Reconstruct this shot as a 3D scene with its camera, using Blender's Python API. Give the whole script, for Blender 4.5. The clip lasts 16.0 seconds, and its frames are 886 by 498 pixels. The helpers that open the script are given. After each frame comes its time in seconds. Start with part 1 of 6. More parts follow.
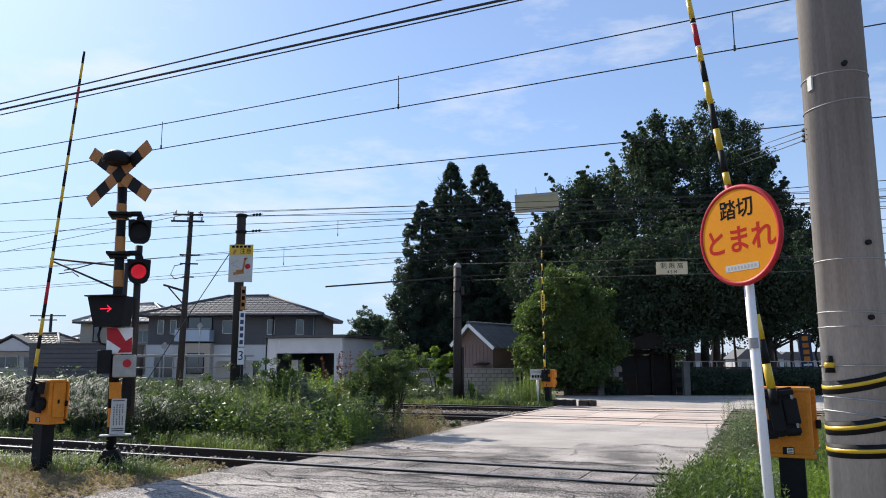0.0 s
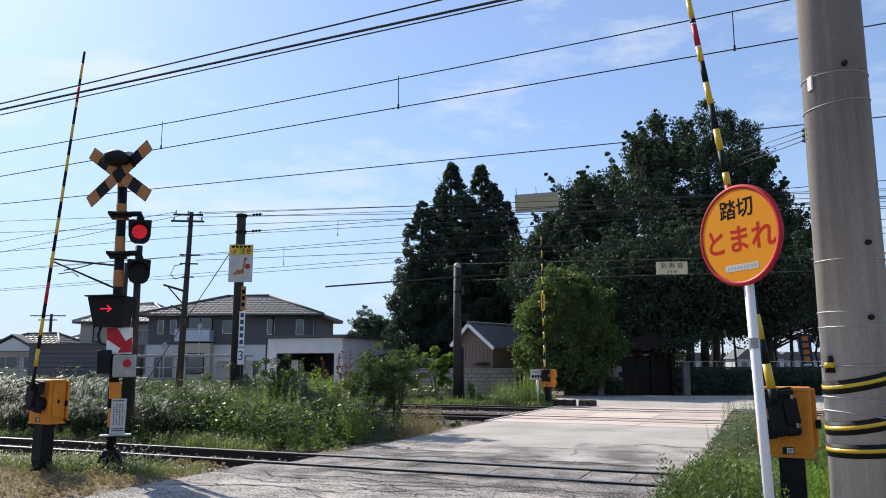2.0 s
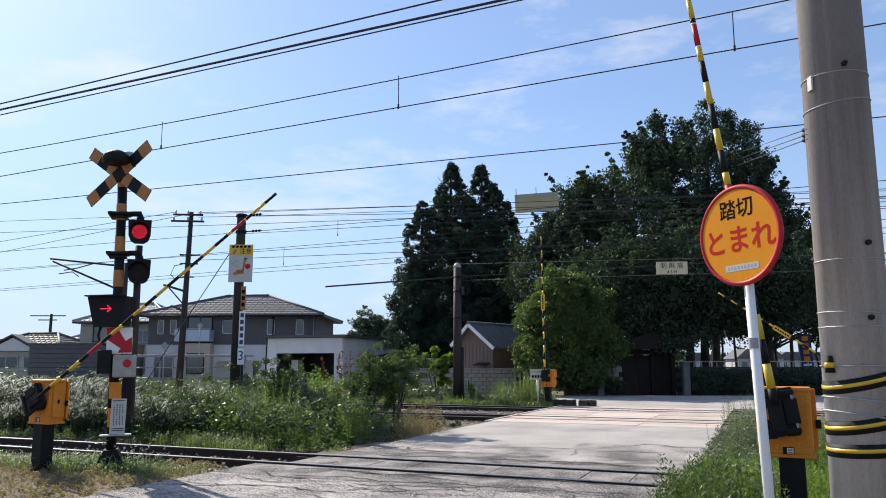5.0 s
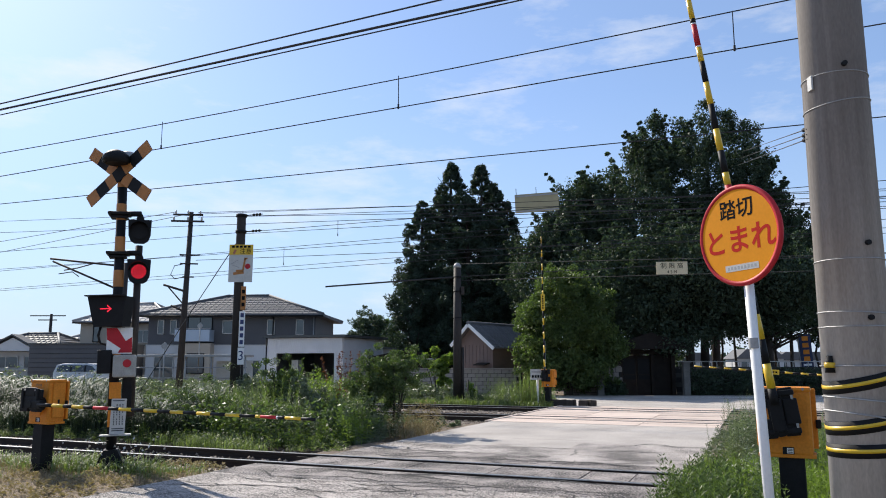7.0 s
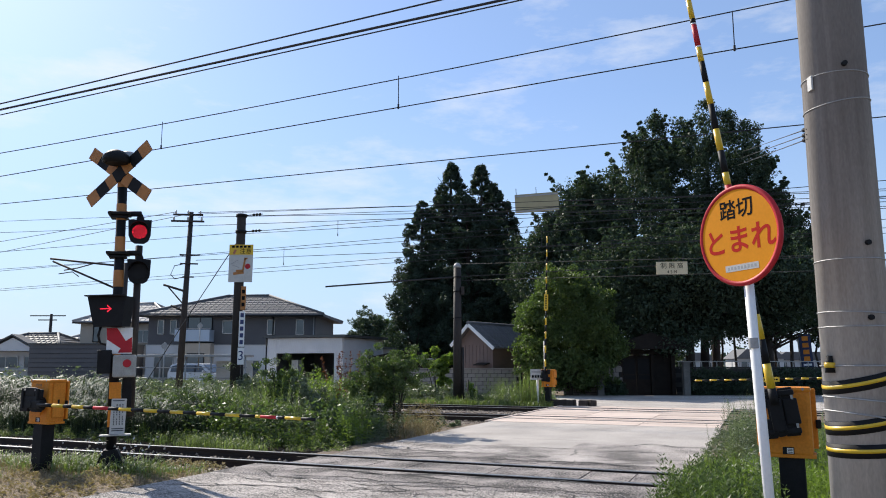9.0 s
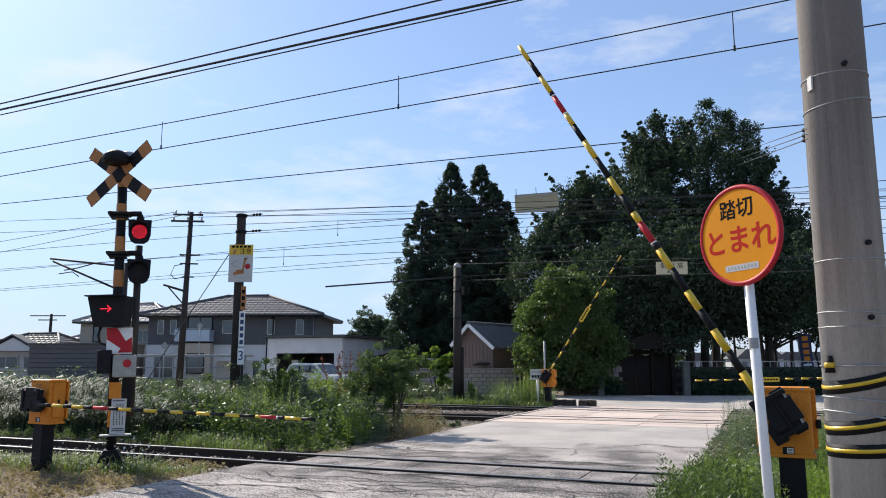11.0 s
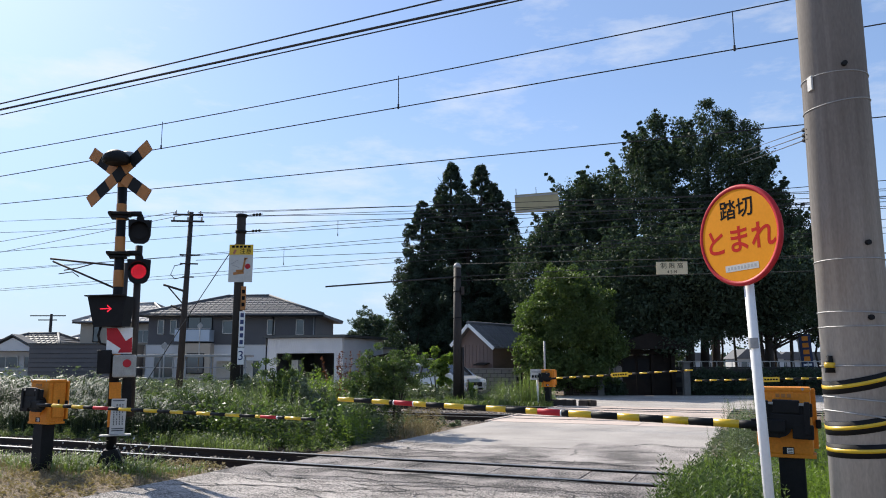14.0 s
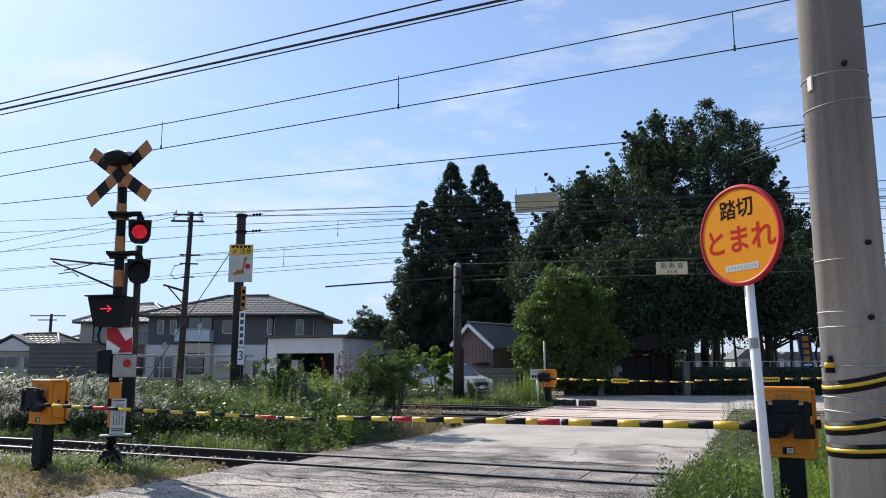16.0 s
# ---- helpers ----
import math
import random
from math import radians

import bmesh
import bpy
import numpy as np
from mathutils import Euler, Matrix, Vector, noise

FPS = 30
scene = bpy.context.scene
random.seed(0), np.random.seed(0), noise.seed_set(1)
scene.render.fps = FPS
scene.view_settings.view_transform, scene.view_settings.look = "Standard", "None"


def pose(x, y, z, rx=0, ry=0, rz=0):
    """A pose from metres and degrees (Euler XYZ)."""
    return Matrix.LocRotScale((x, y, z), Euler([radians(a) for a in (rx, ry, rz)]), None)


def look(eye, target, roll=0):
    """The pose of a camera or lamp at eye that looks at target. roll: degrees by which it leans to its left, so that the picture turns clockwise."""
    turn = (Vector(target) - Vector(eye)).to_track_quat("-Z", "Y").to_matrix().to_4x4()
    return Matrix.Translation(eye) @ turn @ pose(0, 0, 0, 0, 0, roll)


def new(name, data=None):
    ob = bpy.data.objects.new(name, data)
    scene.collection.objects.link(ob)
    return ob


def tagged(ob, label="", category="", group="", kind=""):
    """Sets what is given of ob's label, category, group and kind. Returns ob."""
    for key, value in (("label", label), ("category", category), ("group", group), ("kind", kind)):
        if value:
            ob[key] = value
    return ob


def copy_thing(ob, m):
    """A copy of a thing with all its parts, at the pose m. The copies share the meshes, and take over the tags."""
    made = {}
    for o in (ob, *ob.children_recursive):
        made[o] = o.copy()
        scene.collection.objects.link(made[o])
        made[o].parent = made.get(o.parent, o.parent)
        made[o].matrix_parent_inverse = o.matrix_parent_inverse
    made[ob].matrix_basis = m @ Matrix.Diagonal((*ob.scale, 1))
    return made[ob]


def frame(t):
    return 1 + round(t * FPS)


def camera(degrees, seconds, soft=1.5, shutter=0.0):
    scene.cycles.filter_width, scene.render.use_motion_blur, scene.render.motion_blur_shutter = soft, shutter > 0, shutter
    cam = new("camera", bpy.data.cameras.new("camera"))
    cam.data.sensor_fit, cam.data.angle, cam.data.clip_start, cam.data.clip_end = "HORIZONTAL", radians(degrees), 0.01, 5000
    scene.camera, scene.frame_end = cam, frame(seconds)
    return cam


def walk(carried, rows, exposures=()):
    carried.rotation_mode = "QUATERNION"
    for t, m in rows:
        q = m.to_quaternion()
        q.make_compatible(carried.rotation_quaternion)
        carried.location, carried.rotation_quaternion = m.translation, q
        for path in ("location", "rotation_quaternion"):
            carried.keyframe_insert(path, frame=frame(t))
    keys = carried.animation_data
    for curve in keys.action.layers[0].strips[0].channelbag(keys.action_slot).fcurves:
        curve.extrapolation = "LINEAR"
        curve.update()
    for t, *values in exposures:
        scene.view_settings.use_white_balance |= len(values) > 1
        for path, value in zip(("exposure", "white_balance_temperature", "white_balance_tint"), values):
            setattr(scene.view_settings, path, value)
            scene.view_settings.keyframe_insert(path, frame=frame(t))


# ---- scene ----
cam = camera(60.7, 16.0, soft=1.0)
CAM = pose(0, 0, 1.55, 98.66, 0, 0)
walk(cam, [(0.0, CAM), (16.0, CAM)], exposures=[(0.0, 0.4), (16.0, 0.4)])

# ---------------------------------------------------------------- light
SUN_DIR = Vector((-0.50, 0.60, 0.62)).normalized()      # towards the sun
sun = new("sun", bpy.data.lights.new("sun", "SUN"))
sun.data.energy, sun.data.angle, sun.data.color = 5.0, radians(0.5), (1.0, 0.93, 0.82)
sun.matrix_world = look(SUN_DIR * 60, (0, 0, 0))

world = bpy.data.worlds.new("world")
scene.world = world
world.use_nodes = True
wn, wl = world.node_tree.nodes, world.node_tree.links
wn.clear()
sky = wn.new("ShaderNodeTexSky")
sky.sky_type, sky.sun_disc = "NISHITA", False
sky.sun_elevation = math.asin(SUN_DIR.z)
sky.sun_rotation = math.atan2(SUN_DIR.x, SUN_DIR.y)
sky.air_density, sky.dust_density, sky.ozone_density = 1.0, 0.6, 2.0
wcoord = wn.new("ShaderNodeTexCoord")
wmap = wn.new("ShaderNodeMapping")
wmap.inputs["Scale"].default_value = (2.2, 2.2, 7.0)
wnoise = wn.new("ShaderNodeTexNoise")
wnoise.inputs["Scale"].default_value, wnoise.inputs["Detail"].default_value = 1.6, 9.0
wnoise.inputs["Roughness"].default_value = 0.62
wramp = wn.new("ShaderNodeValToRGB")
wramp.color_ramp.elements[0].position, wramp.color_ramp.elements[1].position = 0.53, 0.78
wramp.color_ramp.elements[1].color = (0.75, 0.75, 0.75, 1)
wsep = wn.new("ShaderNodeSeparateXYZ")
whaze = wn.new("ShaderNodeMapRange")
whaze.inputs["From Min"].default_value, whaze.inputs["From Max"].default_value = 0.0, 0.34
whaze.inputs["To Min"].default_value, whaze.inputs["To Max"].default_value = 0.85, 0.30
wpale = wn.new("ShaderNodeMixRGB")
wpale.inputs["Color2"].default_value = (4.7, 6.3, 8.6, 1)
wtone = wn.new("ShaderNodeMixRGB")
wtone.blend_type, wtone.inputs["Fac"].default_value = "MULTIPLY", 1.0
wtone.inputs["Color2"].default_value = (1.22, 1.38, 1.68, 1)
wmix = wn.new("ShaderNodeMixRGB")
wmix.inputs["Color2"].default_value = (9.5, 9.6, 9.8, 1)
wbg = wn.new("ShaderNodeBackground")
wbg.inputs["Strength"].default_value = 0.078
wout = wn.new("ShaderNodeOutputWorld")
wl.new(wcoord.outputs["Generated"], wmap.inputs["Vector"])
wl.new(wmap.outputs["Vector"], wnoise.inputs["Vector"])
wl.new(wnoise.outputs["Fac"], wramp.inputs["Fac"])
wl.new(wramp.outputs["Color"], wmix.inputs["Fac"])
wl.new(wcoord.outputs["Generated"], wsep.inputs["Vector"])
wl.new(wsep.outputs["Z"], whaze.inputs["Value"])
wl.new(sky.outputs["Color"], wtone.inputs["Color1"])
wl.new(wtone.outputs["Color"], wpale.inputs["Color1"])
wl.new(whaze.outputs["Result"], wpale.inputs["Fac"])
wl.new(wpale.outputs["Color"], wmix.inputs["Color1"])
wl.new(wmix.outputs["Color"], wbg.inputs["Color"])
wl.new(wbg.outputs["Background"], wout.inputs["Surface"])


# ---------------------------------------------------------------- materials
def mat(name, color, rough=0.7, metal=0.0, vary=0.25, scale=6.0, fine=60.0, bump=0.25, depth=0.01, spec=0.5,
        tint=None, island=0.0, stretch=(1, 1, 1), objvar=0.0, contrast=1.0):
    """A surface with two scales of variation in tone, and fine relief."""
    m = bpy.data.materials.new(name)
    m.use_nodes = True
    n, l = m.node_tree.nodes, m.node_tree.links
    b = n["Principled BSDF"]
    b.inputs["Roughness"].default_value, b.inputs["Metallic"].default_value = rough, metal
    b.inputs["Specular IOR Level"].default_value = spec
    tc = n.new("ShaderNodeTexCoord")
    mp = n.new("ShaderNodeMapping")
    mp.inputs["Scale"].default_value = stretch
    l.new(tc.outputs["Object"], mp.inputs["Vector"])
    big, small = n.new("ShaderNodeTexNoise"), n.new("ShaderNodeTexNoise")
    for t, s, d in ((big, scale, 4.0), (small, fine, 3.0)):
        t.inputs["Scale"].default_value, t.inputs["Detail"].default_value = s, d
        l.new(mp.outputs["Vector"], t.inputs["Vector"])
    half = n.new("ShaderNodeMath")
    half.operation = "MULTIPLY_ADD"
    half.inputs[1].default_value = 1.0 if contrast == 1.0 else 0.5
    half.inputs[2].default_value = 0.0 if contrast == 1.0 else 0.25
    l.new(big.outputs["Fac"], half.inputs[0])
    add = n.new("ShaderNodeMath")
    add.operation = "ADD"
    l.new(half.outputs[0], add.inputs[0])
    l.new(small.outputs["Fac"], add.inputs[1])
    last = add
    if island or objvar:
        src = n.new("ShaderNodeNewGeometry").outputs["Random Per Island"] if island else n.new("ShaderNodeObjectInfo").outputs["Random"]
        ma = n.new("ShaderNodeMath")
        ma.operation = "MULTIPLY_ADD"
        l.new(src, ma.inputs[0])
        ma.inputs[1].default_value = (island or objvar)
        l.new(add.outputs[0], ma.inputs[2])
        last = ma
    mr = n.new("ShaderNodeMapRange")
    mr.inputs["From Min"].default_value = 1.0 - 0.4 / contrast
    mr.inputs["From Max"].default_value = 1.0 + 0.4 / contrast + (island or objvar)
    l.new(last.outputs[0], mr.inputs["Value"])
    mix = n.new("ShaderNodeMixRGB")
    lo = [c * (1 - vary) for c in color]
    hi = [min(1, c * (1 + vary)) for c in (tint or color)]
    mix.inputs["Color1"].default_value, mix.inputs["Color2"].default_value = (*lo, 1), (*hi, 1)
    l.new(mr.outputs["Result"], mix.inputs["Fac"])
    l.new(mix.outputs["Color"], b.inputs["Base Color"])
    if bump:
        bp = n.new("ShaderNodeBump")
        bp.inputs["Strength"].default_value, bp.inputs["Distance"].default_value = bump, depth
        l.new(add.outputs[0], bp.inputs["Height"])
        l.new(bp.outputs["Normal"], b.inputs["Normal"])
    return m


def leaf_mat(name, color, tint, through_light=0.4, rough=0.5, spec=0.35, vary=0.3):
    m = mat(name, color, rough, vary=vary, scale=0.8, fine=8.0, bump=0, tint=tint, island=0.9, spec=spec)
    n, l = m.node_tree.nodes, m.node_tree.links
    b, out = n["Principled BSDF"], n["Material Output"]
    tr = n.new("ShaderNodeBsdfTranslucent")
    mx = n.new("ShaderNodeMixShader")
    mx.inputs["Fac"].default_value = through_light
    hue = n.new("ShaderNodeMixRGB")
    hue.blend_type, hue.inputs["Fac"].default_value = "MULTIPLY", 1.0
    hue.inputs["Color2"].default_value = (1.3, 1.5, 0.62, 1)
    l.new(b.inputs["Base Color"].links[0].from_socket, hue.inputs["Color1"])
    l.new(hue.outputs["Color"], tr.inputs["Color"])
    l.new(b.outputs["BSDF"], mx.inputs[1])
    l.new(tr.outputs["BSDF"], mx.inputs[2])
    l.new(mx.outputs["Shader"], out.inputs["Surface"])
    return m


def glow_mat(name, color, strength):
    m = bpy.data.materials.new(name)
    m.use_nodes = True
    b = m.node_tree.nodes["Principled BSDF"]
    b.inputs["Base Color"].default_value = (*color, 1)
    b.inputs["Emission Color"].default_value = (*color, 1)
    b.inputs["Emission Strength"].default_value = strength
    return m


def glass_mat(name, color=(0.05, 0.07, 0.08)):
    m = mat(name, color, 0.06, vary=0.1, scale=2, bump=0.02, depth=0.002, spec=0.9)
    return m


ASPHALT = mat("worn_asphalt", (0.265, 0.235, 0.214), 0.9, vary=0.75, scale=1.1, fine=50, bump=0.8, depth=0.014, contrast=6.5, tint=(0.285, 0.255, 0.235))
PATCH = mat("patched_asphalt", (0.195, 0.172, 0.160), 0.9, vary=0.85, scale=1.6, fine=42, bump=0.95, depth=0.018, contrast=7.0)
FARROAD = mat("pale_road", (0.37, 0.335, 0.305), 0.9, vary=0.34, scale=0.7, fine=34, bump=0.4, depth=0.012, contrast=2.4)
PANEL = mat("crossing_panel_concrete", (0.52, 0.42, 0.36), 0.85, vary=0.3, scale=1.5, fine=40, bump=0.4, depth=0.008, objvar=0.7)
CRACK = mat("crack_filler", (0.018, 0.017, 0.016), 0.9, vary=0.3)
SOIL = mat("dry_soil", (0.125, 0.09, 0.065), 0.95, vary=0.45, scale=1.4, fine=22, bump=0.8, depth=0.05, tint=(0.18, 0.135, 0.095), contrast=2.2)
BALLAST = mat("brown_ballast_stone", (0.20, 0.15, 0.115), 0.9, vary=0.35, scale=3, fine=40, island=0.9, bump=0.4, tint=(0.27, 0.23, 0.19))
RAILSIDE = mat("rusty_rail_steel", (0.022, 0.015, 0.012), 0.8, 0.2, vary=0.3, scale=8, fine=90, bump=0.3, depth=0.003)
RAILTOP = mat("polished_rail_head", (0.60, 0.585, 0.575), 0.36, 1.0, vary=0.15, scale=9, bump=0.05, depth=0.001)
SLEEPER = mat("brown_timber_sleeper", (0.07, 0.055, 0.042), 0.9, vary=0.25, scale=4, objvar=0.4)
BLACK = mat("black_painted_steel", (0.010, 0.010, 0.011), 0.6, vary=0.35, scale=10, bump=0.1, spec=0.2)
DARKPOLE = mat("dark_brown_painted_pole", (0.04, 0.034, 0.031), 0.7, spec=0.25, vary=0.25, scale=5, fine=50, bump=0.15)
ORANGE = mat("orange_enamel", (0.66, 0.215, 0.02), 0.5, spec=0.25, vary=0.14, scale=5, fine=40, bump=0.06, tint=(0.72, 0.25, 0.025))
YELLOW = mat("yellow_paint", (0.70, 0.45, 0.025), 0.33, spec=0.5, vary=0.12, scale=9, bump=0.05)
YELLOWDULL = mat("weathered_amber_paint", (0.40, 0.165, 0.042), 0.6, vary=0.16, scale=9, bump=0.06)
RED = mat("red_paint", (0.46, 0.025, 0.035), 0.5, spec=0.2, vary=0.14, scale=9, bump=0.05)
RUST = mat("faded_red_brown_paint", (0.42, 0.15, 0.08), 0.55, vary=0.2, scale=9, bump=0.08)
WHITE = mat("white_paint", (0.80, 0.79, 0.77), 0.4, vary=0.07, scale=6, fine=50, bump=0.05)
OFFWHITE = mat("weathered_white_panel", (0.52, 0.51, 0.48), 0.5, vary=0.14, scale=7, bump=0.05)
GREYSTEEL = mat("galvanised_steel", (0.34, 0.34, 0.335), 0.6, 0.35, vary=0.18, scale=10, bump=0.08)
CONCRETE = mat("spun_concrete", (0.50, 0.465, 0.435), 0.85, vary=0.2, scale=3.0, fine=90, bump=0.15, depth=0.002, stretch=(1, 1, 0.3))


def dirt_shade_streaks(m, low, high, tone):
    """Long upright dirt streaks, ragged at the lower end, that also paint a pole's upper part in shade."""
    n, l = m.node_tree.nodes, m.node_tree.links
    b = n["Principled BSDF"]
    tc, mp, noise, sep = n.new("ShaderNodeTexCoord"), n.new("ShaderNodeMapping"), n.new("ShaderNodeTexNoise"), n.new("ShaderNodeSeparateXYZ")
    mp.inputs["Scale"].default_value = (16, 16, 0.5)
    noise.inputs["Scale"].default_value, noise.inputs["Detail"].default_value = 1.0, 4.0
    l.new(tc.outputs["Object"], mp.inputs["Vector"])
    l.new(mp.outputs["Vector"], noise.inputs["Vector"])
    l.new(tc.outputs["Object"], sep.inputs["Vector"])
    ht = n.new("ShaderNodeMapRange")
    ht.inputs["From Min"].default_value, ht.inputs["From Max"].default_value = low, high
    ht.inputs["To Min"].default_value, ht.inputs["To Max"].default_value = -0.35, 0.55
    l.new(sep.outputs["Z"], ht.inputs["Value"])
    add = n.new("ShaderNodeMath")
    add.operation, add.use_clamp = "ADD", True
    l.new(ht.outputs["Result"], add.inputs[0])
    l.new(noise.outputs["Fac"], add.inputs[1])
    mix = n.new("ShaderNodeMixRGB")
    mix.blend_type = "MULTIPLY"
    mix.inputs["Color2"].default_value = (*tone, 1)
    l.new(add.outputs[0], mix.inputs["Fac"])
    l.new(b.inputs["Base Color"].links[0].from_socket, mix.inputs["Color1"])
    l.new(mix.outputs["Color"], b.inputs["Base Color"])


# darkens upwards, painting in the fall of light bounced off the road
dirt_shade_streaks(CONCRETE, 1.2, 3.6, (0.37, 0.355, 0.345))
WIRE = mat("black_cable", (0.02, 0.02, 0.022), 0.6, vary=0.2, bump=0)
INK = mat("black_print", (0.012, 0.012, 0.013), 0.8, spec=0.05, vary=0.1, bump=0)
REDINK = mat("red_print", (0.52, 0.035, 0.025), 0.8, spec=0.05, vary=0.08, bump=0)
GREYINK = mat("faded_grey_print", (0.10, 0.10, 0.10), 0.8, spec=0.05, vary=0.2, bump=0)
BLUEINK = mat("blue_print", (0.03, 0.045, 0.14), 0.55, vary=0.1, bump=0)
LAMP_ON = glow_mat("red_signal_glow", (1.0, 0.02, 0.045), 1.3)
ARROW_ON = glow_mat("red_arrow_glow", (1.0, 0.02, 0.05), 0.9)
SIGNFACE = mat("orange_sign_face", (0.78, 0.29, 0.012), 0.6, spec=0.12, vary=0.06, scale=4, bump=0)
BARK = mat("rough_bark", (0.042, 0.033, 0.027), 0.95, vary=0.35, scale=5, fine=30, bump=0.8, depth=0.03, stretch=(1, 1, 0.3))
STONE = mat("grey_block_stone", (0.25, 0.225, 0.20), 0.9, vary=0.25, scale=3, fine=30, bump=0.4, depth=0.01, objvar=0.3)
# dimmed STONE for the gate pillars, with the trees' shade in its colour
SHADESTONE = mat("shade_darkened_granite", (0.11, 0.105, 0.095), 0.9, vary=0.35, scale=4, fine=30, bump=0.4, depth=0.01)
GLASS = glass_mat("dark_window_glass")
LEAF_TREE = leaf_mat("broadleaf_foliage", (0.034, 0.054, 0.040), (0.070, 0.098, 0.064), 0.20, 0.5, 0.12)
LEAF_CEDAR = leaf_mat("cedar_foliage", (0.030, 0.048, 0.038), (0.056, 0.080, 0.058), 0.18, 0.55, 0.10)
LEAF_BUSH = leaf_mat("camellia_foliage", (0.050, 0.086, 0.036), (0.105, 0.142, 0.050), 0.34, 0.5, 0.18)
LEAF_WEED = leaf_mat("weed_foliage", (0.048, 0.070, 0.048), (0.165, 0.19, 0.13), 0.25, 0.45, 0.32, 0.55)
LEAF_BRIGHT = leaf_mat("young_green_foliage", (0.075, 0.125, 0.038), (0.18, 0.24, 0.055), 0.45, 0.45, 0.22)
LEAF_SHRUB = leaf_mat("dark_shrub_foliage", (0.038, 0.064, 0.032), (0.11, 0.15, 0.058), 0.30, 0.45, 0.2, 0.4)
GRASS = leaf_mat("green_grass", (0.085, 0.125, 0.045), (0.17, 0.205, 0.085), 0.40, 0.45, 0.4)
SILVERGRASS = leaf_mat("silver_grass_blades", (0.030, 0.050, 0.031), (0.058, 0.080, 0.048), 0.16, 0.45, 0.16, 0.4)
STRAW = leaf_mat("dry_straw", (0.22, 0.16, 0.10), (0.34, 0.26, 0.17), 0.2, 0.9)
LEAF_RED = leaf_mat("red_brown_seed_heads", (0.10, 0.035, 0.03), (0.14, 0.05, 0.04), 0.3)


# ---------------------------------------------------------------- mesh helpers
def box(bm, x, y, z, sx, sy, sz, rx=0, ry=0, rz=0, bevel=0.0):
    """A box centred at x, y, z; its edges bevelled where asked."""
    made = bmesh.ops.create_cube(bm, size=1.0, matrix=pose(x, y, z, rx, ry, rz) @ Matrix.Diagonal((sx, sy, sz, 1)))
    if bevel:
        edges = list({e for v in made["verts"] for e in v.link_edges})
        bmesh.ops.bevel(bm, geom=edges, offset=bevel, segments=2, affect="EDGES", profile=0.6)
    return bm


def tube(bm, pts, radii, n=10, cap=True):
    """A round bar through points; one radius or one for each point."""
    pts = [Vector(p) for p in pts]
    radii = radii if isinstance(radii, (list, tuple)) else [radii] * len(pts)
    rings = []
    for i, p in enumerate(pts):
        d = (pts[min(i + 1, len(pts) - 1)] - pts[max(i - 1, 0)]).normalized()
        a = d.cross(Vector((0, 0, 1)) if abs(d.z) < 0.95 else Vector((1, 0, 0))).normalized()
        b = d.cross(a)
        rings.append([bm.verts.new(p + (a * math.cos(k * 2 * math.pi / n) + b * math.sin(k * 2 * math.pi / n)) * radii[i]) for k in range(n)])
    for r0, r1 in zip(rings, rings[1:]):
        for k in range(n):
            f = bm.faces.new((r0[k], r0[(k + 1) % n], r1[(k + 1) % n], r1[k]))
            f.smooth = n > 6
    if cap:
        bm.faces.new(rings[0][::-1])
        bm.faces.new(rings[-1])
    return bm


def prism(bm, outline, depth, m=None):
    """An outline in x and z, thickened along y from 0 to depth."""
    m = m or Matrix()
    a = [bm.verts.new(m @ Vector((x, 0, z))) for x, z in outline]
    b = [bm.verts.new(m @ Vector((x, depth, z))) for x, z in outline]
    bm.faces.new(a)
    bm.faces.new(b[::-1])
    for i in range(len(a)):
        j = (i + 1) % len(a)
        bm.faces.new((a[j], a[i], b[i], b[j]))
    return bm


def mesh_of(name, bm, material):
    me = bpy.data.meshes.new(name)
    bmesh.ops.recalc_face_normals(bm, faces=bm.faces)
    bm.to_mesh(me)
    bm.free()
    me.materials.append(material)
    return me


def part(name, bm, material, parent, label="", at=None):
    ob = new(name, mesh_of(name, bm, material))
    ob.parent = parent
    if at is not None:
        ob.matrix_basis = at
    return tagged(ob, label)


def thing(name, m, label, category, group="", kind=""):
    ob = new(name)
    ob.empty_display_size = 0.2
    ob.matrix_basis = m
    return tagged(ob, label, category, group, kind)


def solid(name, bm, material, label, category="", kind="", m=None):
    ob = new(name, mesh_of(name, bm, material))
    if m is not None:
        ob.matrix_basis = m
    return tagged(ob, label, category, "", kind)


def B():
    return bmesh.new()


def fast_mesh(name, verts, faces, material, smooth=False):
    """A mesh from arrays: verts (N, 3), faces (M, 3 or 4)."""
    me = bpy.data.meshes.new(name)
    verts, faces = np.asarray(verts, np.float32), np.asarray(faces, np.int32)
    k = faces.shape[1]
    me.vertices.add(len(verts))
    me.vertices.foreach_set("co", verts.ravel())
    me.loops.add(faces.size)
    me.loops.foreach_set("vertex_index", faces.ravel())
    me.polygons.add(len(faces))
    me.polygons.foreach_set("loop_start", np.arange(0, faces.size, k, dtype=np.int32))
    me.polygons.foreach_set("loop_total", np.full(len(faces), k, np.int32))
    me.update(calc_edges=True)
    me.materials.append(material)
    return me


def unit(rng, n):
    v = rng.normal(size=(n, 3))
    return v / np.linalg.norm(v, axis=1, keepdims=True)


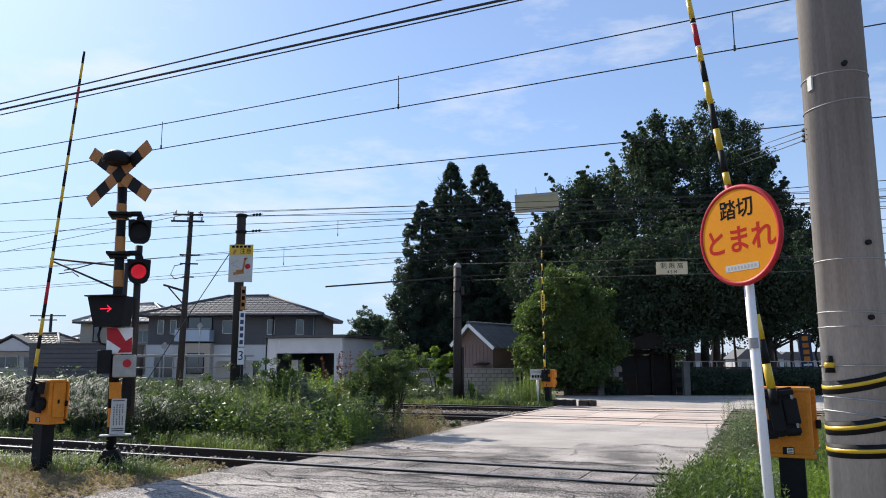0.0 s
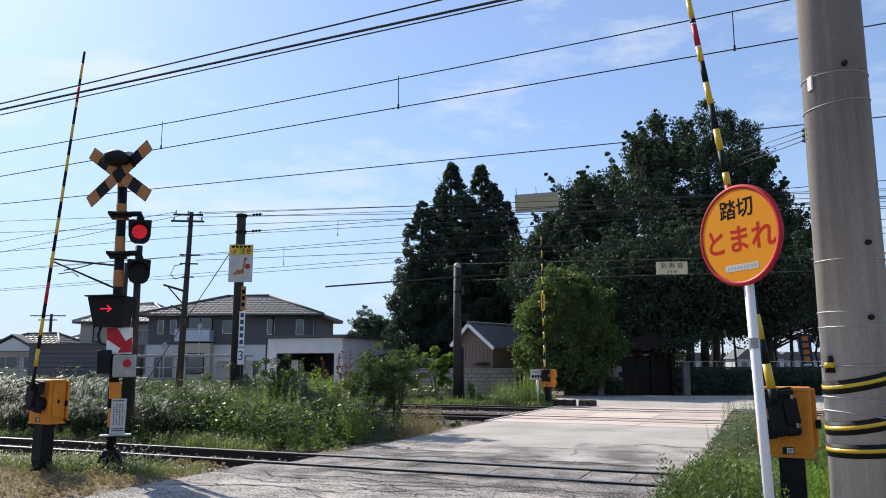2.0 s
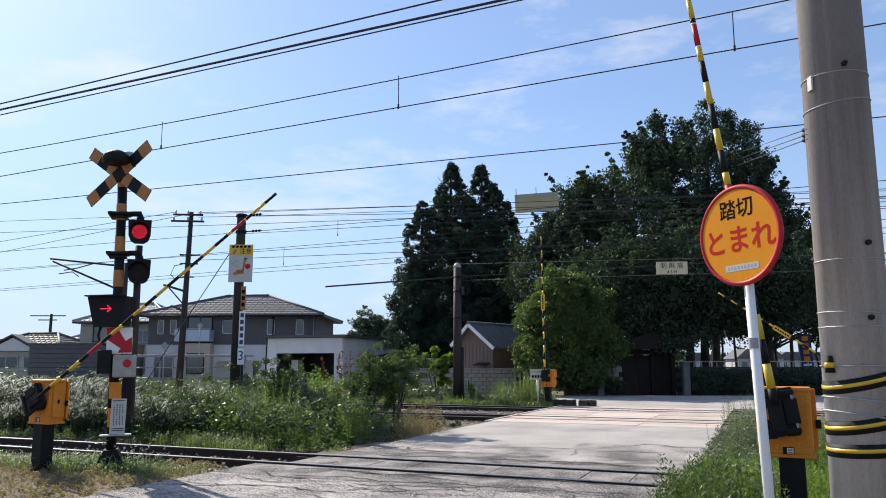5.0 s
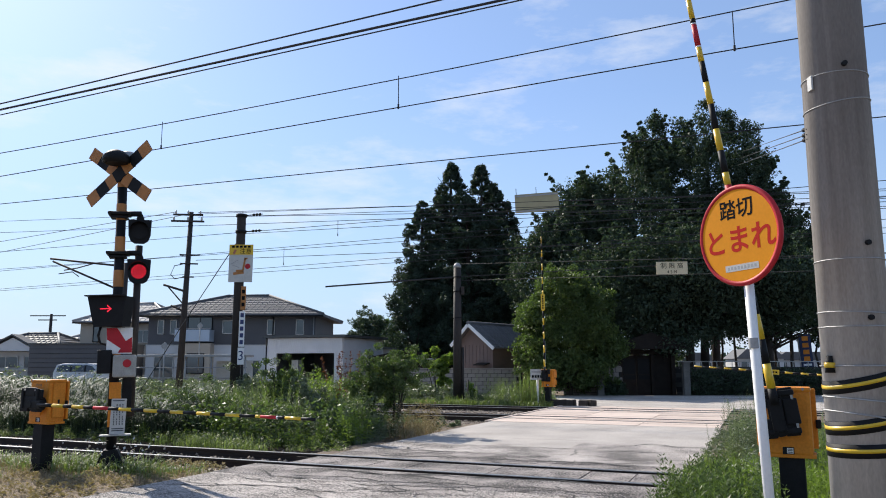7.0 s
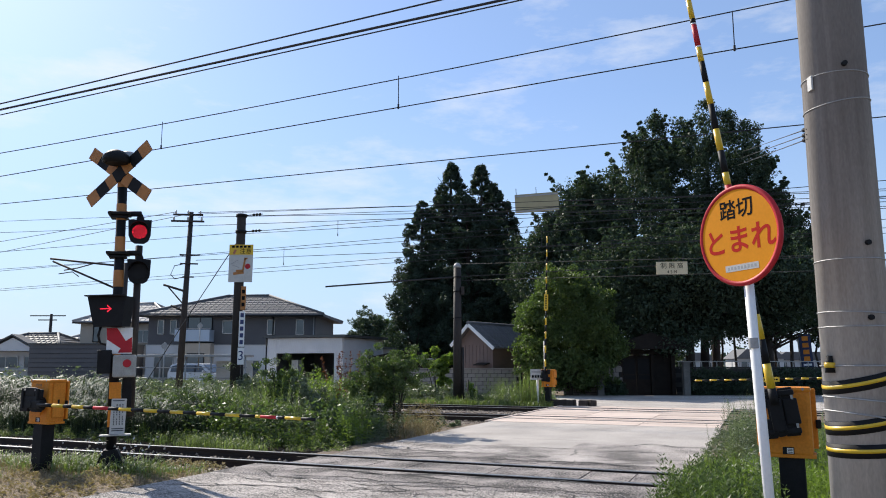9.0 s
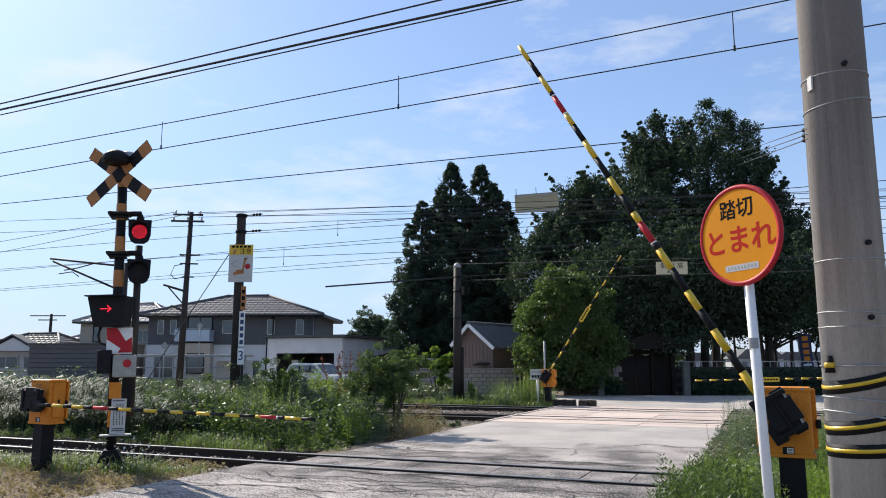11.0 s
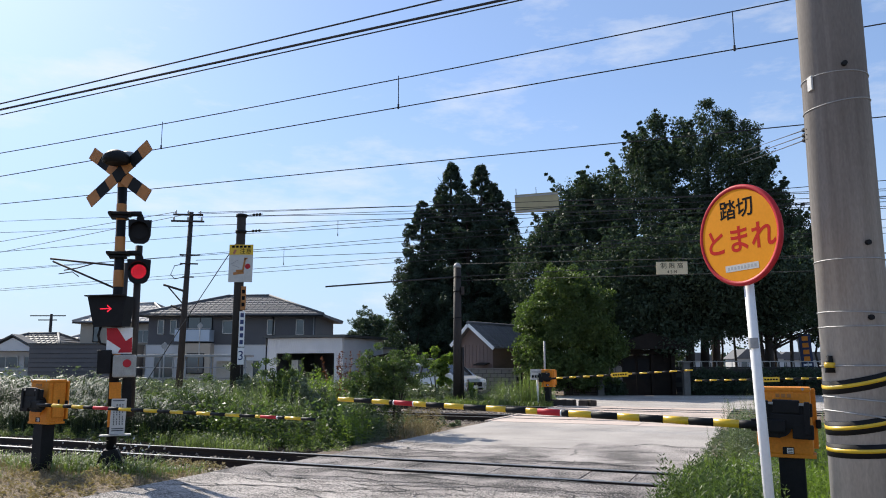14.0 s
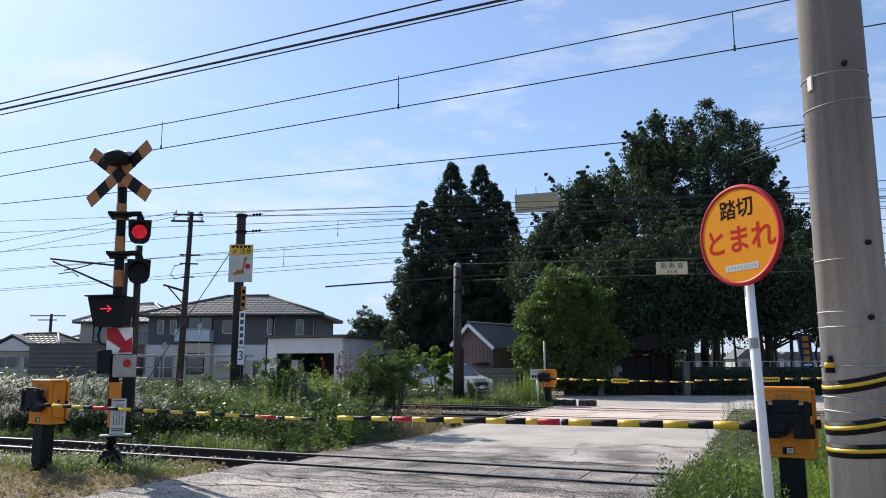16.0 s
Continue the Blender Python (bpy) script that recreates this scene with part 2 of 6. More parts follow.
def leaves(rng, centres, length, width, up=0.0, along=None):
    """Pointed folded leaves at the centres: arrays of vertices and quads. up lifts their tips."""
    n = len(centres)
    d = unit(rng, n) if along is None else along + 0.5 * unit(rng, n)
    d[:, 2] += up
    d /= np.linalg.norm(d, axis=1, keepdims=True)
    s = np.cross(d, unit(rng, n))
    s /= np.linalg.norm(s, axis=1, keepdims=True) + 1e-6
    size = rng.uniform(0.65, 1.3, (n, 1))
    L, W = length * size, width * size
    fold = np.cross(d, s) * W * 0.25
    v = np.stack([centres - d * L / 2, centres + s * W / 2 + fold, centres + d * L / 2, centres - s * W / 2 + fold], 1).reshape(-1, 3)
    return v, np.arange(4 * n, dtype=np.int32).reshape(-1, 4)


def blades(rng, roots, height, width, lean=0.35, droop=0.25):
    """Grass blades: two bent quads each, tapering, from roots."""
    n = len(roots)
    a = rng.uniform(0, 2 * math.pi, n)
    h = height * rng.uniform(0.5, 1.15, (n, 1))
    out = np.stack([np.cos(a), np.sin(a), np.zeros(n)], 1)
    side = np.stack([-np.sin(a), np.cos(a), np.zeros(n)], 1) * width / 2
    upv = np.array([[0, 0, 1.0]])
    ln = lean * rng.uniform(0.2, 1.3, (n, 1))
    mid = roots + upv * h * 0.6 + out * h * ln * 0.4
    tip = roots + upv * h * (1 - droop * ln) + out * h * ln
    v = np.stack([roots - side, roots + side, mid + side * 0.75, mid - side * 0.75, tip + side * 0.1, tip - side * 0.1], 1).reshape(-1, 3)
    i = np.arange(n, dtype=np.int32)[:, None] * 6
    f = np.concatenate([i + np.array([[0, 1, 2, 3]]), i + np.array([[3, 2, 4, 5]])])
    return v, f


def join(chunks):
    vs, fs, base = [], [], 0
    for v, f in chunks:
        vs.append(v)
        fs.append(f + base)
        base += len(v)
    return np.concatenate(vs), np.concatenate(fs)


def writing(name, text, size, material, parent, m, label="", bold=0.0):
    """Words in the built-in font as a thin mesh, centred at m, standing in its x and z plane."""
    cu = bpy.data.curves.new(name, "FONT")
    cu.body, cu.size, cu.extrude, cu.align_x, cu.align_y = text, size, 0.0002, "CENTER", "CENTER"
    cu.resolution_u, cu.offset = 4, size * bold
    tmp = new(name, cu)
    me = bpy.data.meshes.new_from_object(tmp.evaluated_get(bpy.context.evaluated_depsgraph_get()))
    bpy.data.objects.remove(tmp)
    me.materials.append(material)
    ob = new(name, me)
    ob.parent = parent
    ob.matrix_basis = m @ pose(0, 0, 0, 90)
    return tagged(ob, label)


TRACK = -22.8                                   # turn of the tracks about z
TX, TY = math.cos(radians(TRACK)), math.sin(radians(TRACK))
NX, NY = -TY, TX                                # across the tracks, away from the camera


def on(s, n, z=0.0):
    """A place s metres along the tracks and n metres across them."""
    return (TX * s + NX * n, TY * s + NY * n, z)


def line_y(x, c):
    return c - 0.42 * x


# ---------------------------------------------------------------- ground, road, tracks
G0 = -0.16
bm = B()
bmesh.ops.create_grid(bm, x_segments=40, y_segments=40, size=1800)
for v in bm.verts:
    v.co.z = G0
solid("ground", bm, SOIL, "flat earth with dry soil and sparse grass", kind="structure")

# track centres in metres across from the camera, and the edges of the crossing road along the tracks
NEAR, MID, FAR = 11.0, 22.1, 26.9
ROAD_L, ROAD_R = -7.05, -1.15
GAUGE = 1.13


def strip(s0, s1, n0, n1, z0, z1, bm=None):
    c = on((s0 + s1) / 2, (n0 + n1) / 2, (z0 + z1) / 2)
    return box(bm or B(), *c, s1 - s0, n1 - n0, z1 - z0, rz=TRACK)


road = thing("road", Matrix(), "cracked worn grey asphalt road over the tracks", "", kind="structure")
part("asphalt", strip(ROAD_L - 0.5, ROAD_R + 0.15, -16, 9.25, G0 - 0.1, -0.006), ASPHALT, road)
part("asphalt_patch", strip(ROAD_L - 0.5, ROAD_R + 0.13, 9.25, NEAR - 0.73, G0 - 0.1, -0.002), PATCH, road, "dark coarse asphalt beside the rails")
part("asphalt_patch", strip(ROAD_L, ROAD_R, NEAR + 0.72, 13.0, G0 - 0.1, -0.002), PATCH, road, "dark coarse asphalt beside the rails")
part("asphalt", strip(ROAD_L, ROAD_R, 13.0, 14.2, G0 - 0.1, -0.006), ASPHALT, road)
part("asphalt_patch", strip(ROAD_L, ROAD_R + 0.1, 14.2, 20.2, G0 - 0.1, -0.003), FARROAD, road)
part("asphalt_patch", strip(ROAD_L + 3.6, ROAD_R + 0.1, 12.3, 15.4, -0.05, 0.0), ASPHALT, road)
part("asphalt_patch", strip(-4.6, -3.6, 8.6, 9.2, -0.05, -0.003), PATCH, road, "dark oval repair patch")
part("junction_road", box(B(), 21, 34.6, -0.11, 40, 8.6, 0.20), FARROAD, road, "pale sunlit junction road")
part("lane", box(B(), -7.2, 45.0, -0.115, 4.2, 26, 0.20, rz=46.0), FARROAD, road, "lane past the houses")
part("lane", box(B(), -48, 53.4, -0.118, 66, 4.2, 0.20), FARROAD, road, "lane past the houses")
part("white_line", box(B(), 12.6, 36.9, -0.005, 5.0, 0.14, 0.012), WHITE, road, "white road marking")
part("white_line", box(B(), 22.5, 36.9, -0.005, 9.0, 0.14, 0.012), WHITE, road, "white road marking")

bank = thing("verge", Matrix(), "bare earth banks beside the road", "", kind="structure")
for s0, s1, n0, n1, z in ((-40, ROAD_L - 0.48, -16, 9.35, -0.05), (ROAD_R + 0.1, 40, -16, 9.3, -0.04), (-60, ROAD_L - 0.02, 12.75, 20.2, -0.09),
                          (ROAD_R + 0.02, 60, 12.75, 20.2, -0.018), (ROAD_R + 0.02, 4, 9.2, 12.8, -0.022), (ROAD_R + 0.02, 2.5, 20.2, 28.6, -0.02), (ROAD_L - 0.5, ROAD_L - 0.01, 11.9, 14.2, -0.03), (-60, ROAD_L - 0.1, 28.6, 34, -0.06)):
    part("earth", strip(s0, s1, n0, n1, G0 - 0.1, z), SOIL, bank)

rng = np.random.default_rng(11)


def crack(s, n, length, heading, width=0.03, z=0.0):
    """A ragged dark crack in the asphalt."""
    bm, steps = B(), max(4, int(length / 0.16))
    last, a = None, heading
    for i in range(steps):
        a = heading + rng.normal(0, 0.42)
        w = width * 1.35 * rng.uniform(0.35, 1.3) * (1 if 0 < i < steps - 1 else 0.2)
        x, y, _ = on(s, n)
        px_, py_ = on(-math.sin(a) * w / 2, math.cos(a) * w / 2)[:2]
        pair = (bm.verts.new((x + px_, y + py_, z)), bm.verts.new((x - px_, y - py_, z)))
        if last:
            bm.faces.new((last[0], last[1], pair[1], pair[0]))
        last = pair
        s, n = s + math.cos(a) * length / steps, n + math.sin(a) * length / steps
    part("crack", bm, CRACK, road)


for s, n, ln, h, w in ((-7.4, 8.0, 3.2, 0.12, 0.035), (-5.0, 8.5, 2.2, 0.3, 0.03), (-6.2, 9.35, 3.6, -0.02, 0.04), (-3.0, 9.2, 2.0, 0.1, 0.03),
                       (-6.6, 9.95, 5.2, 0.0, 0.05), (-4.1, 8.0, 1.1, 1.1, 0.02), (-2.6, 9.9, 1.3, -1.2, 0.02), (-5.6, 6.9, 1.5, 0.4, 0.03),
                       (-6.3, 12.05, 4.9, 0.0, 0.06), (-6.9, 12.9, 2.6, 0.05, 0.035), (-5.6, 12.2, 0.9, 1.3, 0.02), (-3.2, 11.9, 1.1, 1.4, 0.02),
                       (-3.6, 13.3, 2.2, -0.1, 0.03), (-2.9, 14.6, 1.6, 0.8, 0.03), (-2.2, 15.6, 1.1, -0.5, 0.03), (-5.0, 14.2, 3.6, 0.03, 0.02),
                       (-4.4, 7.2, 2.4, 0.15, 0.025), (-2.3, 8.3, 1.1, 0.2, 0.03), (-6.8, 7.3, 1.0, 1.2, 0.02), (-3.4, 10.2, 0.5, 1.5, 0.02),
                       (-5.2, 15.8, 2.5, 0.1, 0.015), (-2.4, 12.8, 1.2, 0.1, 0.03), (-5.8, 10.15, 2.0, 0.03, 0.06)):
    crack(s, n, ln, h, w, 0.002)


# ragged breaks with side branches beside the rails and across the old surface
for s_, n_, ln, h, w in ((-7.0, 9.62, 1.5, -0.06, 0.10), (-6.9, 9.0, 2.6, 0.02, 0.045), (-5.2, 9.05, 2.3, 0.16, 0.05), (-3.6, 9.65, 2.2, -0.10, 0.055), (-7.6, 8.3, 1.9, 0.35, 0.045),
                         (-5.2, 8.1, 1.5, -0.25, 0.05), (-7.0, 12.35, 2.2, 0.05, 0.05), (-4.7, 12.5, 1.6, -0.05, 0.08), (-3.0, 12.3, 1.6, 0.04, 0.05), (-2.6, 13.6, 1.2, 0.9, 0.06),
                         (-2.9, 13.9, 1.5, 0.25, 0.04), (-4.5, 11.95, 3.0, 0.0, 0.05), (-6.4, 13.2, 1.4, -0.3, 0.035), (-3.9, 8.9, 0.7, 1.2, 0.03), (-2.8, 9.0, 1.5, -0.05, 0.04)):
    crack(s_, n_, ln, h, w * 0.5, 0.0022)
    for _ in range(2):
        k = rng.uniform(0.15, 0.9) * ln
        crack(s_ + k * math.cos(h), n_ + k * math.sin(h), rng.uniform(0.25, 0.7), h + rng.choice([-1.0, 0.9, 1.4]), w * 0.25, 0.0024)
for k in range(16):
    crack(rng.uniform(-6.9, -2.2), rng.choice([8.9, 9.6, 10.1, 12.0, 12.5, 13.2, 14.6]) + rng.normal(0, 0.15), rng.uniform(0.5, 1.8), rng.choice([0.0, 0.1, 1.4, -0.2]), rng.uniform(0.012, 0.03), 0.0025)


def rail_mesh(length):
    prof = [(-0.06, -0.145), (0.06, -0.145), (0.06, -0.132), (0.010, -0.118), (0.009, -0.045), (0.033, -0.036), (0.033, -0.006),
            (0.027, 0.0), (-0.027, 0.0), (-0.033, -0.006), (-0.033, -0.036), (-0.009, -0.045), (-0.010, -0.118), (-0.06, -0.132)]
    return prism(B(), prof, length, pose(-length / 2, 0, 0, 0, 0, -90))


def stones(name, s0, s1, n0, n1, count, z, parent, seed, avoid_road=True):
    r = np.random.default_rng(seed)
    s, n = r.uniform(s0, s1, count), r.uniform(n0, n1, count)
    keep = (s < ROAD_L + 0.05) | (s > ROAD_R - 0.05)
    s, n = s[keep], n[keep]
    c = np.stack([TX * s + NX * n, TY * s + NY * n, z + r.uniform(-0.02, 0.03, len(s))], 1)
    base = np.array([[1, 0, 0], [-1, 0, 0], [0, 1, 0], [0, -1, 0], [0, 0, 0.8], [0, 0, -0.8]])
    v = c[:, None, :] + (base[None] + r.uniform(-0.35, 0.35, (len(s), 6, 3))) * r.uniform(0.018, 0.042, (len(s), 1, 1))
    tri = np.array([[0, 2, 4], [2, 1, 4], [1, 3, 4], [3, 0, 4], [2, 0, 5], [1, 2, 5], [3, 1, 5], [0, 3, 5]])
    f = (np.arange(len(s))[:, None, None] * 6 + tri[None]).reshape(-1, 3)
    ob = new(name, fast_mesh(name, v.reshape(-1, 3), f, BALLAST))
    ob.parent = parent
    return tagged(ob, "brown crushed ballast stones", kind="stuff")


sleeper_me = mesh_of("sleeper", box(B(), 0, 0, 0, 0.22, 2.0, 0.16, bevel=0.02), SLEEPER)
for k, n0 in enumerate((NEAR, MID, FAR)):
    track = thing("railway_track", Matrix(), "rusty steel rails with shiny heads on ballast", "", kind="structure")
    for side in (-1, 1):
        n = n0 + side * GAUGE / 2
        part("rail", rail_mesh(150), RAILSIDE, track, at=Matrix.Translation(on(0, n, 0.012)) @ pose(0, 0, 0, 0, 0, TRACK))
        part("rail_head", strip(-75, 75, n - 0.031, n + 0.031, 0.004, 0.016), RAILTOP, track, "polished running surface")
        # flangeway guard along the crossing
        part("guard_rail", strip(ROAD_L - 0.5, ROAD_R + 0.3, n - side * 0.115 - 0.02, n - side * 0.115 + 0.02, -0.12, -0.03), RAILSIDE, track)
    part("ballast_bed", strip(-75, 75, n0 - 1.6, n0 + 1.6, G0 - 0.06, G0 + 0.025), BALLAST, track)
    for i in range(-34, 26):
        s = i * 0.62
        if ROAD_L - 0.2 < s < ROAD_R + 0.2:
            continue
        sl = new("sleeper", sleeper_me)
        sl.parent = track
        sl.matrix_basis = Matrix.Translation(on(s, n0, G0 - 0.055)) @ pose(0, 0, 0, 0, 0, TRACK)
    stones("ballast_stones", -18, 4, n0 - 1.9, n0 + 1.8, (5000, 9000, 7000)[k], G0 + 0.03, track, 20 + k)

# crossing deck panels between and beside the rails
deck = thing("crossing_deck", Matrix(), "concrete crossing panels between the rails", "", kind="structure")
for n0, ranges, m in ((NEAR, ((-0.42, 0.40), (0.61, 0.70)), PATCH),
                      (MID, ((-1.9, -1.15), (-1.14, -0.62), (-0.42, -0.005), (0.005, 0.42), (0.62, 1.3)), PANEL),
                      (FAR, ((-3.45, -2.5), (-2.49, -1.6), (-1.59, -0.62), (-0.42, -0.005), (0.005, 0.42), (0.62, 1.3), (1.31, 2.1)), PANEL)):
    for a, b in ranges:
        pieces = 9 if n0 == NEAR else 3
        cuts = [ROAD_L - 0.05 + (ROAD_R - ROAD_L + 0.1) * i / pieces for i in range(pieces + 1)]
        for c, d in zip(cuts, cuts[1:]):
            z = random.uniform(-0.004, 0.004)
            part("deck_panel", strip(c + 0.009, d - 0.009, n0 + a, n0 + b, -0.14, z), m, deck)
part("kerb_edge", strip(ROAD_L - 0.16, ROAD_L - 0.06, MID - 2.0, FAR + 2.2, -0.16, 0.02), PANEL, deck, "pinkish concrete edge beam")
part("asphalt", strip(ROAD_L, ROAD_R + 4, FAR + 2.11, 34, G0 - 0.1, -0.008), FARROAD, road)


# ---------------------------------------------------------------- barriers
def barrier(base, turn, side, length, pattern, label, scale=1.0, plate=None, ox=0.0, edges=None):
    """A crossing gate machine: orange cabinet on a black column, and a banded arm on a side axle. Returns the arm and its pivot."""
    z0 = base[2] - 0.31 - G0
    base = (base[0], base[1], G0)
    gate = thing("crossing_barrier", Matrix.Translation(base) @ pose(0, 0, 0, 0, 0, turn), label, "level crossing barrier", "crossing barriers")
    part("column", box(box(B(), -0.035 * side, -0.04, z0 / 2, 0.225, 0.20, z0 + 0.02, bevel=0.01), -0.035 * side, -0.04, 0.08, 0.38, 0.36, 0.08, bevel=0.01), BLACK, gate, "black steel column")
    bm = box(B(), 0, -0.04, z0 + 0.33, 0.465, 0.28, 0.62, bevel=0.035)
    cab = part("cabinet", bm, ORANGE, gate, "orange enamel cabinet")
    part("lid", box(B(), 0, -0.04, z0 + 0.640, 0.475, 0.30, 0.05, bevel=0.022), ORANGE, cab)
    part("skirt", box(B(), 0, -0.035, z0 + 0.025, 0.50, 0.28, 0.035, bevel=0.008), ORANGE, cab)
    door_side = side
    part("door", box(B(), 0.243 * door_side, -0.02, z0 + 0.36, 0.03, 0.20, 0.52, bevel=0.012), ORANGE, cab)
    part("hinge_flange", box(B(), 0.015, 0.115, z0 + 0.36, 0.52, 0.03, 0.57, bevel=0.008), ORANGE, cab)
    part("keyhole", box(B(), 0.262 * door_side, -0.03, z0 + 0.34, 0.012, 0.03, 0.06, bevel=0.004), BLACK, cab)
    part("padlock", box(B(), 0.285, 0.08, z0 + 0.31, 0.05, 0.03, 0.085, bevel=0.012), BLACK, cab)
    part("maker_boss", box(B(), 0.0, -0.182, z0 + 0.585, 0.17, 0.02, 0.07, bevel=0.008), ORANGE, cab)
    for dx in (-0.05, 0.0, 0.05):
        part("boss_mark", box(B(), dx, -0.193, z0 + 0.585, 0.035, 0.006, 0.035, bevel=0.002), YELLOWDULL, cab)
    part("tongue", prism(B(), [(-0.085, 0.09), (0.085, 0.09), (0.085, 0.03), (0.05, -0.015), (-0.05, -0.015), (-0.085, 0.03)], 0.022, Matrix.Translation((0.02, -0.20, z0 + 0.155))), ORANGE, cab)
    for dx in (-0.17, 0.17):
        part("lid_screw", tube(B(), [(dx, -0.193, z0 + 0.648), (dx, -0.180, z0 + 0.648)], 0.014, 8), GREYSTEEL, cab)
    plate_part = part("nameplate", box(B(), 0.015, -0.183, z0 + 0.075, 0.10, 0.008, 0.065), BLACK, cab, "small black and white plate")
    part("nameplate_face", box(B(), 0.03, -0.189, z0 + 0.075, 0.055, 0.005, 0.048), WHITE, plate_part)
    for k in range(3):
        part("print_bar", box(B(), 0.03, -0.193, z0 + 0.09 - k * 0.014, 0.04, 0.003, 0.006), INK, plate_part)
    part("bearing", tube(B(), [(ox, -0.34, z0 + 0.31), (ox, -0.15, z0 + 0.31)], 0.10, 16), BLACK, gate, "black axle housing")
    piv = Vector((ox, -0.36, z0 + 0.31))
    # the arm, built lying along x from the axle; its carrier turns with it
    cx = -0.06 * side
    bm = box(B(), 0.10 * side, 0.0, 0, 0.30, 0.05, 0.115, bevel=0.012)
    tube(bm, [(0, -0.035, 0), (0, 0.06, 0)], 0.05, 14)
    arm = part("arm", bm, BLACK, gate, "black clamp and banded arm", at=Matrix.Translation(piv))
    # the black carrier turns with the arm on an axle of its own, a little above it
    axle = piv + Vector((cx, 0, 0.13))
    carrier = part("carrier", box(B(), 0, 0.05, -0.085, 0.345, 0.07, 0.14, bevel=0.012), BLACK, gate, "black arm carrier", at=Matrix.Translation(axle))
    part("carrier_bar", box(B(), 0, 0.055, 0.025, 0.445, 0.06, 0.125, bevel=0.012), BLACK, carrier)
    part("carrier_top", box(B(), 0, 0.035, 0.050, 0.235, 0.05, 0.125, bevel=0.012), BLACK, carrier)
    for dx in (-0.14, 0.14):
        part("carrier_leg", box(B(), dx, 0.045, -0.175, 0.18, 0.065, 0.13, bevel=0.012), BLACK, carrier)
        part("carrier_rod", box(B(), dx * 1.25, 0.02, -0.05, 0.05, 0.05, 0.30, bevel=0.01), BLACK, carrier)
        part("steel_clip", box(B(), dx, 0.012, 0.075, 0.06, 0.02, 0.022, bevel=0.004), GREYSTEEL, carrier, "bright steel clip")
    n = len(pattern)
    r0, r1 = 0.040 * scale, 0.026 * scale
    start = 0.20
    edges = edges or [start + (length - start) * (i + 1) / n for i in range(n)]
    for ch, a, b in zip(pattern, [start] + list(edges), edges):
        ra, rb = r0 + (r1 - r0) * a / length, r0 + (r1 - r0) * b / length
        name, m = {"Y": ("yellow_band", YELLOW), "K": ("black_band", BLACK), "R": ("red_band", RED), "W": ("white_band", WHITE), "O": ("amber_band", YELLOWDULL)}[ch]
        part(name, tube(B(), [(a * side, -0.02, 0), (b * side, -0.02, 0)], [ra, rb], 12), m, arm)
    if plate:
        part("notice_plate", box(B(), plate * side, -0.05, -0.01, 0.62, 0.012, 0.16, bevel=0.004), YELLOW, arm, "yellow notice plate hung on the arm")
        for k in range(6):
            part("print_bar", box(B(), plate * side - 0.22 + k * 0.088, -0.058, -0.01, 0.06, 0.004, 0.05), INK, arm)
    return (arm, piv), (carrier, axle)


def swing(turning, side, rows):
    """Keys an arm and its carrier by their lift in degrees."""
    for ob, axle in turning:
        walk(ob, [(t, Matrix.Translation(axle) @ pose(0, 0, 0, 0, -a * side, 0)) for t, a in rows])


def place_by_pivot(pivot, turn, ox=0.0):
    """Base of a barrier whose axle lies at the pivot."""
    off = Matrix.Rotation(radians(turn), 4, "Z") @ Vector((ox, -0.36, 0))
    return (pivot[0] - off.x, pivot[1] - off.y, pivot[2])


gate_a = barrier(place_by_pivot((-6.09, 11.4, 0.965), -30, 0.10), -30, 1, 5.38, "KYKYKRKYKYKYKYKYKYRWKYK", "orange barrier machine with striped arm beside the signal", 0.68, ox=0.10,
                 edges=[0.56, 0.82, 1.02, 1.28, 1.49, 1.81, 2.03, 2.28, 2.53, 2.79, 3.03, 3.27, 3.51, 3.75, 4.0, 4.24, 4.49, 4.57, 4.82, 4.84, 4.95, 5.19, 5.38])
gate_b = barrier(place_by_pivot((3.13, 7.2, 0.98), -26, -0.04), -26, -1, 4.88, "KYKYKYKYKWRYKYKYKYWRWKYKY", "orange barrier machine with striped arm beside the concrete pole", ox=-0.04,
                 edges=[0.35, 0.58, 0.81, 1.05, 1.28, 1.5, 1.77, 2.01, 2.085, 2.1, 2.35, 2.48, 2.71, 2.94, 3.21, 3.45, 3.68, 3.84, 3.855, 4.1, 4.115, 4.165, 4.4, 4.65, 4.88])
gate_c = barrier(place_by_pivot((3.86, 29.0, 1.0), -30), -30, 1, 5.45, "KYKYKYKYKYKYKYKYKYKY", "orange barrier machine with yellow and black arm beyond the tracks", 0.9, plate=2.9)
gate_d = barrier(place_by_pivot((13.4, 24.86, 1.12), TRACK), TRACK, -1, 5.0, "KYKYKYKYKYKYKYKYKYKY", "orange barrier machine with striped arm behind the concrete pole", 0.9, plate=2.6)


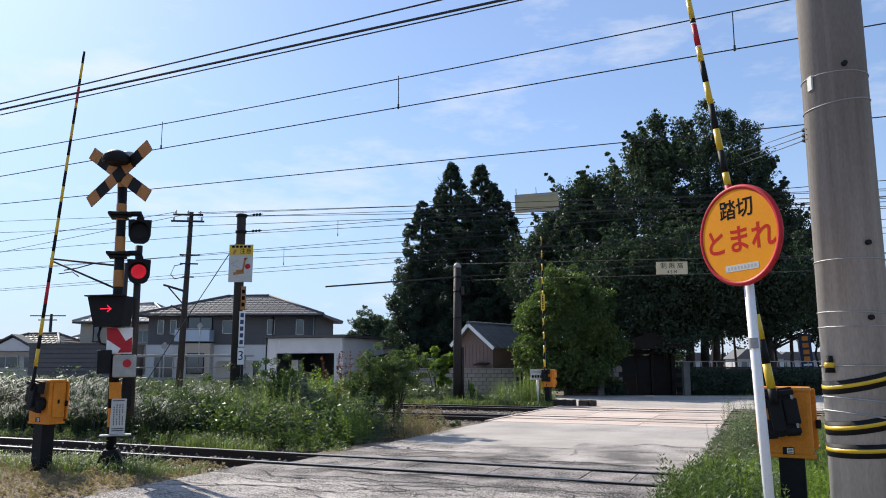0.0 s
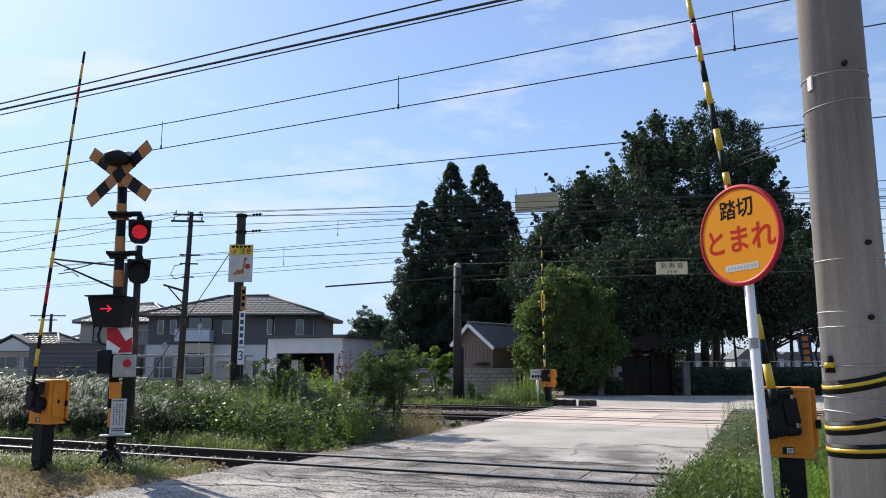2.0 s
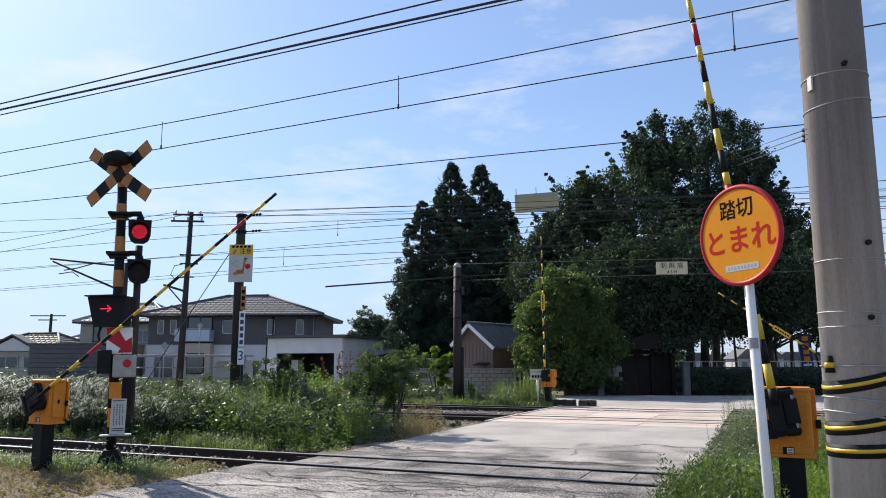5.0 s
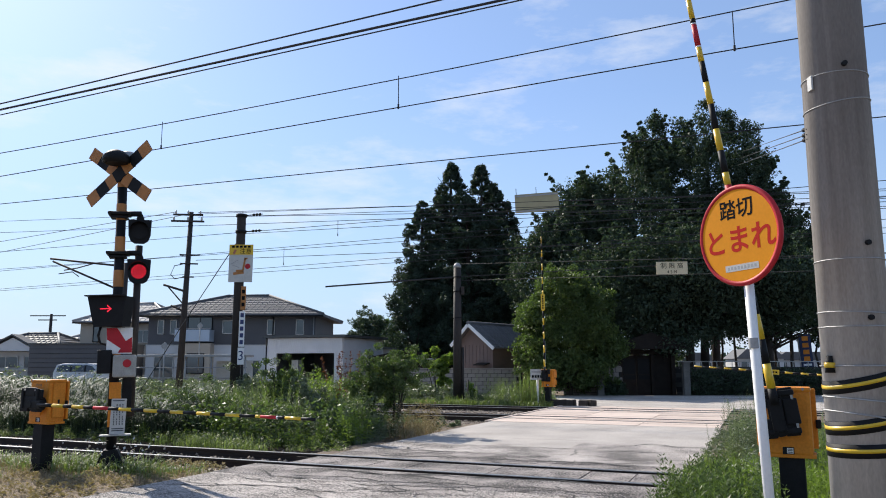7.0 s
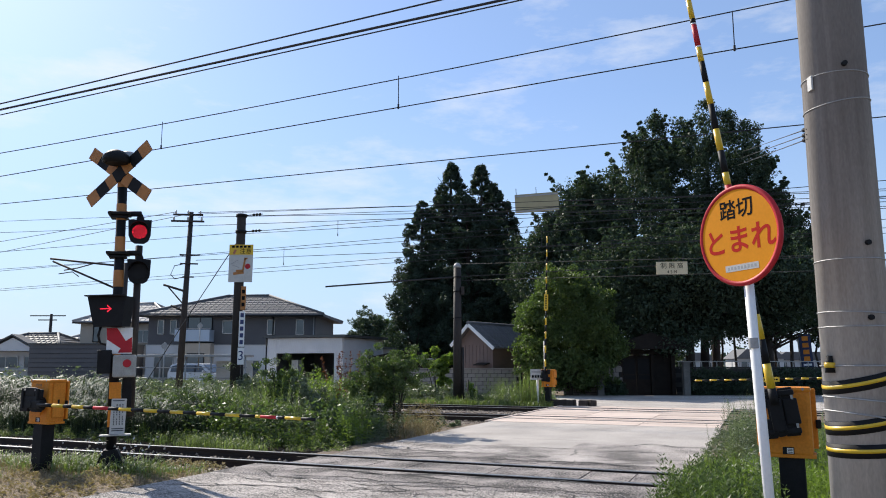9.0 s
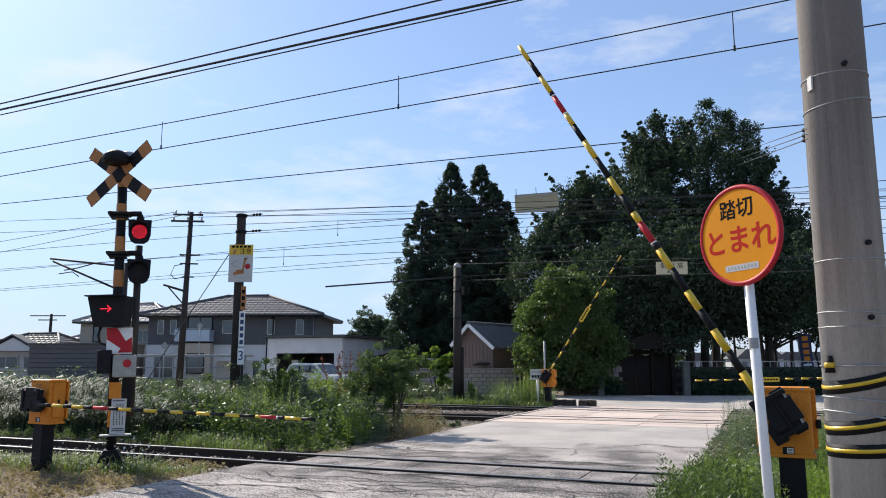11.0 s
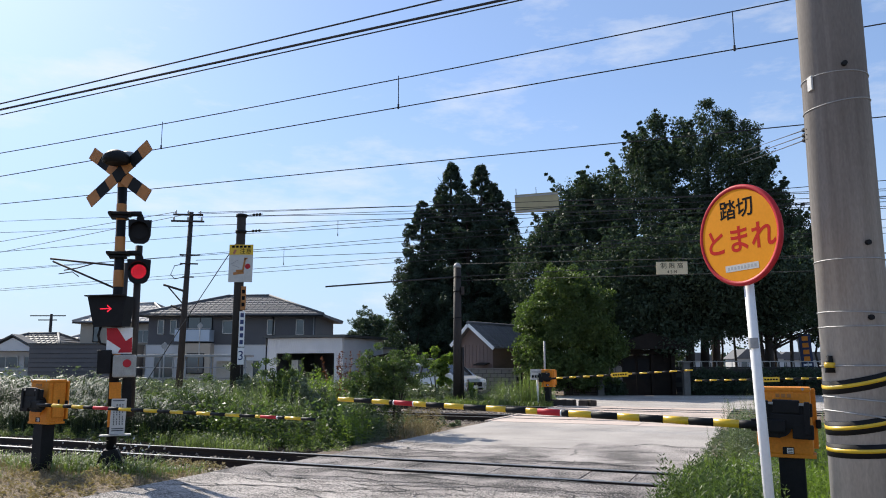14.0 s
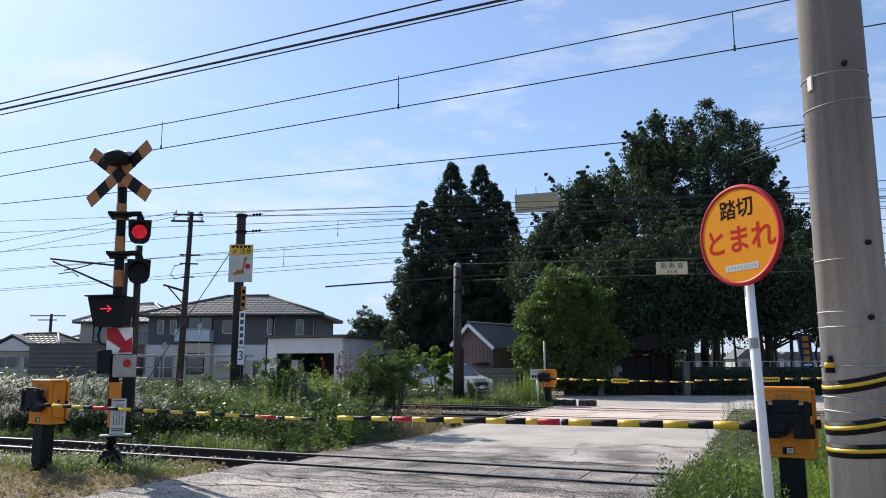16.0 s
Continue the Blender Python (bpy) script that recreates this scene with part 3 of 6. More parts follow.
# ---------------------------------------------------------------- warning signal
def signal_lamp(post, x, y, z):
    """A red lamp in a hood on a bracket; returns the added black off-phase disc and its poses."""
    lamp = part("lamp_head", tube(B(), [(x, y - 0.02, z), (x, y + 0.14, z)], [0.165, 0.12], 22), BLACK, post, "black hooded lamp head")
    bm = B()
    prism(bm, [(x - 0.175, z + 0.20), (x + 0.175, z + 0.20), (x + 0.175, z + 0.17), (x + 0.165, z - 0.06), (x + 0.13, z - 0.15), (x + 0.07, z - 0.19),
               (x - 0.07, z - 0.19), (x - 0.13, z - 0.15), (x - 0.165, z - 0.06), (x - 0.175, z + 0.17)], 0.02, Matrix.Translation((0, y - 0.03, 0)))
    part("backboard", bm, BLACK, lamp)
    arc = [radians(10 + k * 160 / 10) for k in range(11)]
    q = [(x + 0.15 * math.cos(a), z + 0.15 * math.sin(a)) for a in arc] + [(x + 0.158 * math.cos(a), z + 0.158 * math.sin(a)) for a in reversed(arc)]
    part("hood", prism(B(), q, 0.16, Matrix.Translation((0, y - 0.19, 0))), BLACK, lamp)
    part("lens", tube(B(), [(x, y - 0.052, z), (x, y - 0.032, z)], 0.115, 22), BLACK, lamp)
    # the lit diodes, in rings
    bm = B()
    for ring, count in ((0.0, 1), (0.024, 6), (0.046, 12), (0.068, 18), (0.09, 24), (0.106, 28)):
        for k in range(count):
            a = 2 * math.pi * k / count + ring * 40
            cx, cz = x + ring * math.cos(a), z + ring * math.sin(a)
            vs = [bm.verts.new((cx + 0.0062 * math.cos(b * math.pi / 3), y - 0.056, cz + 0.0062 * math.sin(b * math.pi / 3))) for b in range(6)]
            bm.faces.new(vs)
    part("lit_diodes", bm, LAMP_ON, lamp, "glowing red diodes")
    bm = B()
    box(bm, x, y + 0.06, z + 0.225, 0.11, 0.12, 0.07, bevel=0.02)
    tube(bm, [(-0.02, y + 0.06, z + 0.30), (x, y + 0.06, z + 0.31), (x + 0.01, y + 0.06, z + 0.24)], 0.045, 10)
    box(bm, -0.02, 0, z + 0.29, 0.34, 0.30, 0.05, bevel=0.02)
    box(bm, -0.02, 0, z + 0.235, 0.26, 0.24, 0.04, bevel=0.015)
    part("bracket", bm, BLACK, post, "black lamp bracket")
    # added disc that stands in for the diodes switching off
    off_disc = part("shutter", tube(B(), [(0, -0.003, 0), (0, 0.003, 0)], 0.121, 22), BLACK, lamp, "added black disc for the lamp's dark phase", at=pose(x, y - 0.062, z))
    return off_disc, (x, y - 0.062, z)


SIG = (-5.09, 11.95, G0)
signal = thing("crossing_signal", Matrix.Translation(SIG) @ pose(0, 0, 0, 0, -1.1, 18), "level crossing warning signal with crossbuck and red lamps", "crossing signal")
part("base", prism(B(), [(-0.28, 0), (0.28, 0), (0.10, 0.42), (-0.10, 0.42)], 0.3, Matrix.Translation((0, -0.15, 0))), BLACK, signal, "black flared foot")
post = part("post", tube(B(), [(0, 0, 0.0), (0, 0, 5.0)], 0.074, 18), BLACK, signal, "banded steel post")
for i in range(2, 8):
    z = 0.78 + i * 0.535
    part("amber_band", tube(B(), [(0, 0, z), (0, 0, z + 0.265)], 0.078, 18, cap=False), YELLOWDULL, post)
part("top_horn", tube(B(), [(-0.09, -0.22, 4.86), (-0.09, -0.22, 4.90), (-0.09, -0.22, 4.99), (-0.09, -0.22, 5.06), (-0.09, -0.22, 5.09)], [0.17, 0.215, 0.20, 0.12, 0.04], 22), BLACK, signal, "round warning sounder")
part("top_cap", tube(B(), [(0.06, 0, 4.9), (0.06, 0, 5.08), (0.06, 0, 5.12)], [0.13, 0.13, 0.08], 14), GREYSTEEL, signal)
for lean, yy in ((55, -0.115), (-55, -0.10)):
    m = pose(0.02, 0, 4.73, 0, 0, -38) @ pose(0, yy, 0, 0, lean, 0)
    board = part("crossbuck_board", box(B(), 0, 0, 0, 0.205, 0.012, 1.44), BLACK, signal, "amber and black crossbuck board", at=m)
    for z, ln in ((-0.61, 0.22), (-0.19, 0.17), (0.19, 0.17), (0.61, 0.22)):
        part("amber_stripe", box(B(), 0, -0.008, z, 0.205, 0.005, ln), YELLOWDULL, board)
off_disc_up = signal_lamp(signal, 0.29, -0.05, 3.80)
off_disc_low = signal_lamp(signal, 0.30, -0.05, 3.16)
part("side_post", tube(B(), [(0.25, 0.08, 0.9), (0.28, 0.08, 3.6)], 0.055, 12), DARKPOLE, signal, "thin dark support pipe")
# direction indicator with a lit arrow
ind = part("direction_indicator", prism(B(), [(-0.35, 2.79), (0.27, 2.79), (0.22, 2.33), (-0.24, 2.33)], 0.26, Matrix.Translation((0, -0.40, 0))), BLACK, signal, "black train direction indicator box", at=pose(0.07, 0.06, -0.045, 0, 0, -24))
part("hood", box(B(), -0.04, -0.44, 2.80, 0.60, 0.14, 0.02), BLACK, ind)
bm = B()
box(bm, -0.05, -0.404, 2.60, 0.17, 0.006, 0.013)
box(bm, 0.01, -0.404, 2.622, 0.085, 0.006, 0.013, ry=42)
box(bm, 0.01, -0.404, 2.578, 0.085, 0.006, 0.013, ry=-42)
part("lit_arrow", bm, ARROW_ON, ind, "glowing red arrow")
part("cable", tube(B(), [(-0.17, -0.3, 2.33), (-0.21, -0.3, 2.2), (-0.19, -0.26, 2.08), (-0.08, -0.2, 2.04), (0, -0.1, 2.1)], 0.018, 8), BLACK, ind)
# red arrow plate, push button box and notices
plate = part("arrow_plate", box(B(), 0.07, -0.17, 2.07, 0.37, 0.012, 0.40, bevel=0.004), WHITE, signal, "white plate with thick red arrow")
bm = B()
prism(bm, [(-0.06, 2.265), (0.09, 2.265), (0.22, 2.065), (0.31, 2.125), (0.315, 1.885), (0.11, 1.885), (0.15, 1.95), (-0.05, 2.09)][::-1], 0.004, Matrix.Translation((-0.06, -0.181, 0)))
part("red_arrow", bm, RED, plate)
bb = part("emergency_button_box", box(B(), 0.16, -0.21, 1.68, 0.33, 0.18, 0.34, bevel=0.03), mat("grimy_white_enamel", (0.33, 0.32, 0.29), 0.6, vary=0.25, scale=9, bump=0.1), signal, "off-white emergency button box")
part("button", tube(B(), [(0.20, -0.32, 1.72), (0.20, -0.295, 1.72)], 0.055, 18), RED, bb, "round red button")
part("button_label", tube(B(), [(0.20, -0.304, 1.72), (0.20, -0.298, 1.72)], 0.062, 18), RED, bb)
part("black_box", box(B(), -0.13, -0.12, 1.75, 0.20, 0.25, 0.36, bevel=0.015), BLACK, signal, "black relay box")
part("orange_plate", box(B(), 0.03, -0.09, 1.31, 0.17, 0.012, 0.25), ORANGE, signal, "orange plate")
part("orange_plate", box(B(), 0.0, -0.085, 0.90, 0.12, 0.012, 0.28), ORANGE, signal, "orange plate")
part("button_box_back", box(B(), 0.19, 0.04, 1.30, 0.14, 0.12, 0.50, bevel=0.01), BLACK, signal)
notice = part("notice_board", box(B(), 0.09, -0.12, 0.92, 0.215, 0.01, 0.53, ry=2), OFFWHITE, signal, "white notice with columns of print")
for k in range(4):
    for j in range(9):
        if (k * 7 + j * 3) % 11 == 0:
            continue
        part("print_bar", box(B(), 0.030 + k * 0.041, -0.127, 1.09 - j * 0.036, 0.015, 0.003, 0.025), GREYINK, notice)
for z in (1.155, 0.735, 0.705):
    part("print_bar", box(B(), 0.09, -0.127, z, 0.17, 0.003, 0.016), GREYINK, notice)
part("shelf", box(B(), 0.06, -0.12, 0.64, 0.44, 0.16, 0.02), GREYSTEEL, signal)


# ---------------------------------------------------------------- concrete pole and stop sign
def hoop(x, y, z, r, tilt=0.0, thick=0.008):
    """A ring round a pole, tilted a little."""
    pts = [(x + r * math.cos(a), y + r * math.sin(a), z + tilt * math.cos(a)) for a in [k * math.pi / 16 for k in range(33)]]
    return tube(B(), pts, thick, 6, cap=False)


def band(r, z, h, tilt, thick):
    """A flat strap wound round a pole with a slope."""
    bm, n = B(), 40
    ring = [[], [], [], []]
    for k in range(n):
        a = 2 * math.pi * k / n
        zz = z + tilt * math.cos(a)
        for i, (rr, dz) in enumerate(((r, -h / 2), (r + thick, -h / 2), (r + thick, h / 2), (r, h / 2))):
            ring[i].append(bm.verts.new((rr * math.cos(a), rr * math.sin(a), zz + dz)))
    for i in range(4):
        for k in range(n):
            bm.faces.new((ring[i][k], ring[i][(k + 1) % n], ring[(i + 1) % 4][(k + 1) % n], ring[(i + 1) % 4][k])).smooth = i in (1, 3)
    return bm


utility = thing("utility_pole", pose(2.49, 4.6, G0), "weathered grey concrete pole with black and yellow guard straps", "utility pole")
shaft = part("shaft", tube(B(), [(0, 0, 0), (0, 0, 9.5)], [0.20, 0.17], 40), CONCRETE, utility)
for z, tilt in ((1.93, 0.0), (2.33, 0.0), (2.01, -0.01), (3.31, 0.025), (3.49, 0.0)):
    part("steel_band", hoop(0, 0, z, 0.20 - z * 0.0032 + 0.002, tilt, 0.004), GREYSTEEL, shaft)
for z, tilt in ((1.615, 0.045), (1.372, 0.038), (1.222, 0.012)):
    strap = part("guard_strap", band(0.193, z, 0.078, tilt, 0.006), BLACK, utility, "black and yellow guard strap")
    part("yellow_stripe", band(0.1995, z + 0.002, 0.022, tilt, 0.002), YELLOW, strap)
for z, tilt in ((1.70, 0.0), (1.50, -0.02), (1.41, -0.03)):
    part("wire_hoop", hoop(0, 0, z, 0.20, tilt, 0.005), GREYSTEEL, utility)
clip = part("strap_clip", tube(B(), [(-0.195, -0.06, 1.66), (-0.195, -0.06, 1.76)], [0.03, 0.018], 10), BLACK, utility)
part("yellow_clip", tube(B(), [(-0.195, -0.06, 1.69), (-0.195, -0.06, 1.72)], 0.032, 10), YELLOW, clip)
for a, z in ((-1.5, 2.42), (-1.75, 3.53), (-1.6, 1.98)):
    part("bolt", tube(B(), [(0.17 * math.cos(a), 0.17 * math.sin(a), z), (0.215 * math.cos(a), 0.215 * math.sin(a), z)], 0.016, 8), BLACK, shaft)
part("tag", box(B(), -0.185, -0.06, 3.45, 0.012, 0.05, 0.09), OFFWHITE, shaft, "small white tag")

# round stop sign on a white leaning post; its face is turned towards the road
stop = thing("stop_sign", pose(1.816, 4.352, G0, 1.3, -1.3, -63), "round orange stop sign with red rim on a white post", "road sign")
part("post", tube(B(), [(0, 0.036, 0), (0, 0.036, 2.56)], 0.0285, 18), WHITE, stop, "white painted steel post")
part("post_tape", tube(B(), [(0, 0.03, 1.80), (0, 0.03, 1.86)], 0.0292, 18, cap=False), GREYSTEEL, stop)
DZ = 2.46
disc = part("disc", tube(B(), [(0, -0.012, DZ), (0, 0.002, DZ)], 0.285, 64), SIGNFACE, stop, "orange enamel disc")
bm = B()
prof = [(0.272, -0.015), (0.290, -0.018), (0.299, -0.008), (0.299, 0.006), (0.288, 0.010), (0.272, 0.004)]
rings = [[bm.verts.new((r * math.cos(2 * math.pi * k / 64), y, DZ + r * math.sin(2 * math.pi * k / 64))) for k in range(64)] for r, y in prof]
for i in range(len(prof)):
    for k in range(64):
        bm.faces.new((rings[i][k], rings[i][(k + 1) % 64], rings[(i + 1) % 6][(k + 1) % 64], rings[(i + 1) % 6][k])).smooth = True
part("rim", bm, RED, disc, "red rim")
writing("letters_black", "踏切", 0.125, INK, disc, pose(0.0, -0.0126, DZ + 0.15), "black characters", 0.016)
writing("letters_red", "とまれ", 0.172, REDINK, disc, pose(0.0, -0.0126, DZ - 0.035), "red characters", 0.02)
sticker = part("sticker", box(B(), 0.005, -0.0124, DZ - 0.19, 0.24, 0.0012, 0.038), OFFWHITE, disc, "white sticker")
for k in range(9):
    part("print_bar", box(B(), -0.09 + k * 0.024, -0.0132, DZ - 0.19, 0.015, 0.0004, 0.018), GREYSTEEL, sticker)
part("clamp", box(B(), 0, 0.02, DZ + 0.06, 0.10, 0.03, 0.05, bevel=0.005), GREYSTEEL, stop)
part("clamp", box(B(), 0, 0.02, DZ - 0.12, 0.10, 0.03, 0.05, bevel=0.005), GREYSTEEL, stop)


# ---------------------------------------------------------------- trees
def limb_bm(rng, h, r, reach, count, lo, hi, bend=0.4):
    """A tapered trunk with limbs."""
    bm = B()
    pts = [Vector((0, 0, -0.1))]
    for i in range(1, 7):
        pts.append(Vector((rng.normal(0, bend * 0.15) * i / 3, rng.normal(0, bend * 0.15) * i / 3, h * i / 6)))
    tube(bm, pts, [r * (1 - 0.85 * i / 6) for i in range(7)], 10)
    for i in range(count):
        z = h * rng.uniform(lo, hi)
        a = rng.uniform(0, 2 * math.pi)
        L = reach * rng.uniform(0.5, 1.0) * (1.1 - z / h * 0.6)
        k = z / h
        p0 = Vector((0, 0, z)) + pts[min(6, int(k * 6))].xyz * Vector((1, 1, 0)).length * 0
        p1 = p0 + Vector((math.cos(a) * L * 0.5, math.sin(a) * L * 0.5, L * 0.25))
        p2 = p0 + Vector((math.cos(a) * L, math.sin(a) * L, L * rng.uniform(0.3, 0.7)))
        tube(bm, [p0, p1, p2], [r * 0.35 * (1.1 - k), r * 0.22 * (1.1 - k), r * 0.05], 6)
    return bm


def crown_arrays(seed, clumps, per, leaf, spread, up=0.15):
    """Leaves scattered in clumps: each clump (x, y, z, radius)."""
    r = np.random.default_rng(seed)
    c = np.repeat(clumps[:, :3], per, 0)
    rad = np.repeat(clumps[:, 3:4], per, 0)
    u = unit(r, len(c)) * (r.uniform(0.15, 1.0, (len(c), 1)) ** 0.55)
    u[:, 2] *= 0.72
    return leaves(r, c + u * rad, leaf, leaf * spread, up)


def broad_clumps(seed, n, cx, cy, cz, rx, ry, rz, size, hollow=0.45, lumps=0.25):
    """Clump places through an uneven crown: thick shell, lobed outline."""
    r = np.random.default_rng(seed)
    d = unit(r, n)
    lobe = 1 + lumps * (np.sin(d[:, 0] * 5 + seed) * np.cos(d[:, 2] * 6 + seed * 2) + np.sin(d[:, 1] * 7 + seed))
    t = r.uniform(hollow, 1.0, n) ** 0.6 * lobe
    p = d * t[:, None] * np.array([[rx, ry, rz]]) + np.array([[cx, cy, cz]])
    return np.concatenate([p, size * r.uniform(0.6, 1.25, (n, 1))], 1)


def cedar_clumps(seed, n, h, r0, base, size):
    """Clumps along the tiers of a conifer: narrow top, ragged sides."""
    r = np.random.default_rng(seed)
    z = base + (h - base) * r.uniform(0, 1, n) ** 1.15
    k = (z - base) / (h - base)
    prof = r0 * (1 - k ** 1.9) ** 0.75 * (0.70 + 0.30 * np.minimum(1, k * 6))
    a = r.uniform(0, 2 * math.pi, n)
    tier = 0.84 + 0.22 * np.sin(z * 2.1 + np.sin(a * 3) * 1.4)
    rr = prof * r.uniform(0.35, 1.0, n) ** 0.5 * tier + 0.1
    p = np.stack([rr * np.cos(a), rr * np.sin(a), z - rr * 0.12], 1)
    return np.concatenate([p, size * r.uniform(0.6, 1.2, (n, 1)) * (1.05 - 0.6 * k[:, None])], 1)


def tree(x, y, trunk, clumps, per, leaf, spread, seed, material, label, up=0.15, z=G0):
    t = thing("tree", pose(x, y, z), label, "tree", "trees")
    part("trunk", trunk, BARK, t)
    v, f = crown_arrays(seed, clumps, per, leaf, spread, up)
    ob = new("crown", fast_mesh("crown", v, f, material))
    ob.parent = t
    tagged(ob, kind="stuff")
    return t


for i, (x, y, h, r0, n) in enumerate(((-1.7, 62.5, 15.2, 3.3, 500), (0.75, 62.0, 18.4, 3.3, 620), (3.2, 62.0, 18.3, 3.3, 620), (5.4, 63.0, 15.3, 2.7, 420), (-2.3, 61.0, 10.2, 2.7, 280), (2.0, 60.5, 15.2, 4.2, 620), (-0.3, 63.0, 15.9, 3.0, 360), (4.3, 63.0, 16.9, 2.8, 360))):
    r = np.random.default_rng(40 + i)
    tree(x, y, limb_bm(r, h * 0.97, 0.38, 3.5, 26, 0.2, 0.9), cedar_clumps(50 + i, n, h, r0, 2.0, 0.62), 72, 0.24, 0.36, 60 + i, LEAF_CEDAR,
         "tall dark green cedar with a ragged pointed crown", 0.35)

def shoots(seed, lobe, count, reach):
    """Short upright shoots all over the upper side of a crown, each a few small clumps tapering to a tip."""
    cx, cy, cz, rx, ry, rz, _ = lobe
    r = np.random.default_rng(seed)
    d = unit(r, count)
    d[:, 2] = np.abs(d[:, 2]) * 1.1 - 0.25
    d /= np.linalg.norm(d, axis=1, keepdims=True)
    base = d * np.array([[rx, ry, rz]]) * 0.86 + np.array([[cx, cy, cz]])
    way = d * np.array([[0.75, 0.75, 0.4]]) + np.array([[0, 0, 0.7]]) + r.normal(0, 0.15, (count, 3))
    length = reach * r.uniform(0.5, 1.3, (count, 1))
    return np.concatenate([np.concatenate([base + way * length * k + r.normal(0, 0.07, (count, 3)), np.full((count, 1), 0.50 - 0.36 * k)], 1) for k in (0.1, 0.35, 0.6, 0.85, 1.05)])


def spire(seed, cx, top, height, r0, n):
    """A pointed upright shoot of a crown."""
    r = np.random.default_rng(seed)
    k = r.uniform(0, 1, n) ** 0.8
    a, rr = r.uniform(0, 6.28, n), r0 * (1 - k) ** 0.7 * r.uniform(0.2, 1.0, n) ** 0.5
    p = np.stack([cx + rr * np.cos(a), rr * np.sin(a), top - 0.25 - (height - 0.25) * (1 - k) + 0.25 * rr], 1)
    p += r.normal(0, 0.22, p.shape)
    return np.concatenate([p, (0.92 - 0.40 * k[:, None]) * r.uniform(0.8, 1.2, (n, 1))], 1)


SPIRES = {0: ((0.1, 20.5, 5, 1.5), (1.5, 20.0, 5, 1.2), (3.0, 18.9, 4.5, 0.9), (4.1, 16.6, 4, 1.2), (-1.6, 19.0, 5, 1.4), (5.2, 13.8, 3.5, 1.2)),
          1: ((1.9, 19.8, 6, 1.5), (0.5, 18.6, 5, 1.4), (-1.3, 15.6, 4, 1.3)), 2: ((0.2, 15.2, 4, 1.2), (1.8, 14.8, 4, 1.2), (-1.4, 13.2, 4, 1.1)),
          3: ((0.3, 12.2, 4, 1.1), (-0.9, 10.6, 3.5, 1.0)), 4: ((0.6, 13.4, 4, 1.2), (1.9, 12.6, 3.5, 1.1)), 5: ((0.4, 12.4, 3.5, 1.1), (2.0, 11.0, 3, 1.0))}
groups = ((18.6, 52.0, 20.4, ((0, 0, 12.4, 4.2, 4.2, 6.0, 360), (1.6, 0, 11.6, 2.2, 3, 3.0, 120))),
          (13.6, 53.0, 17.2, ((0, 0, 11.0, 4.0, 4, 5.2, 300), (1.8, 0, 15.6, 2.0, 2, 2.4, 90))),
          (10.2, 54.0, 14.6, ((0, 0, 8.6, 3.4, 3.4, 5.4, 240), (-0.6, 0, 13.2, 1.4, 1.6, 1.6, 50))),
          (7.2, 52.0, 11.6, ((0, 0, 6.6, 2.6, 3, 4.6, 170), (0.4, 0, 9.9, 1.2, 1.4, 1.5, 40))),
          (22.8, 53.0, 13.6, ((0, 0, 9.2, 2.9, 3.4, 3.6, 220), (1.4, 0, 7.0, 2.6, 3, 1.8, 110))),
          (25.6, 56.0, 12.4, ((0, 0, 8.9, 2.5, 3, 2.7, 120), (2.6, 0, 7.2, 1.9, 2, 2.0, 70))),
          (15.6, 45.5, 10.0, ((0, 0, 5.8, 4.6, 4.2, 3.8, 330),)),
          (10.9, 43.6, 9.0, ((0, -1.2, 5.2, 4.0, 3.6, 3.2, 360),)),
          (13.8, 42.6, 7.5, ((0, -0.6, 5.0, 4.4, 3.2, 2.5, 260),)),
          (18.6, 43.6, 7.5, ((0, -0.6, 5.4, 3.2, 3.0, 2.4, 180), (-4.6, -4.2, 6.4, 3.4, 2.0, 1.5, 150), (-0.6, -4.0, 6.2, 3.0, 2.0, 1.5, 120))))
for i, (x, y, h, lobes) in enumerate(groups):
    r = np.random.default_rng(70 + i)
    cl = np.concatenate([broad_clumps(80 + i * 10 + j, n, cx, cy, cz, rx * 0.86, ry, rz * 0.80, 0.82) for j, (cx, cy, cz, rx, ry, rz, n) in enumerate(lobes)]
                        + [spire(400 + i * 10 + j, *sp, 34) for j, sp in enumerate(SPIRES.get(i, ()))]
                        + [shoots(600 + i * 10 + j, lobe, int(lobe[6] * 0.22), 1.5) for j, lobe in enumerate(lobes)])
    tree(x, y, limb_bm(r, h * 0.9, 0.16 if i in (4, 5) else 0.32, 4.0, 16, 0.35, 0.85), cl, 66, 0.19, 0.55, 90 + i, LEAF_TREE, "tall dark broadleaf tree with an uneven crown", 0.45)
# slender bare trunks at the wood's edge
for i in range(17):
    r = np.random.default_rng(140 + i)
    x, y, h = 19.6 + i * 0.62 + r.uniform(-0.3, 0.3), 55 + r.uniform(-2, 4), 8.5 + r.uniform(-1, 2)
    cl = np.concatenate([broad_clumps(150 + i, 34, r.uniform(-.4, .4), 0, h * 0.80, 1.3, 1.4, 1.9, 0.6), broad_clumps(170 + i, 12, r.uniform(-.8, .8), 0, h * 0.5, 1.2, 1.0, 1.0, 0.4)])
    tree(x, y, limb_bm(r, h * 0.95, 0.11, 1.6, 8, 0.45, 0.9, 0.9), cl, 60, 0.22, 0.5, 190 + i, LEAF_TREE, "slender pine-like tree with a bare trunk")
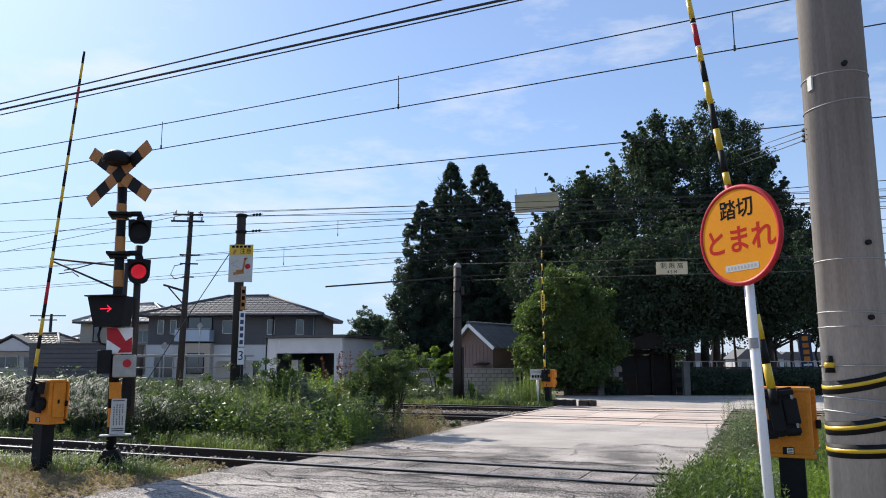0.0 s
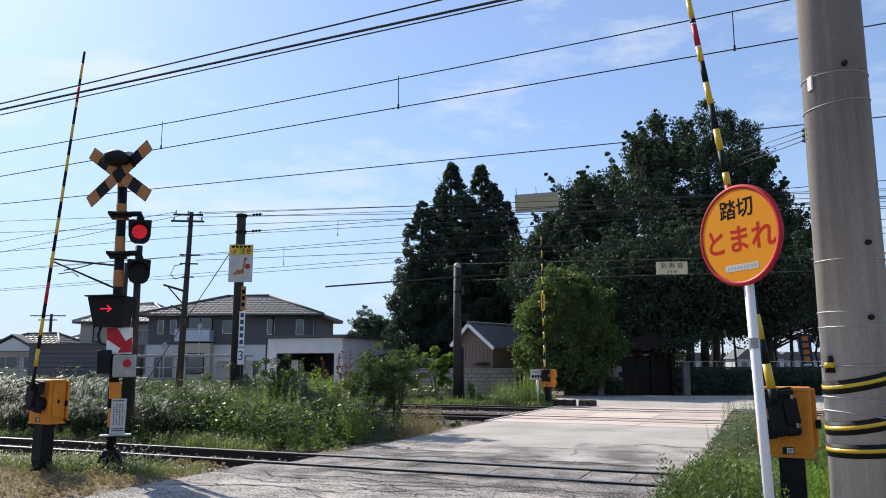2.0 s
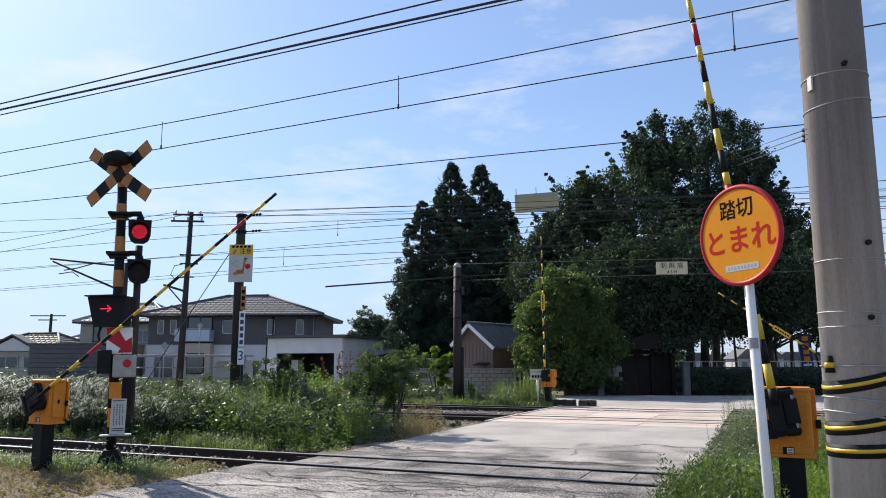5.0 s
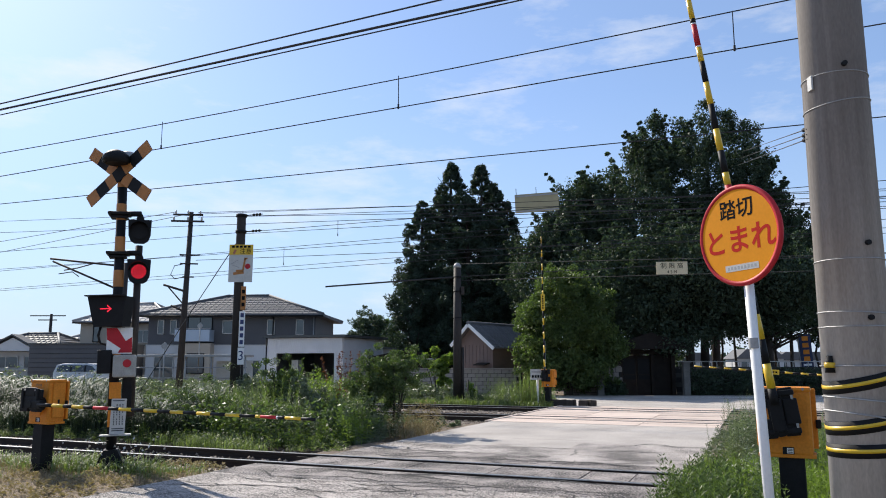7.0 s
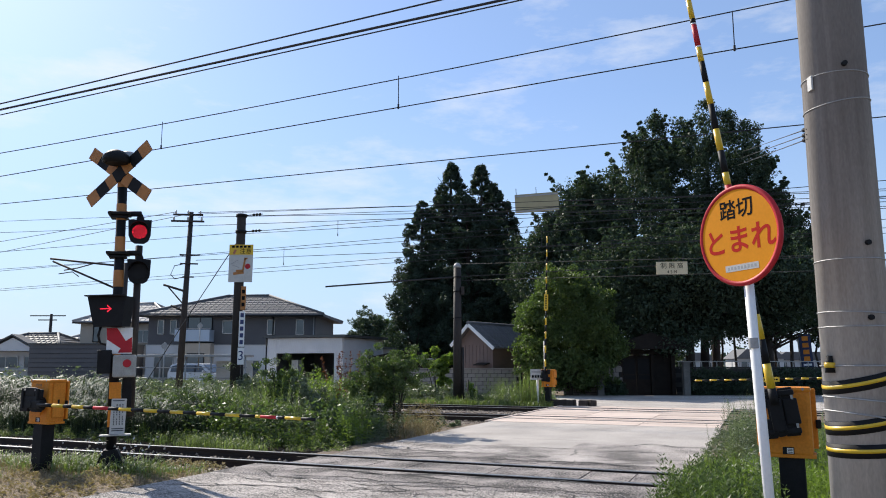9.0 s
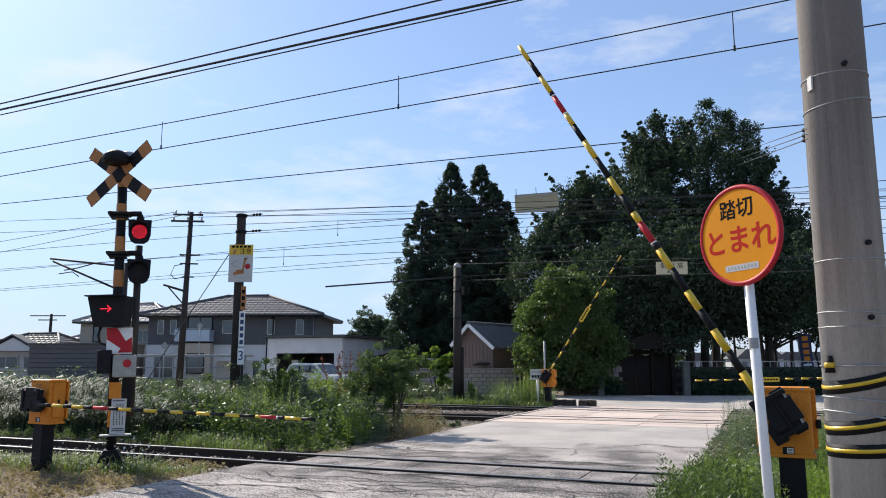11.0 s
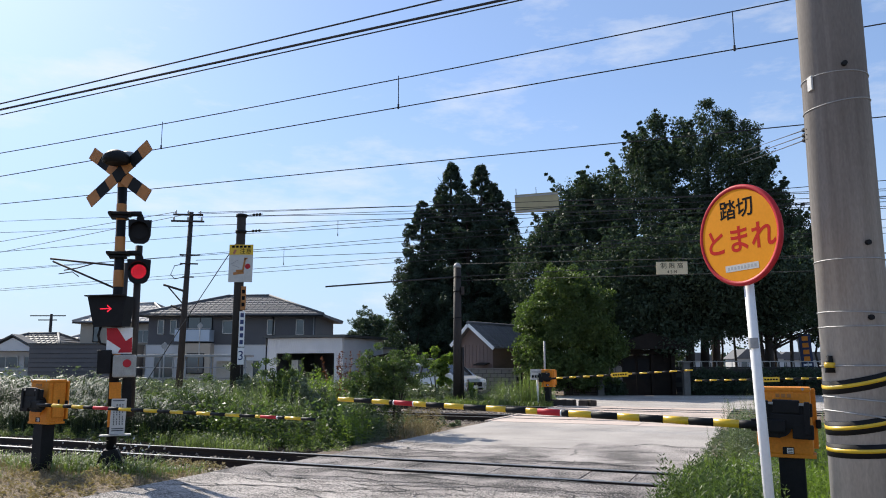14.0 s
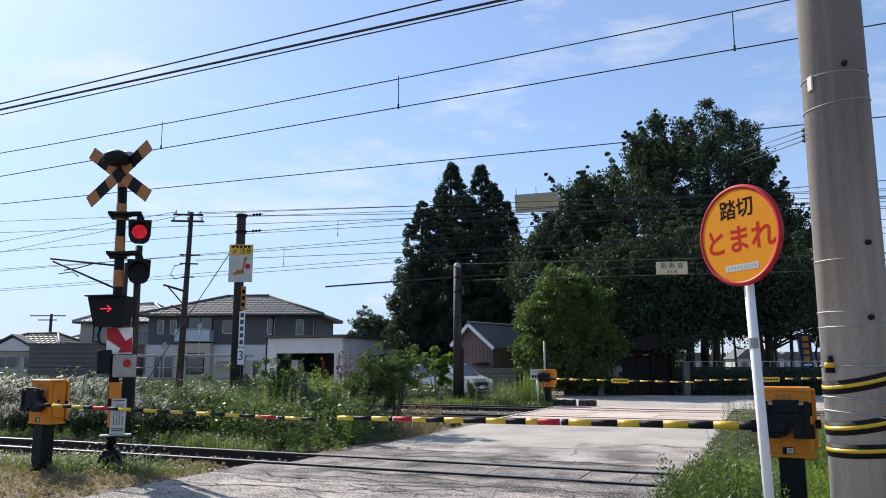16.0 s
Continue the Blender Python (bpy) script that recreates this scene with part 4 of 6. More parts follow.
# round clipped evergreen in front of the wall
r = np.random.default_rng(7)
cl = np.concatenate([broad_clumps(301, 620, 0, 0, 3.5, 2.5, 2.3, 3.1, 0.42, 0.55, 0.14), broad_clumps(302, 120, -1.4, -0.6, 1.9, 1.4, 1.3, 1.5, 0.42, 0.4, 0.2),
                     broad_clumps(303, 90, 1.6, -0.2, 2.3, 1.3, 1.2, 1.7, 0.4, 0.4, 0.2)])
tree(6.45, 39.2, limb_bm(r, 5.4, 0.2, 2.2, 14, 0.15, 0.8), cl, 95, 0.15, 0.55, 310, LEAF_BUSH, "dense rounded evergreen tree with glossy leaves")
# small trees among the houses
for i, (x, y, h, rx, m) in enumerate(((-7.4, 76, 7.3, 2.1, LEAF_TREE), (-5.9, 78, 6.4, 1.5, LEAF_BUSH), (2.6, 46, 3.4, 1.2, LEAF_BUSH))):
    r = np.random.default_rng(320 + i)
    tree(x, y, limb_bm(r, h * 0.8, 0.15, 1.4, 8, 0.3, 0.8), broad_clumps(330 + i, 260, 0, 0, h * 0.56, rx, rx, h * 0.42, 0.5, 0.3, 0.1), 90, 0.2, 0.5, 340 + i, m, "small rounded garden tree", 0.3)


# ---------------------------------------------------------------- buildings
DARKWALL = mat("charcoal_siding", (0.085, 0.085, 0.092), 0.7, vary=0.12, scale=1.2, fine=20, bump=0.15)
PALEWALL = mat("pale_grey_stucco", (0.60, 0.60, 0.60), 0.85, vary=0.08, scale=0.8, fine=25, bump=0.2)
BEIGE = mat("beige_stucco", (0.42, 0.36, 0.29), 0.85, vary=0.10, scale=0.8, fine=25, bump=0.2)
ROOFTILE = mat("grey_glazed_roof_tile", (0.12, 0.118, 0.122), 0.65, spec=0.2, vary=0.25, scale=1.5, fine=14, bump=0.3, objvar=0.5)
ROOFPALE = mat("pale_roof_tile", (0.36, 0.34, 0.33), 0.6, spec=0.25, vary=0.2, scale=1.5, fine=14, bump=0.3, objvar=0.5)
ROOFMETAL = mat("dark_green_metal_roof", (0.07, 0.075, 0.075), 0.5, 0.3, vary=0.2, scale=1.5, bump=0.1)
TINWALL = mat("white_corrugated_metal", (0.62, 0.62, 0.63), 0.5, 0.1, vary=0.1, scale=1.2, bump=0.05)
BROWNWALL = mat("brown_board_wall", (0.17, 0.12, 0.105), 0.8, vary=0.2, scale=2, fine=18, bump=0.3, objvar=0.4)
# near-black, since the shade under the trees is part of this colour
TIMBER = mat("shade_dark_timber", (0.026, 0.021, 0.018), 0.85, vary=0.3, scale=3, fine=25, bump=0.4, spec=0.15)
BALCONY = mat("pale_blue_balcony_panel", (0.40, 0.47, 0.55), 0.3, vary=0.08, scale=1.5, bump=0.03)
FARWALL = mat("distant_pale_wall", (0.50, 0.50, 0.50), 0.9, vary=0.15, scale=0.3, bump=0)


def window(parent, x, y, z, w, h, frame_material=None, bars=1):
    """A window set in a wall that faces -y."""
    win = part("window", box(B(), x, y - 0.01, z, w, 0.06, h), GLASS, parent)
    fm = frame_material or OFFWHITE
    bm = B()
    for dx in (-w / 2, w / 2):
        box(bm, x + dx, y - 0.03, z, 0.06, 0.10, h + 0.06)
    for dz in (-h / 2, h / 2):
        box(bm, x, y - 0.03, z + dz, w + 0.06, 0.10, 0.06)
    part("window_frame", bm, fm, win)
    for k in range(bars):
        part("mullion", box(B(), x - w / 2 + w * (k + 1) / (bars + 1), y - 0.045, z, 0.05, 0.03, h), fm, win)
    return win


def hip_roof(parent, x0, x1, y0, y1, ze, zr, inset, material, rows=9, over=0.5):
    """A hipped roof with tile courses as raised rows, and ridge caps."""
    x0, x1, y0, y1 = x0 - over, x1 + over, y0 - over, y1 + over
    ym = (y0 + y1) / 2
    e = [Vector(p) for p in ((x0, y0, ze), (x1, y0, ze), (x1, y1, ze), (x0, y1, ze))]
    r = [Vector((x0 + inset, ym, zr)), Vector((x1 - inset, ym, zr))]
    bm = B()
    ev, rv = [bm.verts.new(p) for p in e], [bm.verts.new(p) for p in r]
    low = [bm.verts.new(p - Vector((0, 0, 0.16))) for p in e]
    for f in ((ev[0], ev[1], rv[1], rv[0]), (ev[1], ev[2], rv[1]), (ev[2], ev[3], rv[0], rv[1]), (ev[3], ev[0], rv[0])):
        bm.faces.new(f)
    for i in range(4):
        bm.faces.new((low[i], low[(i + 1) % 4], ev[(i + 1) % 4], ev[i]))
    bm.faces.new(low[::-1])
    roof = part("roof", bm, material, parent, "tiled hipped roof")
    for k in range(rows):
        t = (k + 0.15) / rows
        for a, b, c, d in ((e[0], e[1], r[0], r[1]), (e[1], e[2], r[1], r[1]), (e[3], e[0], r[0], r[0])):
            p, q = a.lerp(c, t), b.lerp(d, t)
            if (q - p).length > 0.3:
                part("tile_course", tube(B(), [p + Vector((0, 0, 0.02)), q + Vector((0, 0, 0.02))], 0.03, 6), material, roof)
    for a, b in ((e[0], r[0]), (e[1], r[1]), (r[0], r[1]), (e[3], r[0]), (e[2], r[1])):
        part("ridge_cap", tube(B(), [a + Vector((0, 0, 0.03)), b + Vector((0, 0, 0.05))], 0.11, 8), material, roof)
    # hollow tile channels running down the front slope
    n = int((x1 - x0) / 0.42)
    for i in range(1, n):
        x = x0 + (x1 - x0) * i / n
        t = min(1.0, (x - x0) / inset, (x1 - x) / inset)
        p, q = Vector((x, y0, ze + 0.015)), Vector((x, y0 + (ym - y0) * t, ze + (zr - ze) * t + 0.015))
        part("tile_channel", tube(B(), [p, q], 0.026, 5), material, roof)
    part("gutter", tube(B(), [(x0, y0 - 0.05, ze - 0.12), (x1, y0 - 0.05, ze - 0.12)], 0.06, 8), BLACK, parent)
    return roof


house = thing("house", Matrix(), "two-storey house with charcoal upper walls and tiled hip roof", "house", "houses")
part("upper_wall", box(B(), -16.7, 65, 4.25, 13.2, 9.8, 2.5), DARKWALL, house, "charcoal upper storey wall")
part("lower_wall", box(B(), -16.7, 65, 1.42, 13.3, 10, 3.2), PALEWALL, house, "pale grey lower wall")
part("belt_course", box(B(), -16.7, 65, 3.03, 13.4, 10.1, 0.08), OFFWHITE, house)
hip_roof(house, -23.2, -10.1, 60, 70, 5.42, 7.35, 5.6, ROOFTILE, 10, 0.75)
for x, w, h in ((-22.3, 0.45, 1.1), (-21.3, 0.45, 1.1), (-17.0, 0.8, 1.0), (-13.6, 0.55, 1.15), (-11.3, 0.6, 1.15)):
    window(house, x, 60.08, 4.45, w, h, bars=0)
window(house, -19.2, 60.08, 4.6, 1.9, 1.35, BLACK, 1)
bal = part("balcony", box(B(), -19.4, 59.4, 3.75, 2.7, 1.2, 0.9), BALCONY, house, "pale blue balcony front")
part("balcony_rail", tube(B(), [(-20.8, 58.8, 4.28), (-18.0, 58.8, 4.28)], 0.03, 8), GREYSTEEL, bal)
part("porch", box(B(), -19.2, 59.5, 1.5, 2.4, 1.0, 3.3), BEIGE, house, "beige rendered porch")
window(house, -19.1, 58.98, 1.6, 1.3, 1.5, BLACK, 0)
window(house, -21.9, 59.99, 1.4, 1.5, 1.9, OFFWHITE, 1)
window(house, -15.2, 59.99, 1.2, 1.6, 1.3, OFFWHITE, 1)
part("downpipe", tube(B(), [(-13.4, 59.9, 0), (-13.4, 59.9, 5.3)], 0.05, 8), BLACK, house)
part("downpipe", tube(B(), [(-10.2, 59.9, 0), (-10.2, 59.9, 5.3)], 0.05, 8), GREYSTEEL, house)

house = thing("house", Matrix(), "older beige house with pale tiled roof", "house", "houses")
part("wall", box(B(), -27.3, 69, 2.55, 7.4, 8, 5.4), BEIGE, house)
hip_roof(house, -31.0, -23.4, 65, 73, 5.15, 7.0, 3.4, ROOFPALE, 9, 0.5)
window(house, -29.6, 64.98, 4.1, 0.5, 1.3, BLACK, 0)
window(house, -25.6, 64.98, 3.9, 0.9, 1.0, OFFWHITE, 1)

annex = thing("house", Matrix(), "dark grey metal-clad annex with flat parapet", "house", "houses")
part("wall", box(B(), -27.6, 59.5, 1.45, 6.6, 5, 3.2), DARKWALL, annex)
for k in range(8):
    part("cladding_joint", box(B(), -27.6, 56.985, 0.3 + k * 0.34, 6.5, 0.03, 0.02), BLACK, annex)
part("coping", box(B(), -27.6, 59.5, 3.07, 6.8, 5.2, 0.08), ROOFMETAL, annex)
annex2 = thing("house", Matrix(), "low house with pale ribbed roof", "house", "houses")
part("wall", box(B(), -33.5, 75, 1.6, 7.0, 6, 3.6), FARWALL, annex2)
hip_roof(annex2, -37, -30, 72, 78, 3.4, 4.5, 2.2, ROOFPALE, 6, 0.4)

house = thing("house", Matrix(), "white bungalow with grey tiled roof and wide window", "house", "houses")
part("wall", box(B(), -34.6, 66, 1.2, 6.4, 8, 2.9), PALEWALL, house)
hip_roof(house, -37.9, -31.4, 62, 70, 2.75, 4.15, 2.6, ROOFTILE, 7, 0.6)
prw = prism(B(), [(-2.0, 0), (2.0, 0), (0, 1.05)], 1.2, Matrix.Translation((-34.4, 60.9, 2.6)))
part("gable", prw, PALEWALL, house, "white front gable")
bm = B()
for sgn in (-1, 1):
    prism(bm, [(0, 1.22), (sgn * 2.4, -0.05), (sgn * 2.4, 0.05), (0, 1.34)], 1.5, Matrix.Translation((-34.4, 60.7, 2.6)))
part("gable_roof", bm, ROOFTILE, house)
window(house, -35.4, 61.95, 1.7, 2.0, 0.9, OFFWHITE, 1)
window(house, -33.0, 61.95, 1.7, 1.8, 0.9, OFFWHITE, 1)
part("sill", box(B(), -34.4, 61.8, 1.1, 6.2, 0.4, 0.10), OFFWHITE, house)

# garage of white corrugated sheet, with an open bay
gar = thing("garage", Matrix(), "white metal garage with a dark open bay", "garage")
GY = 54.0
for x, w in ((-12.75, 0.75), (-7.4, 0.6)):
    part("front_wall", box(B(), x, GY, 1.6, w, 0.12, 3.5), TINWALL, gar)
part("front_wall", box(B(), -10.05, GY, 2.83, 4.7, 0.12, 1.05), TINWALL, gar)
part("side_wall", box(B(), -7.1, GY + 3.0, 1.6, 0.12, 6, 3.5), TINWALL, gar)
part("side_wall", box(B(), -13.08, GY + 3.0, 1.6, 0.12, 6, 3.5), TINWALL, gar)
# charcoal rear wall and added linings paint in the shade of the bay
part("rear_wall", box(B(), -10.1, GY + 5.9, 1.5, 5.9, 0.12, 3.3), DARKWALL, gar)
for x in (-12.95, -7.25):
    part("inner_lining", box(B(), x, GY + 3, 1.5, 0.08, 5.7, 3.3), DARKWALL, gar)
part("floor", box(B(), -10.1, GY + 3, -0.1, 6.0, 6, 0.16), ASPHALT, gar)
part("roof", box(B(), -10.0, GY + 2.9, 3.47, 6.6, 6.6, 0.16), ROOFMETAL, gar, "dark flat metal roof")
for k in range(36):
    x = -13.0 + k * 0.168
    lo = 2.32 if -12.35 < x < -7.75 else 0
    part("rib", box(B(), x, GY - 0.065, (3.35 + lo) / 2, 0.03, 0.02, 3.35 - lo), TINWALL, gar)
part("downpipe", tube(B(), [(-13.2, GY - 0.1, 0), (-13.2, GY - 0.1, 3.4)], 0.05, 8), BLACK, gar)
part("white_cabinet", box(B(), -11.5, GY + 1.2, 0.9, 0.55, 0.5, 1.9, bevel=0.02), OFFWHITE, gar, "white cabinet in the bay")
gar.matrix_basis = Matrix.Translation((-6.85, 52.0, 0)) @ pose(0, 0, 0, 0, 0, -22) @ Matrix.Translation((7.1, -54.0, 0))
barn = thing("shed", Matrix(), "low shed with dark lean-to roof", "shed")
part("wall", box(B(), -4.9, 61, 1.3, 4.0, 4, 2.8), PALEWALL, barn)
part("roof", prism(B(), [(-2.4, 3.1), (2.6, 2.45), (2.6, 2.6), (-2.4, 3.25)], 5, Matrix.Translation((-4.9, 58.6, 0))), ROOFMETAL, barn)

# cycle shelter in front of the houses
shel = thing("cycle_shelter", Matrix(), "grey steel cycle shelter with flat roof", "shelter")
part("roof", box(B(), -14.9, 45.6, 2.04, 6.8, 1.8, 0.13, bevel=0.02), GREYSTEEL, shel)
for x in (-18.1, -16.6, -15.1, -13.6, -12.3, -11.6):
    part("post", tube(B(), [(x, 44.9, G0), (x, 44.9, 2.0)], 0.05, 8), GREYSTEEL, shel)
for z in (0.75, 1.35):
    part("rail", tube(B(), [(-18.2, 44.86, z), (-11.5, 44.86, z)], 0.03, 8), GREYSTEEL, shel)
part("rear_panel", box(B(), -12.6, 46.3, 1.0, 2.2, 0.04, 1.5), OFFWHITE, shel)
rs = thing("road_sign", Matrix(), "grey round road sign seen from behind on a pole", "road sign")
part("pole", tube(B(), [(-14.6, 40, G0), (-14.6, 40, 2.7)], 0.035, 8), GREYSTEEL, rs)
part("disc", tube(B(), [(-14.6, 39.95, 2.5), (-14.6, 39.97, 2.5)], 0.16, 20), GREYSTEEL, rs)
rs2 = copy_thing(rs, pose(-0.1, 6.0, 1.35))
rs2["label"] = "tall grey round road sign seen from behind"

# brown shed with a tiled gable roof
shed = thing("shed", pose(0.95, 42.0, G0, 0, 0, -38), "brown boarded shed with dark tiled gable roof", "shed")
W = 2.15
part("body", prism(B(), [(0, 0), (W, 0), (W, 2.75), (W / 2 - 0.25, 3.75), (0, 2.95)], 4.6), BROWNWALL, shed)
for k in range(9):
    part("board_joint", box(B(), 0.12 + k * 0.24, -0.008, 1.45, 0.012, 0.02, 2.6), BROWNWALL, shed)
for a, b in (((-0.35, 2.72), (W / 2 - 0.25, 3.86)), ((W / 2 - 0.25, 3.86), (W + 0.35, 2.55))):
    ang = math.degrees(math.atan2(b[1] - a[1], b[0] - a[0]))
    L = math.hypot(b[0] - a[0], b[1] - a[1])
    slab = part("roof_slope", box(B(), (a[0] + b[0]) / 2, 2.2, (a[1] + b[1]) / 2, L, 5.2, 0.09, ry=-ang), ROOFTILE, shed, "dark tiled roof slope")
    part("barge_board", box(B(), (a[0] + b[0]) / 2, -0.42, (a[1] + b[1]) / 2 - 0.03, L, 0.05, 0.17, ry=-ang), WHITE, shed, "white barge board")
    for k in range(17):
        part("tile_channel", tube(B(), [(a[0], -0.3 + k * 0.31, a[1] + 0.05), (b[0], -0.3 + k * 0.31, b[1] + 0.05)], 0.05, 6), ROOFTILE, slab)
    for k in range(6):
        t = (k + 0.3) / 6
        part("tile_course", tube(B(), [(a[0] + (b[0] - a[0]) * t, -0.4, a[1] + (b[1] - a[1]) * t + 0.05), (a[0] + (b[0] - a[0]) * t, 4.8, a[1] + (b[1] - a[1]) * t + 0.05)], 0.035, 5), ROOFTILE, slab)
part("ridge", tube(B(), [(W / 2 - 0.25, -0.45, 3.93), (W / 2 - 0.25, 4.8, 3.93)], 0.10, 8), ROOFTILE, shed)
part("awning", box(B(), W - 0.55, -0.25, 1.72, 0.75, 0.5, 0.05, rx=12), TIMBER, shed)
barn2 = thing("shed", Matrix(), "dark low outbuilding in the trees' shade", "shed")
# wall and roof share the near-black timber, so the cedars' shade is painted on
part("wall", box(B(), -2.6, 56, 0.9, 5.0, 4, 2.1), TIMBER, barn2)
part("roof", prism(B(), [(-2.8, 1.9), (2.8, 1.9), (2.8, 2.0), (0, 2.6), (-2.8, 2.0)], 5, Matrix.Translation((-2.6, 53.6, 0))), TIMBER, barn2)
part("pale_eave", box(B(), -1.4, 53.5, 1.92, 1.8, 0.1, 0.06), OFFWHITE, barn2)


# gate in the garden wall
gate = thing("garden_gate", Matrix(), "dark roofed timber garden gate with sliding doors", "gate")
for x in (9.5, 11.2, 12.3):
    part("gate_post", box(B(), x, 41, 1.1, 0.2, 0.25, 2.5), TIMBER, gate)
part("lintel", box(B(), 10.9, 41, 2.2, 3.2, 0.3, 0.22), TIMBER, gate)
# dark roof and black panes paint in the deep shade over the gate
part("roof", prism(B(), [(-2.2, 2.35), (2.2, 2.35), (2.2, 2.48), (0, 3.2), (-2.2, 2.48)], 2.4, Matrix.Translation((10.9, 39.9, 0))), TIMBER, gate)
for x in (9.95, 10.75):
    d = part("door_leaf", box(B(), x, 41.05, 0.95, 0.78, 0.06, 2.1), TIMBER, gate)
    part("door_glass", box(B(), x, 41.0, 1.3, 0.62, 0.03, 1.1), BLACK, d)
    part("door_rail", box(B(), x, 40.98, 1.0, 0.70, 0.04, 0.07), TIMBER, d)
part("gate_wall", box(B(), 11.8, 41.2, 1.0, 1.0, 0.15, 2.3), TIMBER, gate)
for x in (7.95, 12.3):
    pil = thing("gate_pillar", Matrix(), "squared granite gate pillar darkened for the trees' shade", "pillar", "gate pillars")
    part("shaft", box(B(), x, 38.8, 0.72, 0.32, 0.32, 1.76, bevel=0.02), SHADESTONE, pil)
    part("cap", box(B(), x, 38.8, 1.64, 0.40, 0.40, 0.10, bevel=0.02), SHADESTONE, pil)


# ---------------------------------------------------------------- the passing car
SILVER = mat("silver_car_paint", (0.46, 0.47, 0.49), 0.32, 0.35, vary=0.04, scale=3, bump=0.01)
RUBBER = mat("black_rubber", (0.02, 0.02, 0.02), 0.8, vary=0.2)
CARGLASS = glass_mat("tinted_car_glass", (0.03, 0.035, 0.04))
HEADLAMP = mat("clear_headlamp", (0.75, 0.76, 0.78), 0.1, 0.2, vary=0.05, bump=0.02)
car = thing("car", pose(-50, 53.5, 0), "silver family van driving along the lane", "car")


def car_shell(bm, prof, half, taper_z, squeeze):
    """A body from its side outline: the sides lean inwards above taper_z."""
    rows = []
    for sgn, inn in ((-1, 0.0), (-1, 0.06), (1, 0.06), (1, 0.0)):
        row = []
        for x, z in prof:
            k = max(0.0, (z - taper_z)) * squeeze
            w = half - k - (0.0 if inn else 0.07)
            cx, cz = sum(p[0] for p in prof) / len(prof), 0.8
            s = 1.0 if inn == 0.06 else 1.0
            row.append(bm.verts.new((x * s, sgn * (w if inn else w + 0.07 - 0.0), z)))
        rows.append(row)
    a, b = rows[0], rows[3]
    for r in (rows[1], rows[2]):
        for v in r:
            bm.verts.remove(v)
    n = len(prof)
    for i in range(n):
        bm.faces.new((a[i], a[(i + 1) % n], b[(i + 1) % n], b[i]))
    bm.faces.new(a[::-1])
    bm.faces.new(b)
    bmesh.ops.bevel(bm, geom=[e for e in bm.edges], offset=0.04, segments=2, affect="EDGES", profile=0.6)
    return bm


body = [(-2.15, 0.30), (-1.75, 0.24), (1.8, 0.22), (2.15, 0.30), (2.18, 0.62), (2.02, 0.86), (1.35, 1.00), (0.55, 1.56), (0.15, 1.62), (-1.5, 1.62), (-2.0, 1.52), (-2.18, 1.0)]
shell = part("body", car_shell(B(), body, 0.84, 0.9, 0.22), SILVER, car, "silver bodywork")
for sgn in (-1, 1):
    yy = 0.735
    m = Matrix()
    glass = [(-1.95, 1.05), (0.95, 1.05), (0.50, 1.45), (0.2, 1.50), (-1.6, 1.50), (-1.9, 1.42)]
    bm = B()
    va = [bm.verts.new((x, sgn * (0.84 - (z - 0.9) * 0.22 + 0.006), z)) for x, z in glass]
    vb = [bm.verts.new((x, sgn * (0.84 - (z - 0.9) * 0.22 - 0.02), z)) for x, z in glass]
    bm.faces.new(va)
    bm.faces.new(vb[::-1])
    for i in range(len(va)):
        bm.faces.new((va[i], va[(i + 1) % 6], vb[(i + 1) % 6], vb[i]))
    part("side_glass", bm, CARGLASS, shell)
    for x in (0.05, -0.95):
        part("pillar", box(B(), x, sgn * 0.785, 1.27, 0.09, 0.012, 0.46, rx=sgn * 12.5), BLACK, shell)
    part("door_mirror", box(B(), 0.85, sgn * 0.95, 1.08, 0.12, 0.2, 0.15, bevel=0.04), SILVER, shell)
    part("headlamp", box(B(), 2.07, sgn * 0.62, 0.74, 0.22, 0.36, 0.17, bevel=0.05, rz=sgn * -22), HEADLAMP, shell)
    part("door_handle", box(B(), -0.3, sgn * 0.853, 0.93, 0.16, 0.02, 0.03), BLACK, shell)
part("windscreen", box(B(), 0.98, 0, 1.29, 0.90, 1.32, 0.012, ry=35.0), CARGLASS, shell)
part("grille", box(B(), 2.185, 0, 0.58, 0.03, 0.95, 0.22, bevel=0.01), BLACK, shell)
part("lower_intake", box(B(), 2.17, 0, 0.36, 0.05, 1.1, 0.10, bevel=0.01), BLACK, shell)
part("plate", box(B(), 2.205, 0, 0.45, 0.012, 0.33, 0.16), OFFWHITE, shell, "blank number plate")
wheels = []
for x in (1.35, -1.35):
    for sgn in (-1, 1):
        wh = part("wheel", tube(B(), [(0, -0.10, 0), (0, -0.085, 0), (0, 0.085, 0), (0, 0.10, 0)], [0.27, 0.31, 0.31, 0.27], 22), RUBBER, car, at=pose(x, sgn * 0.76, 0.31))
        bm = tube(B(), [(0, sgn * 0.10, 0), (0, sgn * 0.108, 0)], 0.19, 16)
        for k in range(5):
            a = 2 * math.pi * k / 5
            box(bm, 0.11 * math.cos(a), sgn * 0.112, 0.11 * math.sin(a), 0.20, 0.02, 0.04, ry=-math.degrees(a))
        part("rim", bm, GREYSTEEL, wh)
        wheels.append((wh, x, sgn * 0.76))


